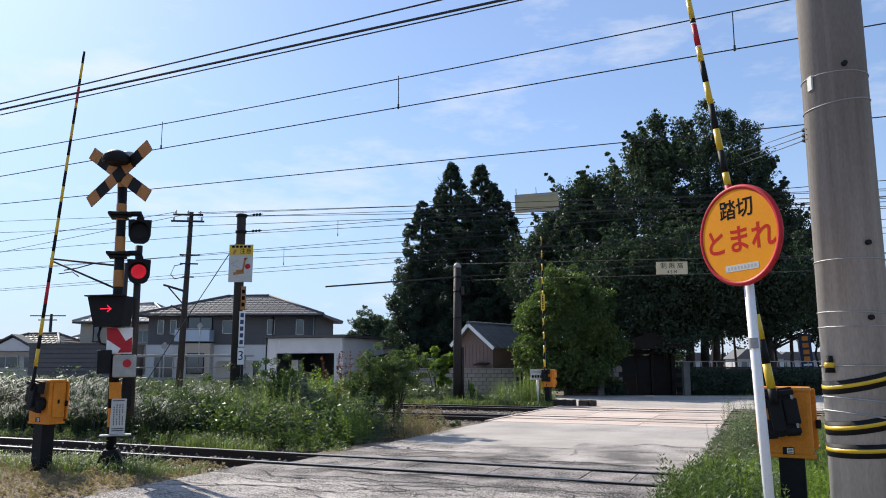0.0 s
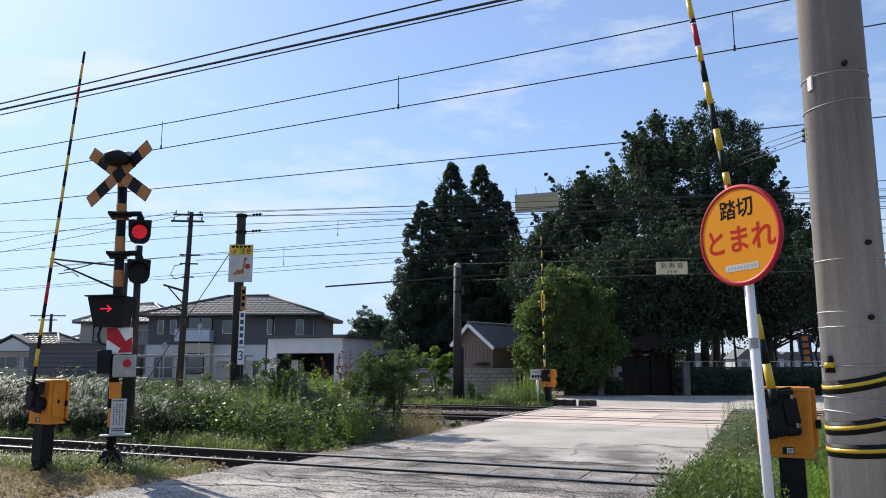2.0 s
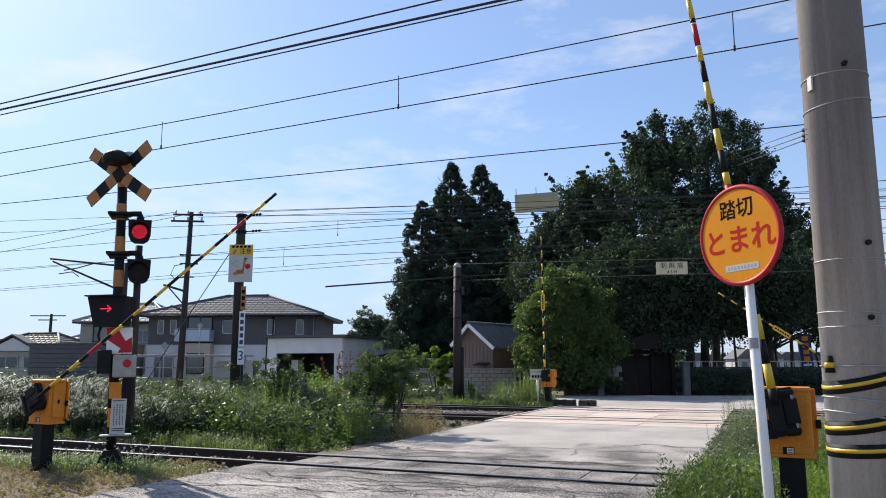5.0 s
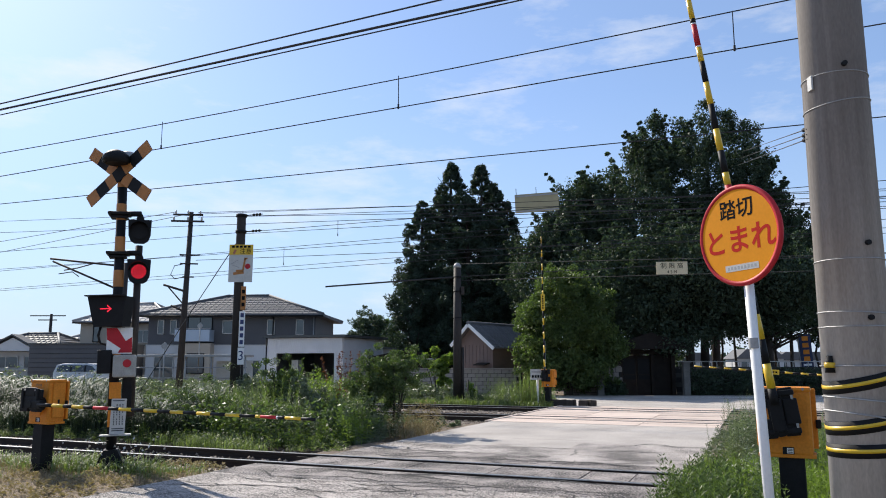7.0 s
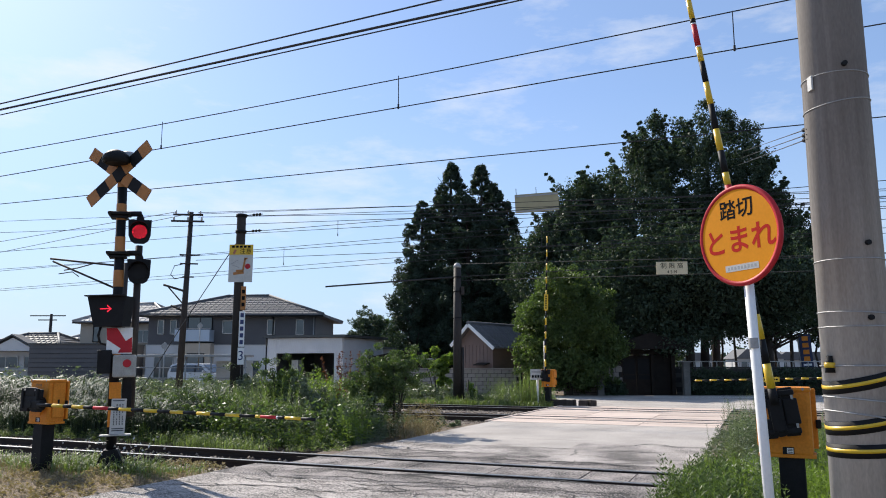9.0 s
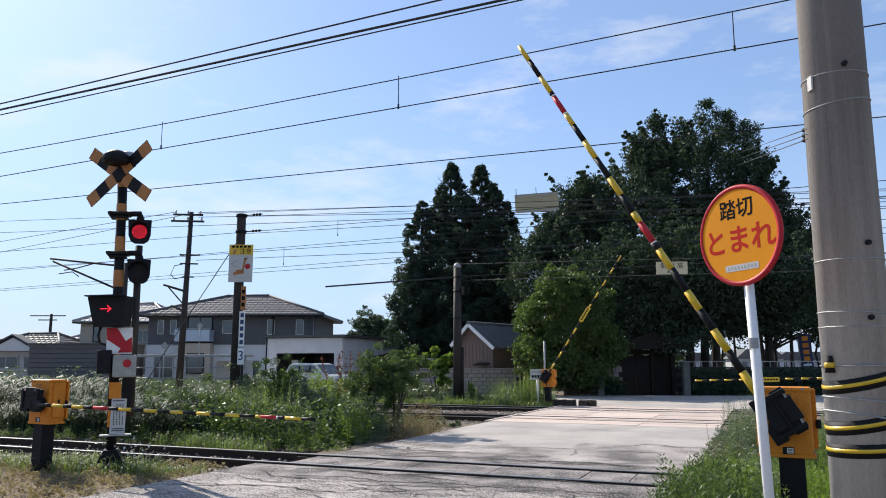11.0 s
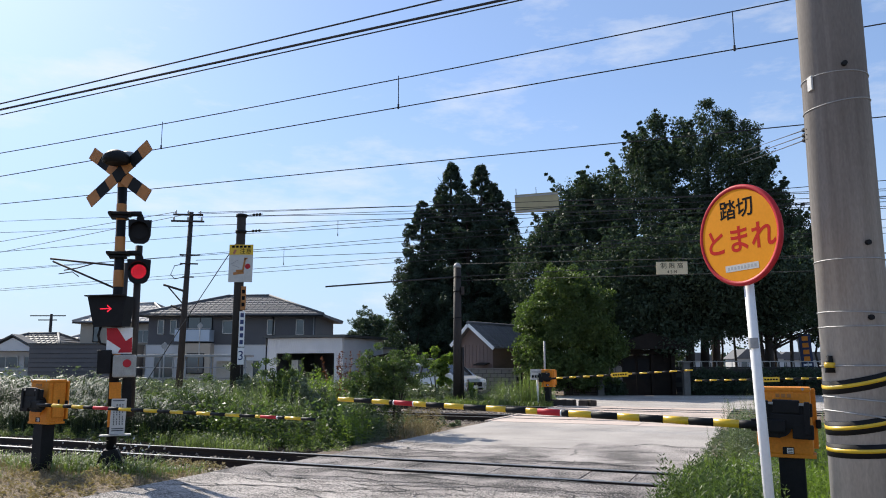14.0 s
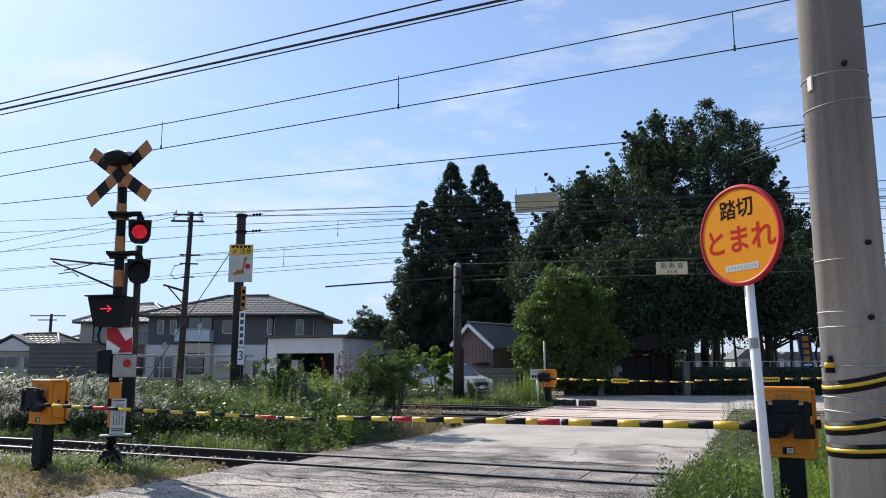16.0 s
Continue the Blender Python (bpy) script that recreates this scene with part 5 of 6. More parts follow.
# ---------------------------------------------------------------- poles, wires and signs by the tracks
lp = thing("line_pole", Matrix.Translation((-5.42, 20.0, G0)), "dark brown line pole with caution poster and signs", "pole", "railway poles")
part("shaft", tube(B(), [(0, 0, 0), (0, 0, 5.62), (0, 0, 5.68), (0, 0, 5.72)], [0.135, 0.118, 0.10, 0.04], 18), DARKPOLE, lp)
poster = part("poster", box(B(), 0.07, -0.15, 4.35, 0.63, 0.012, 1.0), OFFWHITE, lp, "white and amber caution poster with a digger drawing")
part("poster_head", box(B(), 0.07, -0.159, 4.715, 0.63, 0.006, 0.27), YELLOW, poster, "amber heading")
writing("heading_print", "注意", 0.16, INK, poster, pose(0.19, -0.1635, 4.665))
for k in range(5):
    part("print_bar", box(B(), -0.14 + k * 0.105, -0.1635, 4.795, 0.075, 0.002, 0.06), INK, poster)
part("bolt_mark", box(B(), -0.10, -0.1635, 4.66, 0.06, 0.002, 0.12, ry=25), RUST, poster)
bm = B()
for x, z, w, h, a in ((0.02, 4.09, 0.28, 0.07, -8), (0.05, 4.15, 0.2, 0.06, -4), (0.16, 4.33, 0.05, 0.34, 8), (0.20, 4.47, 0.09, 0.04, -25)):
    box(bm, x, -0.1585, z, w, 0.004, h, ry=a)
part("digger_drawing", bm, YELLOWDULL, poster)
part("burst_drawing", tube(B(), [(0.255, -0.16, 4.27), (0.255, -0.157, 4.27)], 0.075, 9), RED, poster)
part("line_drawing", box(box(B(), -0.1, -0.158, 4.38, 0.22, 0.003, 0.015, ry=-32), -0.06, -0.158, 4.27, 0.2, 0.003, 0.015, ry=20), GREYSTEEL, poster)
sg = part("amber_sign", box(B(), 0.17, -0.14, 3.43, 0.13, 0.01, 0.62), YELLOWDULL, lp, "narrow amber sign")
for k in range(3):
    part("print_bar", box(B(), 0.17, -0.147, 3.6 - k * 0.17, 0.08, 0.003, 0.10), INK, sg)
sg = part("white_sign", box(B(), 0.16, -0.14, 2.62, 0.15, 0.01, 0.92), WHITE, lp, "narrow white sign")
for k in range(5):
    part("print_bar", box(B(), 0.16, -0.147, 2.98 - k * 0.175, 0.09, 0.003, 0.11), BLUEINK, sg)
sg = part("number_sign", box(B(), 0.16, -0.14, 1.92, 0.165, 0.01, 0.44), WHITE, lp, "white sign with a numeral")
writing("numeral", "3", 0.34, BLUEINK, sg, pose(0.16, -0.147, 1.92))
for z in (5.66, 5.22):
    part("clamp", tube(B(), [(0, 0, z - 0.04), (0, 0, z + 0.04)], 0.145, 16), BLACK, lp)
    bm = B()
    for k in range(5):
        tube(bm, [(0.16 + k * 0.09, -0.06 - k * 0.035, z), (0.20 + k * 0.09, -0.075 - k * 0.035, z)], 0.035 if k > 1 else 0.015, 8)
    tube(bm, [(0, 0, z), (0.62, -0.24, z)], 0.012, 6)
    part("insulator", bm, BLACK, lp, "strain insulator string")
part("stay_wire", tube(B(), [(0, 0, 5.1), (-1.9, 1.0, 2.6), (-2.9, 1.5, 1.2), (-4.0, 2.0, -0.1)], 0.012, 6), WIRE, lp)
part("side_pipe", tube(B(), [(0.16, 0.05, 0), (0.16, 0.05, 2.3)], 0.035, 8), DARKPOLE, lp)

p2 = thing("line_pole", Matrix.Translation((0.6, 31.6, G0)), "dark line pole with pale dome cap", "pole", "railway poles")
part("shaft", tube(B(), [(0, 0, 0), (0, 0, 5.75)], [0.19, 0.155], 18), DARKPOLE, p2)
part("cap", tube(B(), [(0, 0, 5.72), (0, 0, 5.82), (0, 0, 5.90), (0, 0, 5.93)], [0.165, 0.155, 0.10, 0.03], 16), GREYSTEEL, p2, "pale dome cap")
for z in (4.7, 5.3, 3.6):
    part("clamp", tube(B(), [(0, 0, z), (0, 0, z + 0.05)], 0.185, 14), BLACK, p2)
part("meter_box", box(B(), 0.22, -0.1, 4.75, 0.14, 0.16, 0.34, bevel=0.01), DARKPOLE, p2)
part("conduit", tube(B(), [(0.22, -0.05, 0), (0.22, -0.05, 2.4)], 0.05, 8), DARKPOLE, p2)
stake = thing("marker_post", Matrix.Translation((1.0, 30.8, G0)), "thin dark marker post beside the track", "post")
part("rod", tube(B(), [(0, 0, 0), (0, 0, 1.1)], 0.03, 8), DARKPOLE, stake)

p3 = thing("utility_pole", Matrix.Translation((-11.7, 34.0, G0)) @ pose(0, 0, 0, 0, 1.2, 0), "grey utility pole with crossarms and cables", "utility pole")
part("shaft", tube(B(), [(0, 0, 0), (0, 0, 8.6)], [0.16, 0.10], 16), DARKPOLE, p3)
for z, w in ((8.45, 1.35), (8.15, 1.5)):
    arm = part("crossarm", box(B(), -0.1, -0.12, z, w, 0.08, 0.08), DARKPOLE, p3)
    for k in range(3):
        x = -0.1 - w / 2 + 0.12 + k * (w - 0.24) / 2
        part("insulator", tube(B(), [(x, -0.12, z + 0.04), (x, -0.12, z + 0.10), (x, -0.12, z + 0.2)], [0.03, 0.05, 0.03], 8), OFFWHITE, arm)
for z, w in ((6.6, 0.9), (6.2, 0.8), (5.6, 0.5)):
    part("bracket", box(B(), 0.1, -0.12, z, w, 0.06, 0.06), DARKPOLE, p3)
part("cable_loop", tube(B(), [(-0.1, -0.1, 6.2), (-0.55, -0.1, 6.1), (-0.7, -0.1, 5.7), (-0.5, -0.1, 5.5), (-0.1, -0.1, 5.6)], 0.02, 6), WIRE, p3)
part("cantilever", tube(B(), [(-0.95, -0.2, 5.22), (0, 0, 4.95)], 0.05, 8), DARKPOLE, p3)
part("cantilever_strut", tube(B(), [(-0.75, -0.2, 5.15), (0, 0, 4.3)], 0.03, 8), DARKPOLE, p3)
part("cantilever", tube(B(), [(-0.55, -0.2, 4.3), (0, 0, 4.05)], 0.04, 8), DARKPOLE, p3)
p4 = thing("utility_pole", Matrix.Translation((-46.5, 90.0, G0)), "far pylon-like utility pole with crossarms", "utility pole")
part("shaft", tube(B(), [(0, 0, 0), (0, 0, 7.6)], [0.22, 0.16], 10), DARKPOLE, p4)
for z, w in ((7.4, 4.2), (6.9, 2.2), (5.4, 3.2)):
    part("crossarm", box(B(), -0.4, 0, z, w, 0.12, 0.12), DARKPOLE, p4)

# catenary mast behind the signal, with its bracket
mast = thing("catenary_mast", Matrix.Translation((-9.45, 22.4, G0)), "steel catenary mast with tubular bracket", "mast")
part("shaft", tube(B(), [(0, 0, 0), (0, 0, 4.7)], 0.07, 10), DARKPOLE, mast)
part("bracket", tube(B(), [(-2.28, 0, 4.83), (0.1, 0, 4.58)], 0.03, 8), DARKPOLE, mast)
part("bracket", tube(B(), [(-1.85, 0, 4.48), (-1.45, 0, 4.55), (-0.95, 0, 4.69)], 0.018, 8), DARKPOLE, mast)
part("bracket", tube(B(), [(-2.2, 0, 4.75), (-0.1, 0, 3.86)], 0.03, 8), DARKPOLE, mast)
part("steady_arm", tube(B(), [(-1.95, -0.1, 4.36), (-1.55, -0.1, 4.42), (-1.35, -0.1, 4.28)], 0.015, 6), DARKPOLE, mast)


def wire(name, label, p, q, left, right, radius, group="overhead wires", droppers=(), sag=0.0):
    """A cable on the straight line through p and q, from x = left to x = right."""
    p, q = Vector(p), Vector(q)
    d = (q - p) / (q.x - p.x)
    a, b = p + d * (left - p.x), p + d * (right - p.x)
    w = thing(name, Matrix(), label, "cable", group)
    mid, half = (p.x + q.x) / 2, abs(q.x - p.x) / 2
    pts = [a.lerp(b, k / 24) for k in range(25)]
    pts = [v - Vector((0, 0, sag * max(-1.0, 1 - ((v.x - mid) / half) ** 2))) for v in pts]
    part("strand", tube(B(), pts, radius, 6), WIRE, w)
    for x, drop, r in droppers:
        t = p + d * (x - p.x)
        part("dropper", tube(B(), [t, t - Vector((0, 0, drop))], r, 5), WIRE, w)
        part("clip", tube(B(), [t - Vector((0, 0, drop + 0.03)), t - Vector((0, 0, drop - 0.05))], r * 2.2, 6), WIRE, w)
    return w


M, C = "messenger_wire", "contact_wire"
wire(M, "black messenger wire over the near track", (-9.63, 15.94, 6.08), (4.84, 9.87, 6.56), -30, 22, 0.009, droppers=((-5.46, 0.52, 0.007), (-0.75, 0.55, 0.008), (4.13, 0.57, 0.008), (-14, 0.5, 0.007)), sag=0.06)
wire(C, "black contact wire over the near track", (-9.57, 15.92, 5.56), (4.9, 9.84, 5.98), -30, 22, 0.009)
wire("feeder_cable", "black feeder cable beyond the near track", (-10.77, 18.02, 5.40), (2.95, 12.26, 5.215), -34, 24, 0.009)
wire("thick_cable", "thick black cable across the road", (-6.56, 10.75, 5.36), (-0.03, 8.01, 5.61), -20, 12, 0.010, "thick cables")
wire("thick_cable", "thick black cable across the road", (-6.54, 10.75, 5.19), (0.65, 7.73, 5.42), -20, 12, 0.008, "thick cables")
wire("thick_cable", "thick black cable across the road", (-6.55, 10.75, 5.27), (0.66, 7.73, 5.47), -20, 12, 0.015, "thick cables")
for lab, p, q, l, r, rad, dr in (
        ("far black line wire", (-19.06, 32.01, 7.63), (-0.91, 24.38, 6.69), -40, 30, 0.009, ()),
        ("far black line wire", (-7.33, 27.08, 6.88), (-1.06, 24.45, 6.54), -7.3, 30, 0.009, ()),
        ("thin far messenger wire", (-19.01, 31.98, 7.13), (-1.19, 24.5, 6.3), -40, 30, 0.010, ((-3.6, 0.5, 0.008), (6.0, 0.55, 0.008))),
        ("far black line wire", (-18.91, 31.94, 6.29), (-1.17, 24.49, 6.28), -40, 30, 0.010, ()),
        ("far black line wire", (-7.3, 27.07, 6.23), (-1.19, 24.5, 6.09), -7.3, 30, 0.009, ()),
        ("thin far messenger wire", (-18.81, 31.9, 5.46), (-1.24, 24.52, 5.68), -40, 30, 0.009, ((-5.6, 0.6, 0.007), (3.0, 0.6, 0.007))),
        ("thin far contact wire", (-18.82, 31.9, 5.54), (0.0, 24.0, 5.54), -40, 30, 0.009, ()),
        ("thin far messenger wire", (-22.7, 38.63, 5.36), (-1.76, 29.84, 5.75), -44, 30, 0.010, ((6.0, 0.5, 0.008),)),
        ("thin far contact wire", (-22.69, 38.63, 5.27), (-2.12, 29.99, 5.55), -44, 30, 0.010, ()),
        ("thin far span wire", (0.6, 31.6, 5.72), (7.65, 25.89, 5.14), 0.6, 14, 0.011, ()),
        ("thin far span wire", (0.6, 31.6, 5.02), (7.63, 25.9, 4.59), 0.6, 14, 0.011, ()),
        ("thin far utility cable", (-40.0, 52.0, 8.4), (-11.9, 34.0, 8.5), -90, -12.4, 0.014, ()),
        ("thin far utility cable", (-40.0, 52.0, 7.3), (-11.9, 34.0, 8.3), -90, -11.9, 0.014, ()),
        ("thin far utility cable", (-11.5, 34.0, 8.4), (20.0, 32.0, 9.0), -11.2, 46, 0.013, ()),
        ("thin far utility cable", (-11.5, 34.0, 8.2), (20.0, 31.0, 8.1), -11.2, 46, 0.013, ()),
        ("thin far utility cable", (-11.5, 34.0, 6.2), (20.0, 31.0, 7.0), -11.2, 46, 0.013, ())):
    wire("line_wire", lab, p, q, l, r, rad, droppers=dr)
# thick end of the insulated cable between the pole and the mast
wire("insulated_cable", "thick black insulated cable end over the tracks", (-4.6, 29.5, 4.55), (0.6, 31.6, 5.18), -4.6, 0.6, 0.035)
wire("insulated_cable", "black cable running on from the pole", (0.6, 31.6, 5.18), (9, 27.6, 5.2), 0.6, 30, 0.014)

# service cables that leave the concrete pole towards the wood
for z, q in ((3.02, (16.3, 40.0, 13.0)), (2.985, (16.1, 40.0, 12.6)), (2.955, (15.9, 40.0, 12.2))):
    w = wire("service_cable", "thin service cable with a black insulator", (2.30, 4.62, z), q, 2.30, 16.0, 0.004)
    p0, d = Vector((2.30, 4.62, z)), (Vector(q) - Vector((2.30, 4.62, z))).normalized()
    part("insulator", tube(B(), [p0 + d * 0.10, p0 + d * 0.14, p0 + d * 0.18, p0 + d * 0.24], [0.006, 0.016, 0.016, 0.006], 8), BLACK, w)
fence = thing("fence", Matrix(), "low pale metal railing behind the garden wall", "fence")
rail_me = mesh_of("fence_post", tube(B(), [(0, 0, G0), (0, 0, 1.70)], 0.022, 6), OFFWHITE)
for k in range(40):
    fp = new("fence_post", rail_me)
    fp.parent = fence
    fp.matrix_basis = pose(13.0 + k * 0.42, 42.2, 0)
part("top_rail", tube(B(), [(12.9, 42.2, 1.70), (29.6, 42.2, 1.70)], 0.028, 6), OFFWHITE, fence)

# height limit boards on the span wires
hb = thing("height_limit_board", pose(7.92, 26.0, 4.84, 0, 0, TRACK * 0.3), "pale height limit board hung over the road", "sign")
part("board", box(B(), 0, -0.03, 0, 1.05, 0.02, 0.44), mat("cream_sign_face", (0.62, 0.54, 0.36), 0.6, vary=0.15, scale=4), hb)
writing("print", "制 限 高", 0.22, INK, hb, pose(0.0, -0.043, 0.07))
writing("print", "4.5 M", 0.15, INK, hb, pose(0.0, -0.043, -0.14))
for x in (-0.4, 0.4):
    part("hanger", tube(B(), [(x, 0, 0.2), (x, 0, 0.42)], 0.012, 6), WIRE, hb)
hb2 = thing("height_limit_board", pose(3.29, 26.0, 7.16, 0, -2.5, TRACK * 0.4), "plain weathered back of a height limit board", "sign")
part("board", box(B(), 0, 0, 0, 1.52, 0.02, 0.66), mat("weathered_board_back", (0.36, 0.32, 0.19), 0.6, vary=0.12, scale=5), hb2)
part("brace", box(B(), 0, -0.02, 0.26, 1.5, 0.02, 0.05), GREYSTEEL, hb2)
part("brace", box(B(), 0, -0.02, -0.28, 1.5, 0.02, 0.04), GREYSTEEL, hb2)
for x in (-0.7, 0.0, 0.7):
    part("hanger", tube(B(), [(x, 0, 0.3), (x, 0, 0.55)], 0.012, 6), WIRE, hb2)

# no-entry notice and rubble by the far machine
ns = thing("notice_sign", pose(3.62, 29.35, G0), "small white notice on a white stake", "sign")
part("stake", tube(B(), [(0, 0, 0), (0, 0, 1.15)], 0.045, 8), WHITE, ns)
part("board", box(B(), -0.03, -0.05, 1.32, 0.50, 0.015, 0.40), OFFWHITE, ns)
for k in range(4):
    part("print_bar", box(B(), -0.19 + k * 0.105, -0.06, 1.25, 0.08, 0.003, 0.10), INK, ns)
part("print_bar", box(B(), -0.03, -0.06, 1.42, 0.42, 0.003, 0.05), GREYSTEEL, ns)
cp = thing("whip_post", pose(3.95, 29.7, G0), "thin pale post behind the barrier machine", "post")
part("rod", tube(B(), [(0, 0, 0), (0, 0, 2.6)], 0.035, 8), GREYSTEEL, cp)
r = np.random.default_rng(5)
for i, (x, y, s) in enumerate(((4.25, 29.3, 0.30), (4.55, 29.2, 0.34), (4.9, 29.05, 0.26), (5.25, 28.9, 0.34), (5.55, 28.8, 0.28), (4.75, 28.9, 0.22))):
    ob = solid("wooden_stump", box(B(), 0, 0, 0.16, s, s * 0.8, 0.46, bevel=0.04), BARK, "short weathered wooden stump beside the road", "stump", m=pose(x, y, G0, r.uniform(-6, 6), r.uniform(-6, 6), r.uniform(-30, 30)))
slab = solid("stone_slab", box(B(), 4.9, 28.3, -0.02, 0.9, 0.3, 0.1, bevel=0.02), PANEL, "pale concrete slab beside the road", "slab")

# blue banner board at the wood's edge
bn = thing("banner_board", pose(21.3, 44.5, G0, 0, -3, -8), "tall blue banner with orange characters as bars", "banner")
part("post", tube(B(), [(-0.36, 0.05, 0), (-0.36, 0.05, 3.6)], 0.04, 8), GREYSTEEL, bn)
part("board", box(B(), 0, 0, 2.5, 0.66, 0.04, 1.9), mat("navy_banner_cloth", (0.018, 0.03, 0.085), 0.7, vary=0.1, bump=0.05), bn)
for k in range(4):
    part("print_bar", box(B(), 0, -0.03, 3.2 - k * 0.39, 0.34, 0.01, 0.26), ORANGE, bn)
part("print_bar", box(B(), 0, -0.03, 1.68, 0.46, 0.01, 0.12), WHITE, bn)

# far houses seen between the trunks
for x, y, w, h in ((36, 150, 9, 4.4), (49, 155, 11, 4.0), (61, 150, 9, 4.6), (73, 158, 12, 4.2), (85, 152, 10, 4.4), (-75, 130, 12, 4.6), (-60, 140, 14, 4.0)):
    fh = thing("far_house", Matrix.Translation((x, y, G0)), "distant pale house with grey roof", "house", "distant houses")
    part("wall", box(B(), 0, 0, h * 0.3, w, 6, h * 0.62), FARWALL, fh)
    part("roof", prism(B(), [(-w / 2 - 0.4, h * 0.6), (w / 2 + 0.4, h * 0.6), (w * 0.3, h), (-w * 0.3, h)], 7, Matrix.Translation((0, -3.5, 0))), ROOFTILE, fh)
    for k in range(3):
        part("window", box(B(), -w / 3 + k * w / 3, -3.02, h * 0.36, 1.3, 0.06, 1.1), GLASS, fh)


# ---------------------------------------------------------------- plants
def sn(s, n, z):
    return np.stack([TX * s + NX * n, TY * s + NY * n, z], 1)


def plants(seed, s0, s1, n0, n1, count, h0, h1, per, leaf, width, radius, edge=None, up=0.25):
    """Leafy weeds: leaves round upright stems over a stretch of ground; edge(s, n) scales the height."""
    r = np.random.default_rng(seed)
    s, n = r.uniform(s0, s1, count), r.uniform(n0, n1, count)
    h = r.uniform(h0, h1, count) * (edge(s, n) if edge else 1.0)
    t = r.uniform(0.05, 1.0, (count, per)) ** 0.75
    lean = r.normal(0, 0.16, (count, 1, 2))
    spread = r.normal(0, 1, (count, per, 2)) * radius * (1.15 - 0.75 * t[..., None])
    root = sn(s, n, np.full(count, -0.08))
    p = np.zeros((count, per, 3))
    p[..., :2] = root[:, None, :2] + lean * (t * h[:, None])[..., None] + spread * np.minimum(1.0, h[:, None, None] + 0.25)
    p[..., 2] = -0.08 + t * h[:, None]
    out = np.zeros((count * per, 3))
    out[:, :2] = spread.reshape(-1, 2) / (radius + 1e-3)
    return leaves(r, p.reshape(-1, 3), leaf, width, up, along=out)


def grass(seed, s0, s1, n0, n1, count, height, width, lean=0.5, droop=0.4, clump=0.0, edge=None):
    r = np.random.default_rng(seed)
    s, n = r.uniform(s0, s1, count), r.uniform(n0, n1, count)
    if clump:
        k = max(3, int(count / 45))
        i = r.integers(0, k, count)
        s, n = s[i] + r.normal(0, clump, count), n[i] + r.normal(0, clump, count)
    root = sn(s, n, np.full(count, -0.07))
    hh = height * (edge(s, n)[:, None] if edge else 1.0)
    return blades(r, root, hh, width, lean, droop)


def stems(seed, s0, s1, n0, n1, clumps, each, h0, h1, per, leaf, width, edge=None, spread=0.16):
    """Upright herb stems in clumps, with narrow leaves set round them in a spiral, smaller towards the tip."""
    r = np.random.default_rng(seed)
    cs, cn = r.uniform(s0, s1, clumps), r.uniform(n0, n1, clumps)
    tall = np.repeat(r.uniform(h0, h1, clumps), each)
    s, n = np.repeat(cs, each) + r.normal(0, spread, clumps * each), np.repeat(cn, each) + r.normal(0, spread, clumps * each)
    h = tall * r.uniform(0.72, 1.05, len(s)) * (edge(s, n) if edge else 1.0)
    root = sn(s, n, np.full(len(s), -0.08))
    lean = r.normal(0, 0.10, (len(s), 1, 2))
    t = np.linspace(0.22, 1.0, per)[None, :] + r.uniform(-0.012, 0.012, (len(s), per))
    a = np.arange(per)[None, :] * 2.4 + r.uniform(0, 6.28, (len(s), 1))
    out = np.stack([np.cos(a), np.sin(a), 0.15 + 0.9 * t ** 2], 2)
    size = (leaf * (1.2 - 0.75 * t ** 1.5) * (0.5 + 0.5 * np.minimum(1, h / 0.8))[:, None])[..., None]
    p = np.zeros((len(s), per, 3))
    p[..., :2] = root[:, None, :2] + lean * (t * h[:, None])[..., None]
    p[..., 2] = -0.08 + t * h[:, None]
    p += out * size * 0.5
    v, f = leaves(r, p.reshape(-1, 3), size.reshape(-1, 1), size.reshape(-1, 1) * width, 0.0, along=out.reshape(-1, 3) * 1.6)
    top = root + np.concatenate([lean[:, 0] * h[:, None], h[:, None]], 1)
    side = np.array([[0.004, 0.002, 0]])
    sv = np.stack([root - side, root + side, top + side * 0.4, top - side * 0.4], 1).reshape(-1, 3)
    return join([(v, f), (sv, np.arange(len(sv), dtype=np.int32).reshape(-1, 4))])


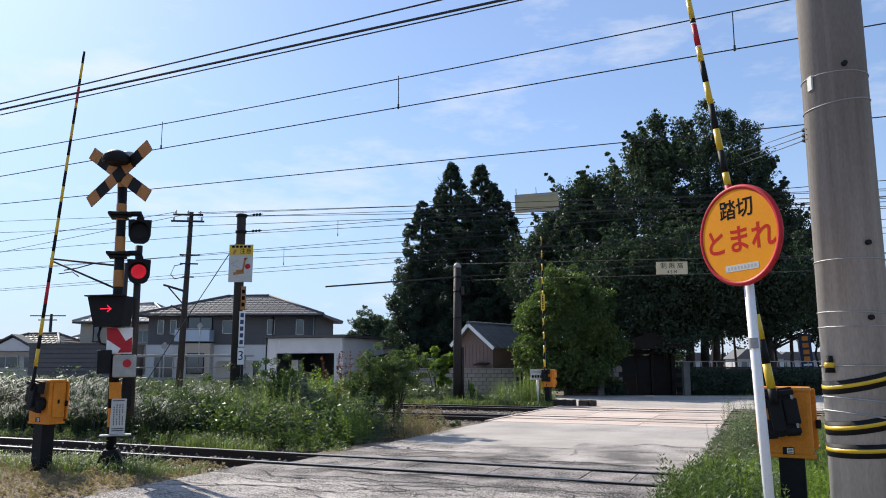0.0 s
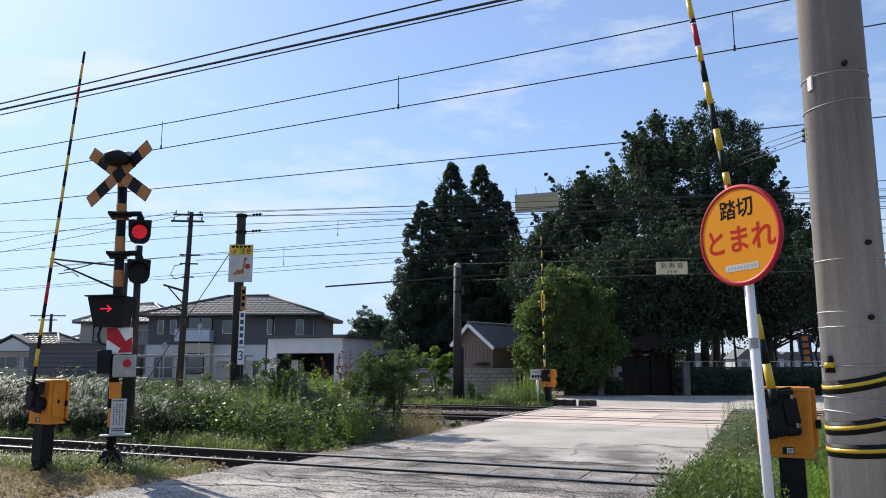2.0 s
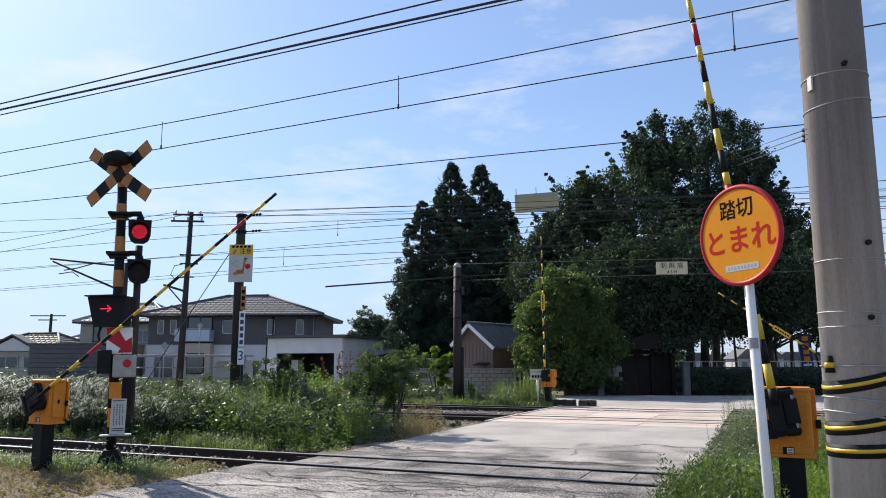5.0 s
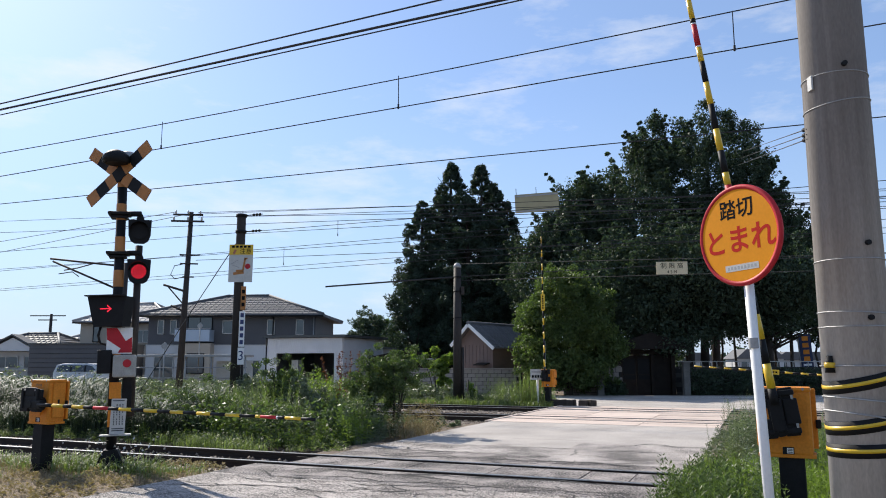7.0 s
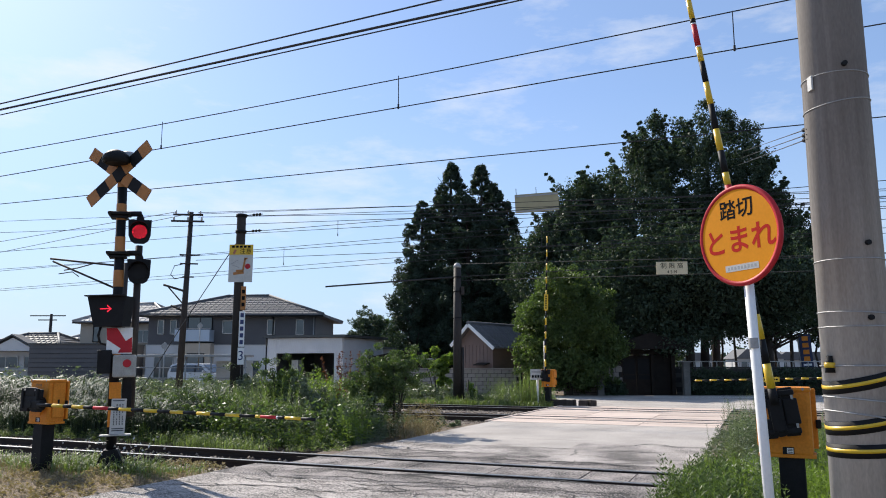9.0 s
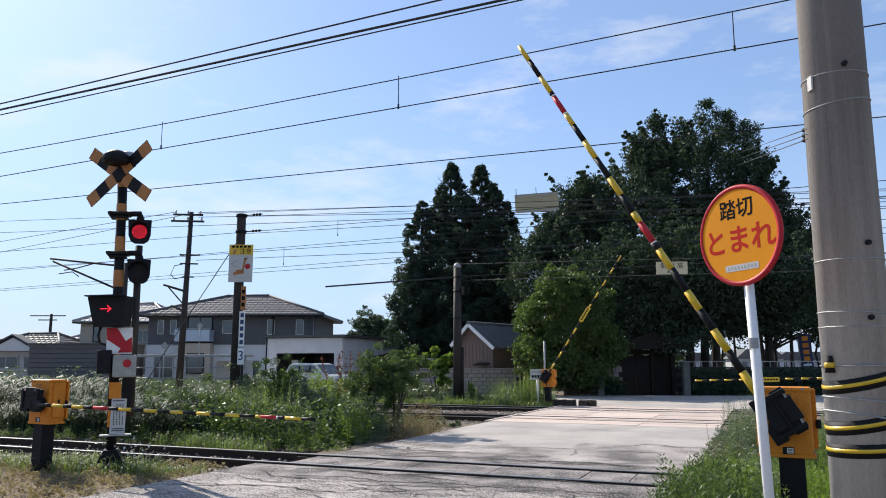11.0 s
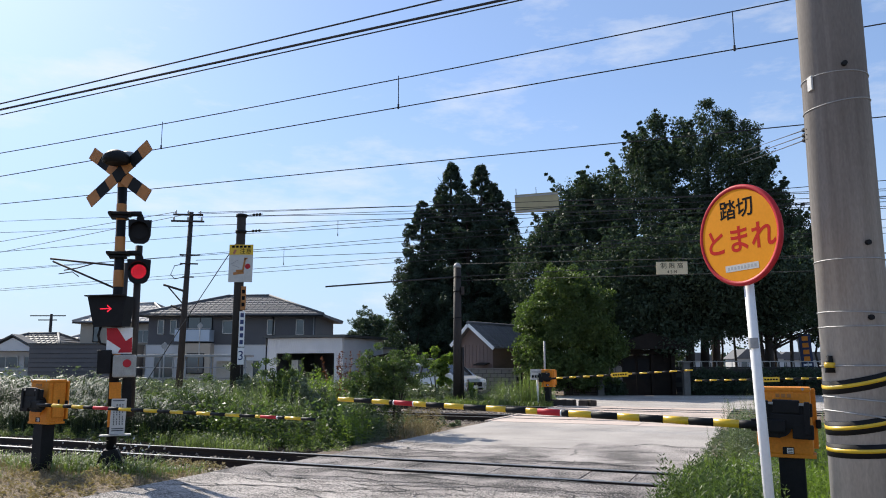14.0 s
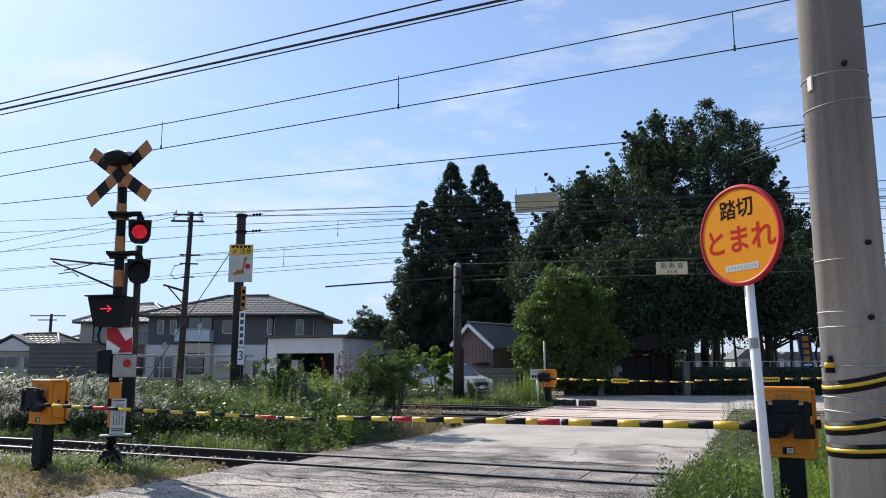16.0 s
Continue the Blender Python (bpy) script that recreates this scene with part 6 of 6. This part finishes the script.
def arching(seed, s0, s1, n0, n1, clumps, each, h0, h1, width, reach=0.75, edge=None, spread=0.10):
    """Tussocks of long blades that rise and bend over at their tips."""
    r = np.random.default_rng(seed)
    cs, cn = r.uniform(s0, s1, clumps), r.uniform(n0, n1, clumps)
    hh = np.repeat(r.uniform(h0, h1, clumps), each)
    s, n = np.repeat(cs, each) + r.normal(0, spread, clumps * each), np.repeat(cn, each) + r.normal(0, spread, clumps * each)
    h = hh * r.uniform(0.55, 1.08, len(s)) * (edge(s, n) if edge else 1.0)
    root = sn(s, n, np.full(len(s), -0.08))
    a = r.uniform(0, 6.28, len(s))
    out, side = np.stack([np.cos(a), np.sin(a), 0 * a], 1), np.stack([-np.sin(a), np.cos(a), 0 * a], 1)
    go = (h * reach * r.uniform(0.35, 1.2, len(s)))[:, None]
    rings = []
    for t, w in ((0, 0.6), (0.35, 1.0), (0.6, 0.95), (0.8, 0.7), (0.92, 0.45), (1.0, 0.06)):
        c = root + out * go * t ** 2.2 + np.array([[0, 0, 1.0]]) * (h * (1.72 * t - 0.95 * t ** 2.6))[:, None]
        rings += [c - side * width * w / 2, c + side * width * w / 2]
    v = np.stack(rings, 1).reshape(-1, 3)
    i = np.arange(len(s), dtype=np.int32)[:, None] * 12
    f = np.concatenate([i + np.array([[2 * k, 2 * k + 1, 2 * k + 3, 2 * k + 2]]) for k in range(5)])
    return v, f


def stuff(name, label, chunks, material, category="plants"):
    v, f = join(chunks)
    ob = new(name, fast_mesh(name, v, f, material))
    return tagged(ob, label, category, kind="stuff")


def hollow(s, n):
    """A trodden dip that runs slantwise through the thicket."""
    d = s + n
    return np.where((d > -0.1) & (d < 1.7), 0.58, np.where((d >= 1.7) & (d < 5.0), 0.88, 1.0))


def rise(s, n):
    """Low at the trackside, full height further in; patchy."""
    k = np.clip((n - 12.3) / 2.3, 0.16, 1.0) * np.clip((-7.2 - s) / 0.9, 0.35, 1.0)
    k = k * hollow(s, n) * np.where((s > -9.9) & (n > 15.9), 0.22, 1.0)
    return k * (0.78 + 0.40 * np.sin(s * 1.7 + 1) * np.sin(n * 1.3) + 0.16 * np.sin(s * 3.9 + n * 2.3))


# the weedy strip between the near track and the double track
stuff("weeds", "dense green weeds between the tracks", [
    plants(401, -20.5, -7.6, 13.2, 19.8, 760, 0.6, 1.45, 74, 0.062, 0.024, 0.15, rise),
    plants(402, -20, -7.5, 12.7, 15.5, 330, 0.4, 1.15, 70, 0.052, 0.020, 0.14, rise),
    stems(420, -14.5, -7.7, 12.9, 16.5, 200, 7, 0.7, 1.4, 40, 0.12, 0.20, rise),
    stems(421, -12.6, -9.0, 14.0, 17.5, 60, 8, 0.9, 1.35, 44, 0.11, 0.18, hollow),
    plants(403, -34, -20, 13.0, 19.8, 500, 0.9, 1.6, 50, 0.12, 0.05, 0.22, rise)], LEAF_WEED)
stuff("tall_stalks", "thin upright stalks rising above the weeds", [
    grass(416, -16, -9.0, 13.6, 17.5, 300, 1.0, 0.012, 0.22, 0.15, 0.12),
    stems(417, -11.5, -9.0, 13.4, 17.0, 30, 5, 1.1, 1.55, 36, 0.10, 0.16, hollow)], GRASS)
stuff("dark_weeds", "dark leafy herbs deep in the thicket", [
    stems(419, -13.5, -7.9, 12.8, 16.0, 130, 6, 0.5, 1.5, 38, 0.11, 0.32, rise),
    plants(418, -15, -7.8, 12.9, 15.0, 190, 0.3, 1.0, 40, 0.10, 0.05, 0.2)], LEAF_SHRUB)
stuff("bright_weeds", "young yellow-green weeds among the thicket", [
    stems(404, -12.5, -8.6, 13.6, 16.5, 20, 5, 0.8, 1.6, 30, 0.14, 0.34, rise),
    stems(405, -8.1, -7.6, 13.6, 14.3, 9, 5, 0.55, 0.85, 24, 0.11, 0.22),
    stems(406, -10.9, -9.5, 15.2, 16.4, 9, 6, 1.2, 1.6, 30, 0.16, 0.36),
    stems(407, -13, -7.8, 12.8, 13.6, 34, 6, 0.2, 0.5, 20, 0.10, 0.3)], LEAF_BRIGHT)
stuff("trackside_grass", "fresh green grass along the near rail", [
    grass(410, -24, -7.3, 12.35, 13.2, 3200, 0.15, 0.008, 0.9, 0.5, 0.10),
    plants(409, -20, -7.3, 12.4, 13.3, 220, 0.08, 0.28, 30, 0.05, 0.018, 0.10),
    arching(411, -11.4, -9.2, 12.0, 12.9, 70, 14, 0.18, 0.36, 0.009, 0.9),
    arching(412, -9.6, -8.5, 11.75, 12.2, 14, 14, 0.16, 0.30, 0.009, 1.0)], GRASS)
stuff("silver_grass", "tall arching silver grass beside the tracks", [
    arching(413, -22, -12.2, 13.1, 16.8, 300, 40, 1.0, 1.5, 0.020, 0.8, lambda s, n: np.clip((n - 12.2) / 2.0, 0.6, 1.0) * hollow(s, n)),
    arching(422, -17, -11.9, 12.9, 14.2, 110, 34, 0.6, 1.05, 0.017, 0.9),
    arching(414, -13.0, -10.6, 12.9, 15.0, 46, 34, 0.8, 1.25, 0.016, 0.8, hollow)], SILVERGRASS)
stuff("seed_stalks", "red-brown seed heads above the weeds", [
    plants(415, -9.9, -9.2, 15.7, 16.4, 9, 1.7, 2.0, 110, 0.06, 0.03, 0.035)], LEAF_RED)


def shrub(s, n, h, rad, count, leaf, material, label, seed, base=0.25):
    x, y, _ = on(s, n)
    r = np.random.default_rng(seed)
    t = thing("shrub", pose(x, y, G0), label, "shrub", "shrubs")
    bm = B()
    for k in range(7):
        a = r.uniform(0, 6.28)
        q = Vector((math.cos(a) * rad * 0.6, math.sin(a) * rad * 0.6, h * r.uniform(0.6, 0.95)))
        tube(bm, [(0, 0, -0.05), q * 0.5 + Vector((0, 0, h * 0.08)), q], [0.025, 0.016, 0.006], 6)
    part("stems", bm, BARK, t)
    cl = broad_clumps(seed, count, 0, 0, h * (0.5 + base * 0.3), rad, rad, h * (0.42 - base * 0.2), 0.15, 0.25, 0.45)
    v, f = crown_arrays(seed + 1, cl, 95, leaf * 0.8, 0.42, 0.2)
    ob = new("foliage", fast_mesh("foliage", v, f, material))
    ob.parent = t
    tagged(ob, kind="stuff")
    return t


shrub(-7.9, 15.9, 2.05, 0.66, 120, 0.085, LEAF_SHRUB, "tall dark leafy shrub with bare stems at the road's edge", 430, 0.8)
shrub(-8.35, 15.5, 1.75, 0.46, 60, 0.085, LEAF_SHRUB, "dark leafy shrub at the road's edge", 433, 0.7)
shrub(-10.6, 15.3, 1.75, 0.50, 60, 0.085, LEAF_SHRUB, "leafy shrub among the weeds", 436, 0.4)
shrub(-9.5, 14.6, 1.35, 0.55, 60, 0.08, LEAF_WEED, "leafy shrub among the weeds", 439)
shrub(-12.2, 16.4, 1.6, 0.7, 80, 0.08, LEAF_WEED, "leafy shrub among the weeds", 442)
shrub(-11.8, 14.2, 1.2, 0.7, 80, 0.08, LEAF_SHRUB, "leafy shrub among the weeds", 445)
shrub(-10.0, 13.9, 0.95, 0.6, 60, 0.075, LEAF_WEED, "low leafy shrub beside the track", 448)
shrub(-13.06, 30.3, 2.25, 0.8, 46, 0.26, LEAF_BRIGHT, "broad-leaved sapling before the block wall", 451, 0.7)
shrub(-11.0, 29.2, 0.9, 0.3, 16, 0.14, LEAF_BRIGHT, "small sapling before the block wall", 454)
# dry brush heaped at the road's edge
stuff("dry_brush", "dry brown brush beside the road", [
    grass(460, -7.85, -7.15, 15.2, 17.0, 500, 0.5, 0.008, 0.9, 0.7), plants(461, -7.8, -7.2, 15.4, 17.2, 30, 0.4, 0.8, 50, 0.06, 0.02, 0.14)], STRAW)

# verge in the foreground, round the signal and the machine
stuff("verge_grass", "short tufted green grass round the signal", [
    arching(465, -13, -7.7, 8.6, 9.35, 130, 14, 0.14, 0.26, 0.008, 0.9),
    grass(466, -13, -8.1, 7.6, 9.0, 700, 0.15, 0.007, 0.9, 0.5, 0.08),
    arching(467, -10.6, -8.5, 8.4, 9.3, 60, 18, 0.2, 0.38, 0.009, 0.9),
    grass(468, -20, -12, 8.6, 9.4, 900, 0.16, 0.010, 0.7, 0.5, 0.16)], GRASS)
stuff("dry_grass", "dry straw-coloured grass on bare soil", [
    grass(470, -14, -7.6, 6.0, 8.9, 18000, 0.08, 0.006, 2.2, 0.6, 0.2), grass(471, -12, -7.6, 8.0, 9.3, 3300, 0.13, 0.006, 1.2, 0.6)], STRAW)
r = np.random.default_rng(77)
heads = sn(r.uniform(-10.2, -8.5, 70), r.uniform(8.5, 9.6, 70), r.uniform(0.15, 0.45, 70))
stuff("dry_litter", "dry brown litter and clods on the soil", [plants(472, -14, -7.6, 5.5, 9.0, 460, 0.05, 0.16, 26, 0.06, 0.022, 0.16), plants(473, -9, -7.9, 9.0, 10.2, 60, 0.05, 0.12, 26, 0.05, 0.02, 0.12)], STRAW)
stuff("seed_heads", "pale fluffy seed heads in the grass", [leaves(r, heads, 0.05, 0.03, 0.4)], OFFWHITE)

# right-hand verge, by the concrete pole
low = lambda s, n: np.clip((s + 1.25) / 0.5, 0.4, 1.0)
stuff("verge_grass", "bright green grass beside the barrier machine", [
    grass(480, -0.6, 5.5, 4.5, 12, 22000, 0.32, 0.010, 0.7, 0.5, 0, low),
    grass(481, -0.7, 7.5, 12, 21, 20000, 0.40, 0.014, 0.6, 0.5),
    grass(491, -0.6, 5.5, 8.8, 13.5, 15000, 0.34, 0.011, 0.7, 0.5, 0, low),
    grass(482, 1.0, 5.0, 8.5, 13, 4200, 0.95, 0.014, 0.4, 0.4, 0.12),
    grass(483, 5, 22, 6, 24, 16000, 0.7, 0.02, 0.6, 0.5)], GRASS)
stuff("verge_weeds", "leafy bright weeds at the road's edge", [
    stems(493, -0.45, 0.6, 8.6, 12.0, 90, 6, 0.2, 0.5, 24, 0.09, 0.24),
    stems(487, 0.4, 4.5, 8.2, 12, 60, 6, 0.3, 0.7, 26, 0.10, 0.22),
    stems(496, -0.9, 0.2, 8.3, 12.2, 90, 6, 0.2, 0.45, 30, 0.08, 0.24),
    stems(497, -0.6, -0.25, 6.6, 8.0, 16, 5, 0.4, 0.7, 34, 0.08, 0.24),
    stems(486, -0.3, 0.3, 5.2, 6.2, 12, 6, 0.2, 0.35, 26, 0.07, 0.25)], LEAF_BRIGHT)
stuff("verge_weeds", "dark green leafy weeds at the road's edge", [
    stems(485, -0.78, -0.22, 6.5, 8.4, 80, 6, 0.4, 0.78, 40, 0.10, 0.26),
    stems(494, -0.8, -0.2, 5.4, 7.0, 44, 6, 0.25, 0.48, 36, 0.08, 0.26),
    plants(490, -0.75, -0.2, 6.9, 8.3, 50, 0.3, 0.65, 90, 0.05, 0.016, 0.12)], LEAF_SHRUB)
stuff("verge_weeds", "tall feathery weeds at the road's edge", [
    stems(488, -0.45, 0.5, 12.2, 14.8, 46, 6, 0.75, 1.25, 60, 0.07, 0.14),
    plants(495, -0.45, 0.5, 12.2, 14.8, 110, 0.5, 0.9, 90, 0.045, 0.012, 0.11),
    plants(489, -0.4, 0.4, 9.0, 11.6, 24, 0.4, 0.7, 90, 0.05, 0.014, 0.12),
    plants(492, -1.05, -0.3, 8.4, 19, 260, 0.1, 0.28, 60, 0.05, 0.016, 0.12)], LEAF_WEED)

# beyond the double track
stuff("far_grass", "sunlit grass and tall stalks beyond the tracks", [
    grass(500, -30, -7.9, 28.4, 31.5, 11000, 0.42, 0.018, 0.5, 0.4, 0.14),
    grass(501, -9.6, -7.9, 28.3, 30.4, 260, 1.35, 0.016, 0.25, 0.2, 0.14),
    stems(508, -10.4, -8.0, 28.3, 30.6, 26, 4, 0.7, 1.4, 34, 0.11, 0.2),
    grass(502, -16, -7.4, 28.0, 28.8, 4000, 0.3, 0.02, 0.6, 0.4)], GRASS)
stuff("far_weeds", "green weeds beyond the tracks", [
    stems(509, -16, -8.2, 28.5, 31.5, 100, 6, 0.25, 0.7, 28, 0.14, 0.26),
    plants(505, -30, -13.2, 28.6, 33.0, 360, 0.4, 0.85, 45, 0.15, 0.07, 0.25), plants(506, -18, -13, 29.0, 32, 120, 0.5, 0.9, 45, 0.15, 0.06, 0.25),
    plants(507, -60, -18, 28.6, 36, 500, 0.4, 0.9, 36, 0.22, 0.1, 0.35)], LEAF_WEED)
r = np.random.default_rng(91)
hv, hf = crown_arrays(92, np.concatenate([np.stack([r.uniform(12.8, 26, 420), r.uniform(39.2, 40.3, 420), r.uniform(0.0, 1.25, 420)], 1), np.full((420, 1), 0.32)], 1), 42, 0.13, 0.5)
stuff("hedge", "dark clipped hedge along the garden wall", [(hv, hf)], LEAF_TREE, "hedge")
hv, hf = crown_arrays(93, np.concatenate([np.stack([r.uniform(8.2, 9.35, 60), r.uniform(38.9, 39.4, 60), r.uniform(0.0, 0.55, 60)], 1), np.full((60, 1), 0.22)], 1), 60, 0.10, 0.5)
stuff("low_shrubs", "dark low shrubs by the gate pillar", [(hv, hf)], LEAF_TREE, "shrub")
# far woods and fields on the horizon
r = np.random.default_rng(95)
n = 900
hv, hf = crown_arrays(96, np.concatenate([np.stack([r.uniform(-330, 330, n), r.uniform(240, 330, n), r.uniform(0.5, 4.5, n) * r.uniform(0.3, 1, n)], 1), np.full((n, 1), 4.0)], 1), 26, 2.2, 0.6)
stuff("far_woods", "distant line of low woods", [(hv, hf)], LEAF_TREE, "woods")
hv, hf = crown_arrays(97, np.concatenate([np.stack([r.uniform(7, 18.5, 500), r.uniform(57, 63, 500), r.uniform(0.2, 2.6, 500) * r.uniform(0.3, 1, 500)], 1), np.full((500, 1), 0.8)], 1), 30, 0.32, 0.6)
stuff("undergrowth", "dark undergrowth beneath the trees", [(hv, hf)], LEAF_TREE)


# ---------------------------------------------------------------- block walls, piece by piece
def block_wall(name, x0, x1, y, courses, bw, bh, label, material, thick=0.15, jitter=0.0, cap=True):
    w = thing(name, Matrix(), label, "", kind="structure")
    part("core", box(B(), (x0 + x1) / 2, y + thick / 2, G0 + courses * bh / 2, x1 - x0 - 0.02, thick - 0.03, courses * bh - 0.01), CRACK, w)
    shapes = [mesh_of("block", box(B(), 0, 0, 0, bw - 0.018, thick, bh - 0.016, bevel=0.008), material) for _ in range(3)]
    for c in range(courses):
        n = int((x1 - x0) / bw)
        for i in range(n):
            x = x0 + (i + 0.5 + 0.5 * (c % 2)) * bw
            if x > x1 - bw * 0.3:
                continue
            ob = new("block", shapes[(i + c) % 3])
            ob.parent = w
            ob.matrix_basis = pose(x, y + thick / 2 + random.uniform(-jitter, jitter), G0 + (c + 0.5) * bh, random.uniform(-1, 1) * jitter * 60, 0, 0)
    if cap:
        part("coping", box(B(), (x0 + x1) / 2, y + thick / 2, G0 + courses * bh + 0.035, x1 - x0, thick + 0.06, 0.07, bevel=0.01), material, w)
    return w


block_wall("wall_block", -4.5, 4.2, 40.6, 7, 0.40, 0.205, "grey concrete block garden wall", STONE)
block_wall("wall_stone", 6.3, 9.3, 40.0, 6, 0.36, 0.26, "rough split stone garden wall", STONE, 0.22, 0.012)
# darker than STONE: the shade under the trees is put into this colour
SHADEWALL = mat("shade_dark_concrete", (0.05, 0.048, 0.042), 0.95, vary=0.3, scale=2, fine=25, bump=0.4, objvar=0.5)
block_wall("wall_long", 12.5, 30.0, 41.2, 6, 0.60, 0.25, "concrete garden wall darkened for the trees' shade", SHADEWALL, 0.15)


# ---------------------------------------------------------------- what moves
def motions():
    swing(gate_a, 1, [(0.0, 82.8), (1.8, 82.8), (2.2, 82.2), (2.5, 79.4), (3.0, 69.8), (3.5, 59.0), (4.0, 48.4), (4.2, 44.8), (5.2, 25.5),
                                    (6.3, 5.8), (6.6, 1.8), (7.0, -0.3), (7.4, -0.3), (16.0, -0.3)])
    swing(gate_b, -1, [(0.0, 82.0), (9.4, 82.0), (9.8, 80.5), (10.5, 69.0), (11.5, 49.6), (12.0, 39.8), (12.5, 30.0), (13.0, 19.2), (13.6, 7.6),
                                     (14.0, 1.8), (14.4, -0.8), (14.8, -0.8), (16.0, -0.8)])
    swing(gate_c, 1, [(0.0, 90.4), (8.4, 90.4), (8.8, 89.6), (9.4, 82.0), (11.3, 50.8), (11.8, 43.0), (12.3, 33.8), (12.8, 24.6), (13.3, 15.4),
                                    (13.8, 6.8), (14.2, 1.2), (14.5, -0.6), (14.9, -0.6), (16.0, -0.6)])
    swing(gate_d, -1, [(0.0, 88.0), (1.4, 88.0), (1.8, 86.0), (3.5, 54.0), (4.2, 45.5), (6.3, 16.0), (6.9, 6.0), (7.5, -1.5), (8.0, -1.5), (16.0, -1.5)])
    # the lamps flash in turn: an added black disc covers the one that should be dark while the other shows
    half = 0.438
    for (off_disc, (x, y, z)), first_open in ((off_disc_up, True), (off_disc_low, False)):
        shut, clear = pose(x, y, z), pose(x, y + 0.10, z)
        edges = [0.212 + k * half for k in range(37)]
        is_open, rows = not first_open, [(0.0, clear if not first_open else shut)]
        for e in edges:
            if e > 15.99:
                break
            rows += [(e - 0.0335, clear if is_open else shut), (e, shut if is_open else clear)]
            is_open = not is_open
        rows.append((16.0, clear if is_open else shut))
        walk(off_disc, rows)

    # the silver van comes along the lane, slows and waits at the junction
    drive = ((0.0, -53.0, 53.8, 0), (4.0, -37.5, 53.7, -1), (7.0, -24.6, 53.4, -3), (8.0, -20.3, 53.0, -9), (9.0, -16.4, 52.1, -20), (10.0, -12.0, 49.8, -33),
             (11.3, -6.3, 45.6, -42), (12.0, -3.8, 43.3, -45), (12.8, -2.0, 41.55, -46), (13.3, -0.95, 40.55, -46.5), (13.8, -0.12, 39.75, -46.7), (14.3, 0.30, 39.35, -46.7),
             (14.9, 0.40, 39.25, -46.7), (16.0, 0.40, 39.25, -46.7))
    walk(car, [(t, pose(x, y, -0.012, 0, 0, a)) for t, x, y, a in drive])
    # its wheels roll by the way it goes
    way, rows = 0.0, [(0.0, 0.0)]
    for (t0, x0, y0, _), (t1, x1, y1, _) in zip(drive, drive[1:]):
        d, steps = math.hypot(x1 - x0, y1 - y0), max(1, int(math.hypot(x1 - x0, y1 - y0) / 0.40))
        for k in range(1, steps + 1):
            rows.append((t0 + (t1 - t0) * k / steps, way + d * k / steps))
        way += d
    for wh, x, y in wheels:
        walk(wh, [(t, pose(x, y, 0.31, 0, math.degrees(w / 0.31), 0)) for t, w in rows])


motions()
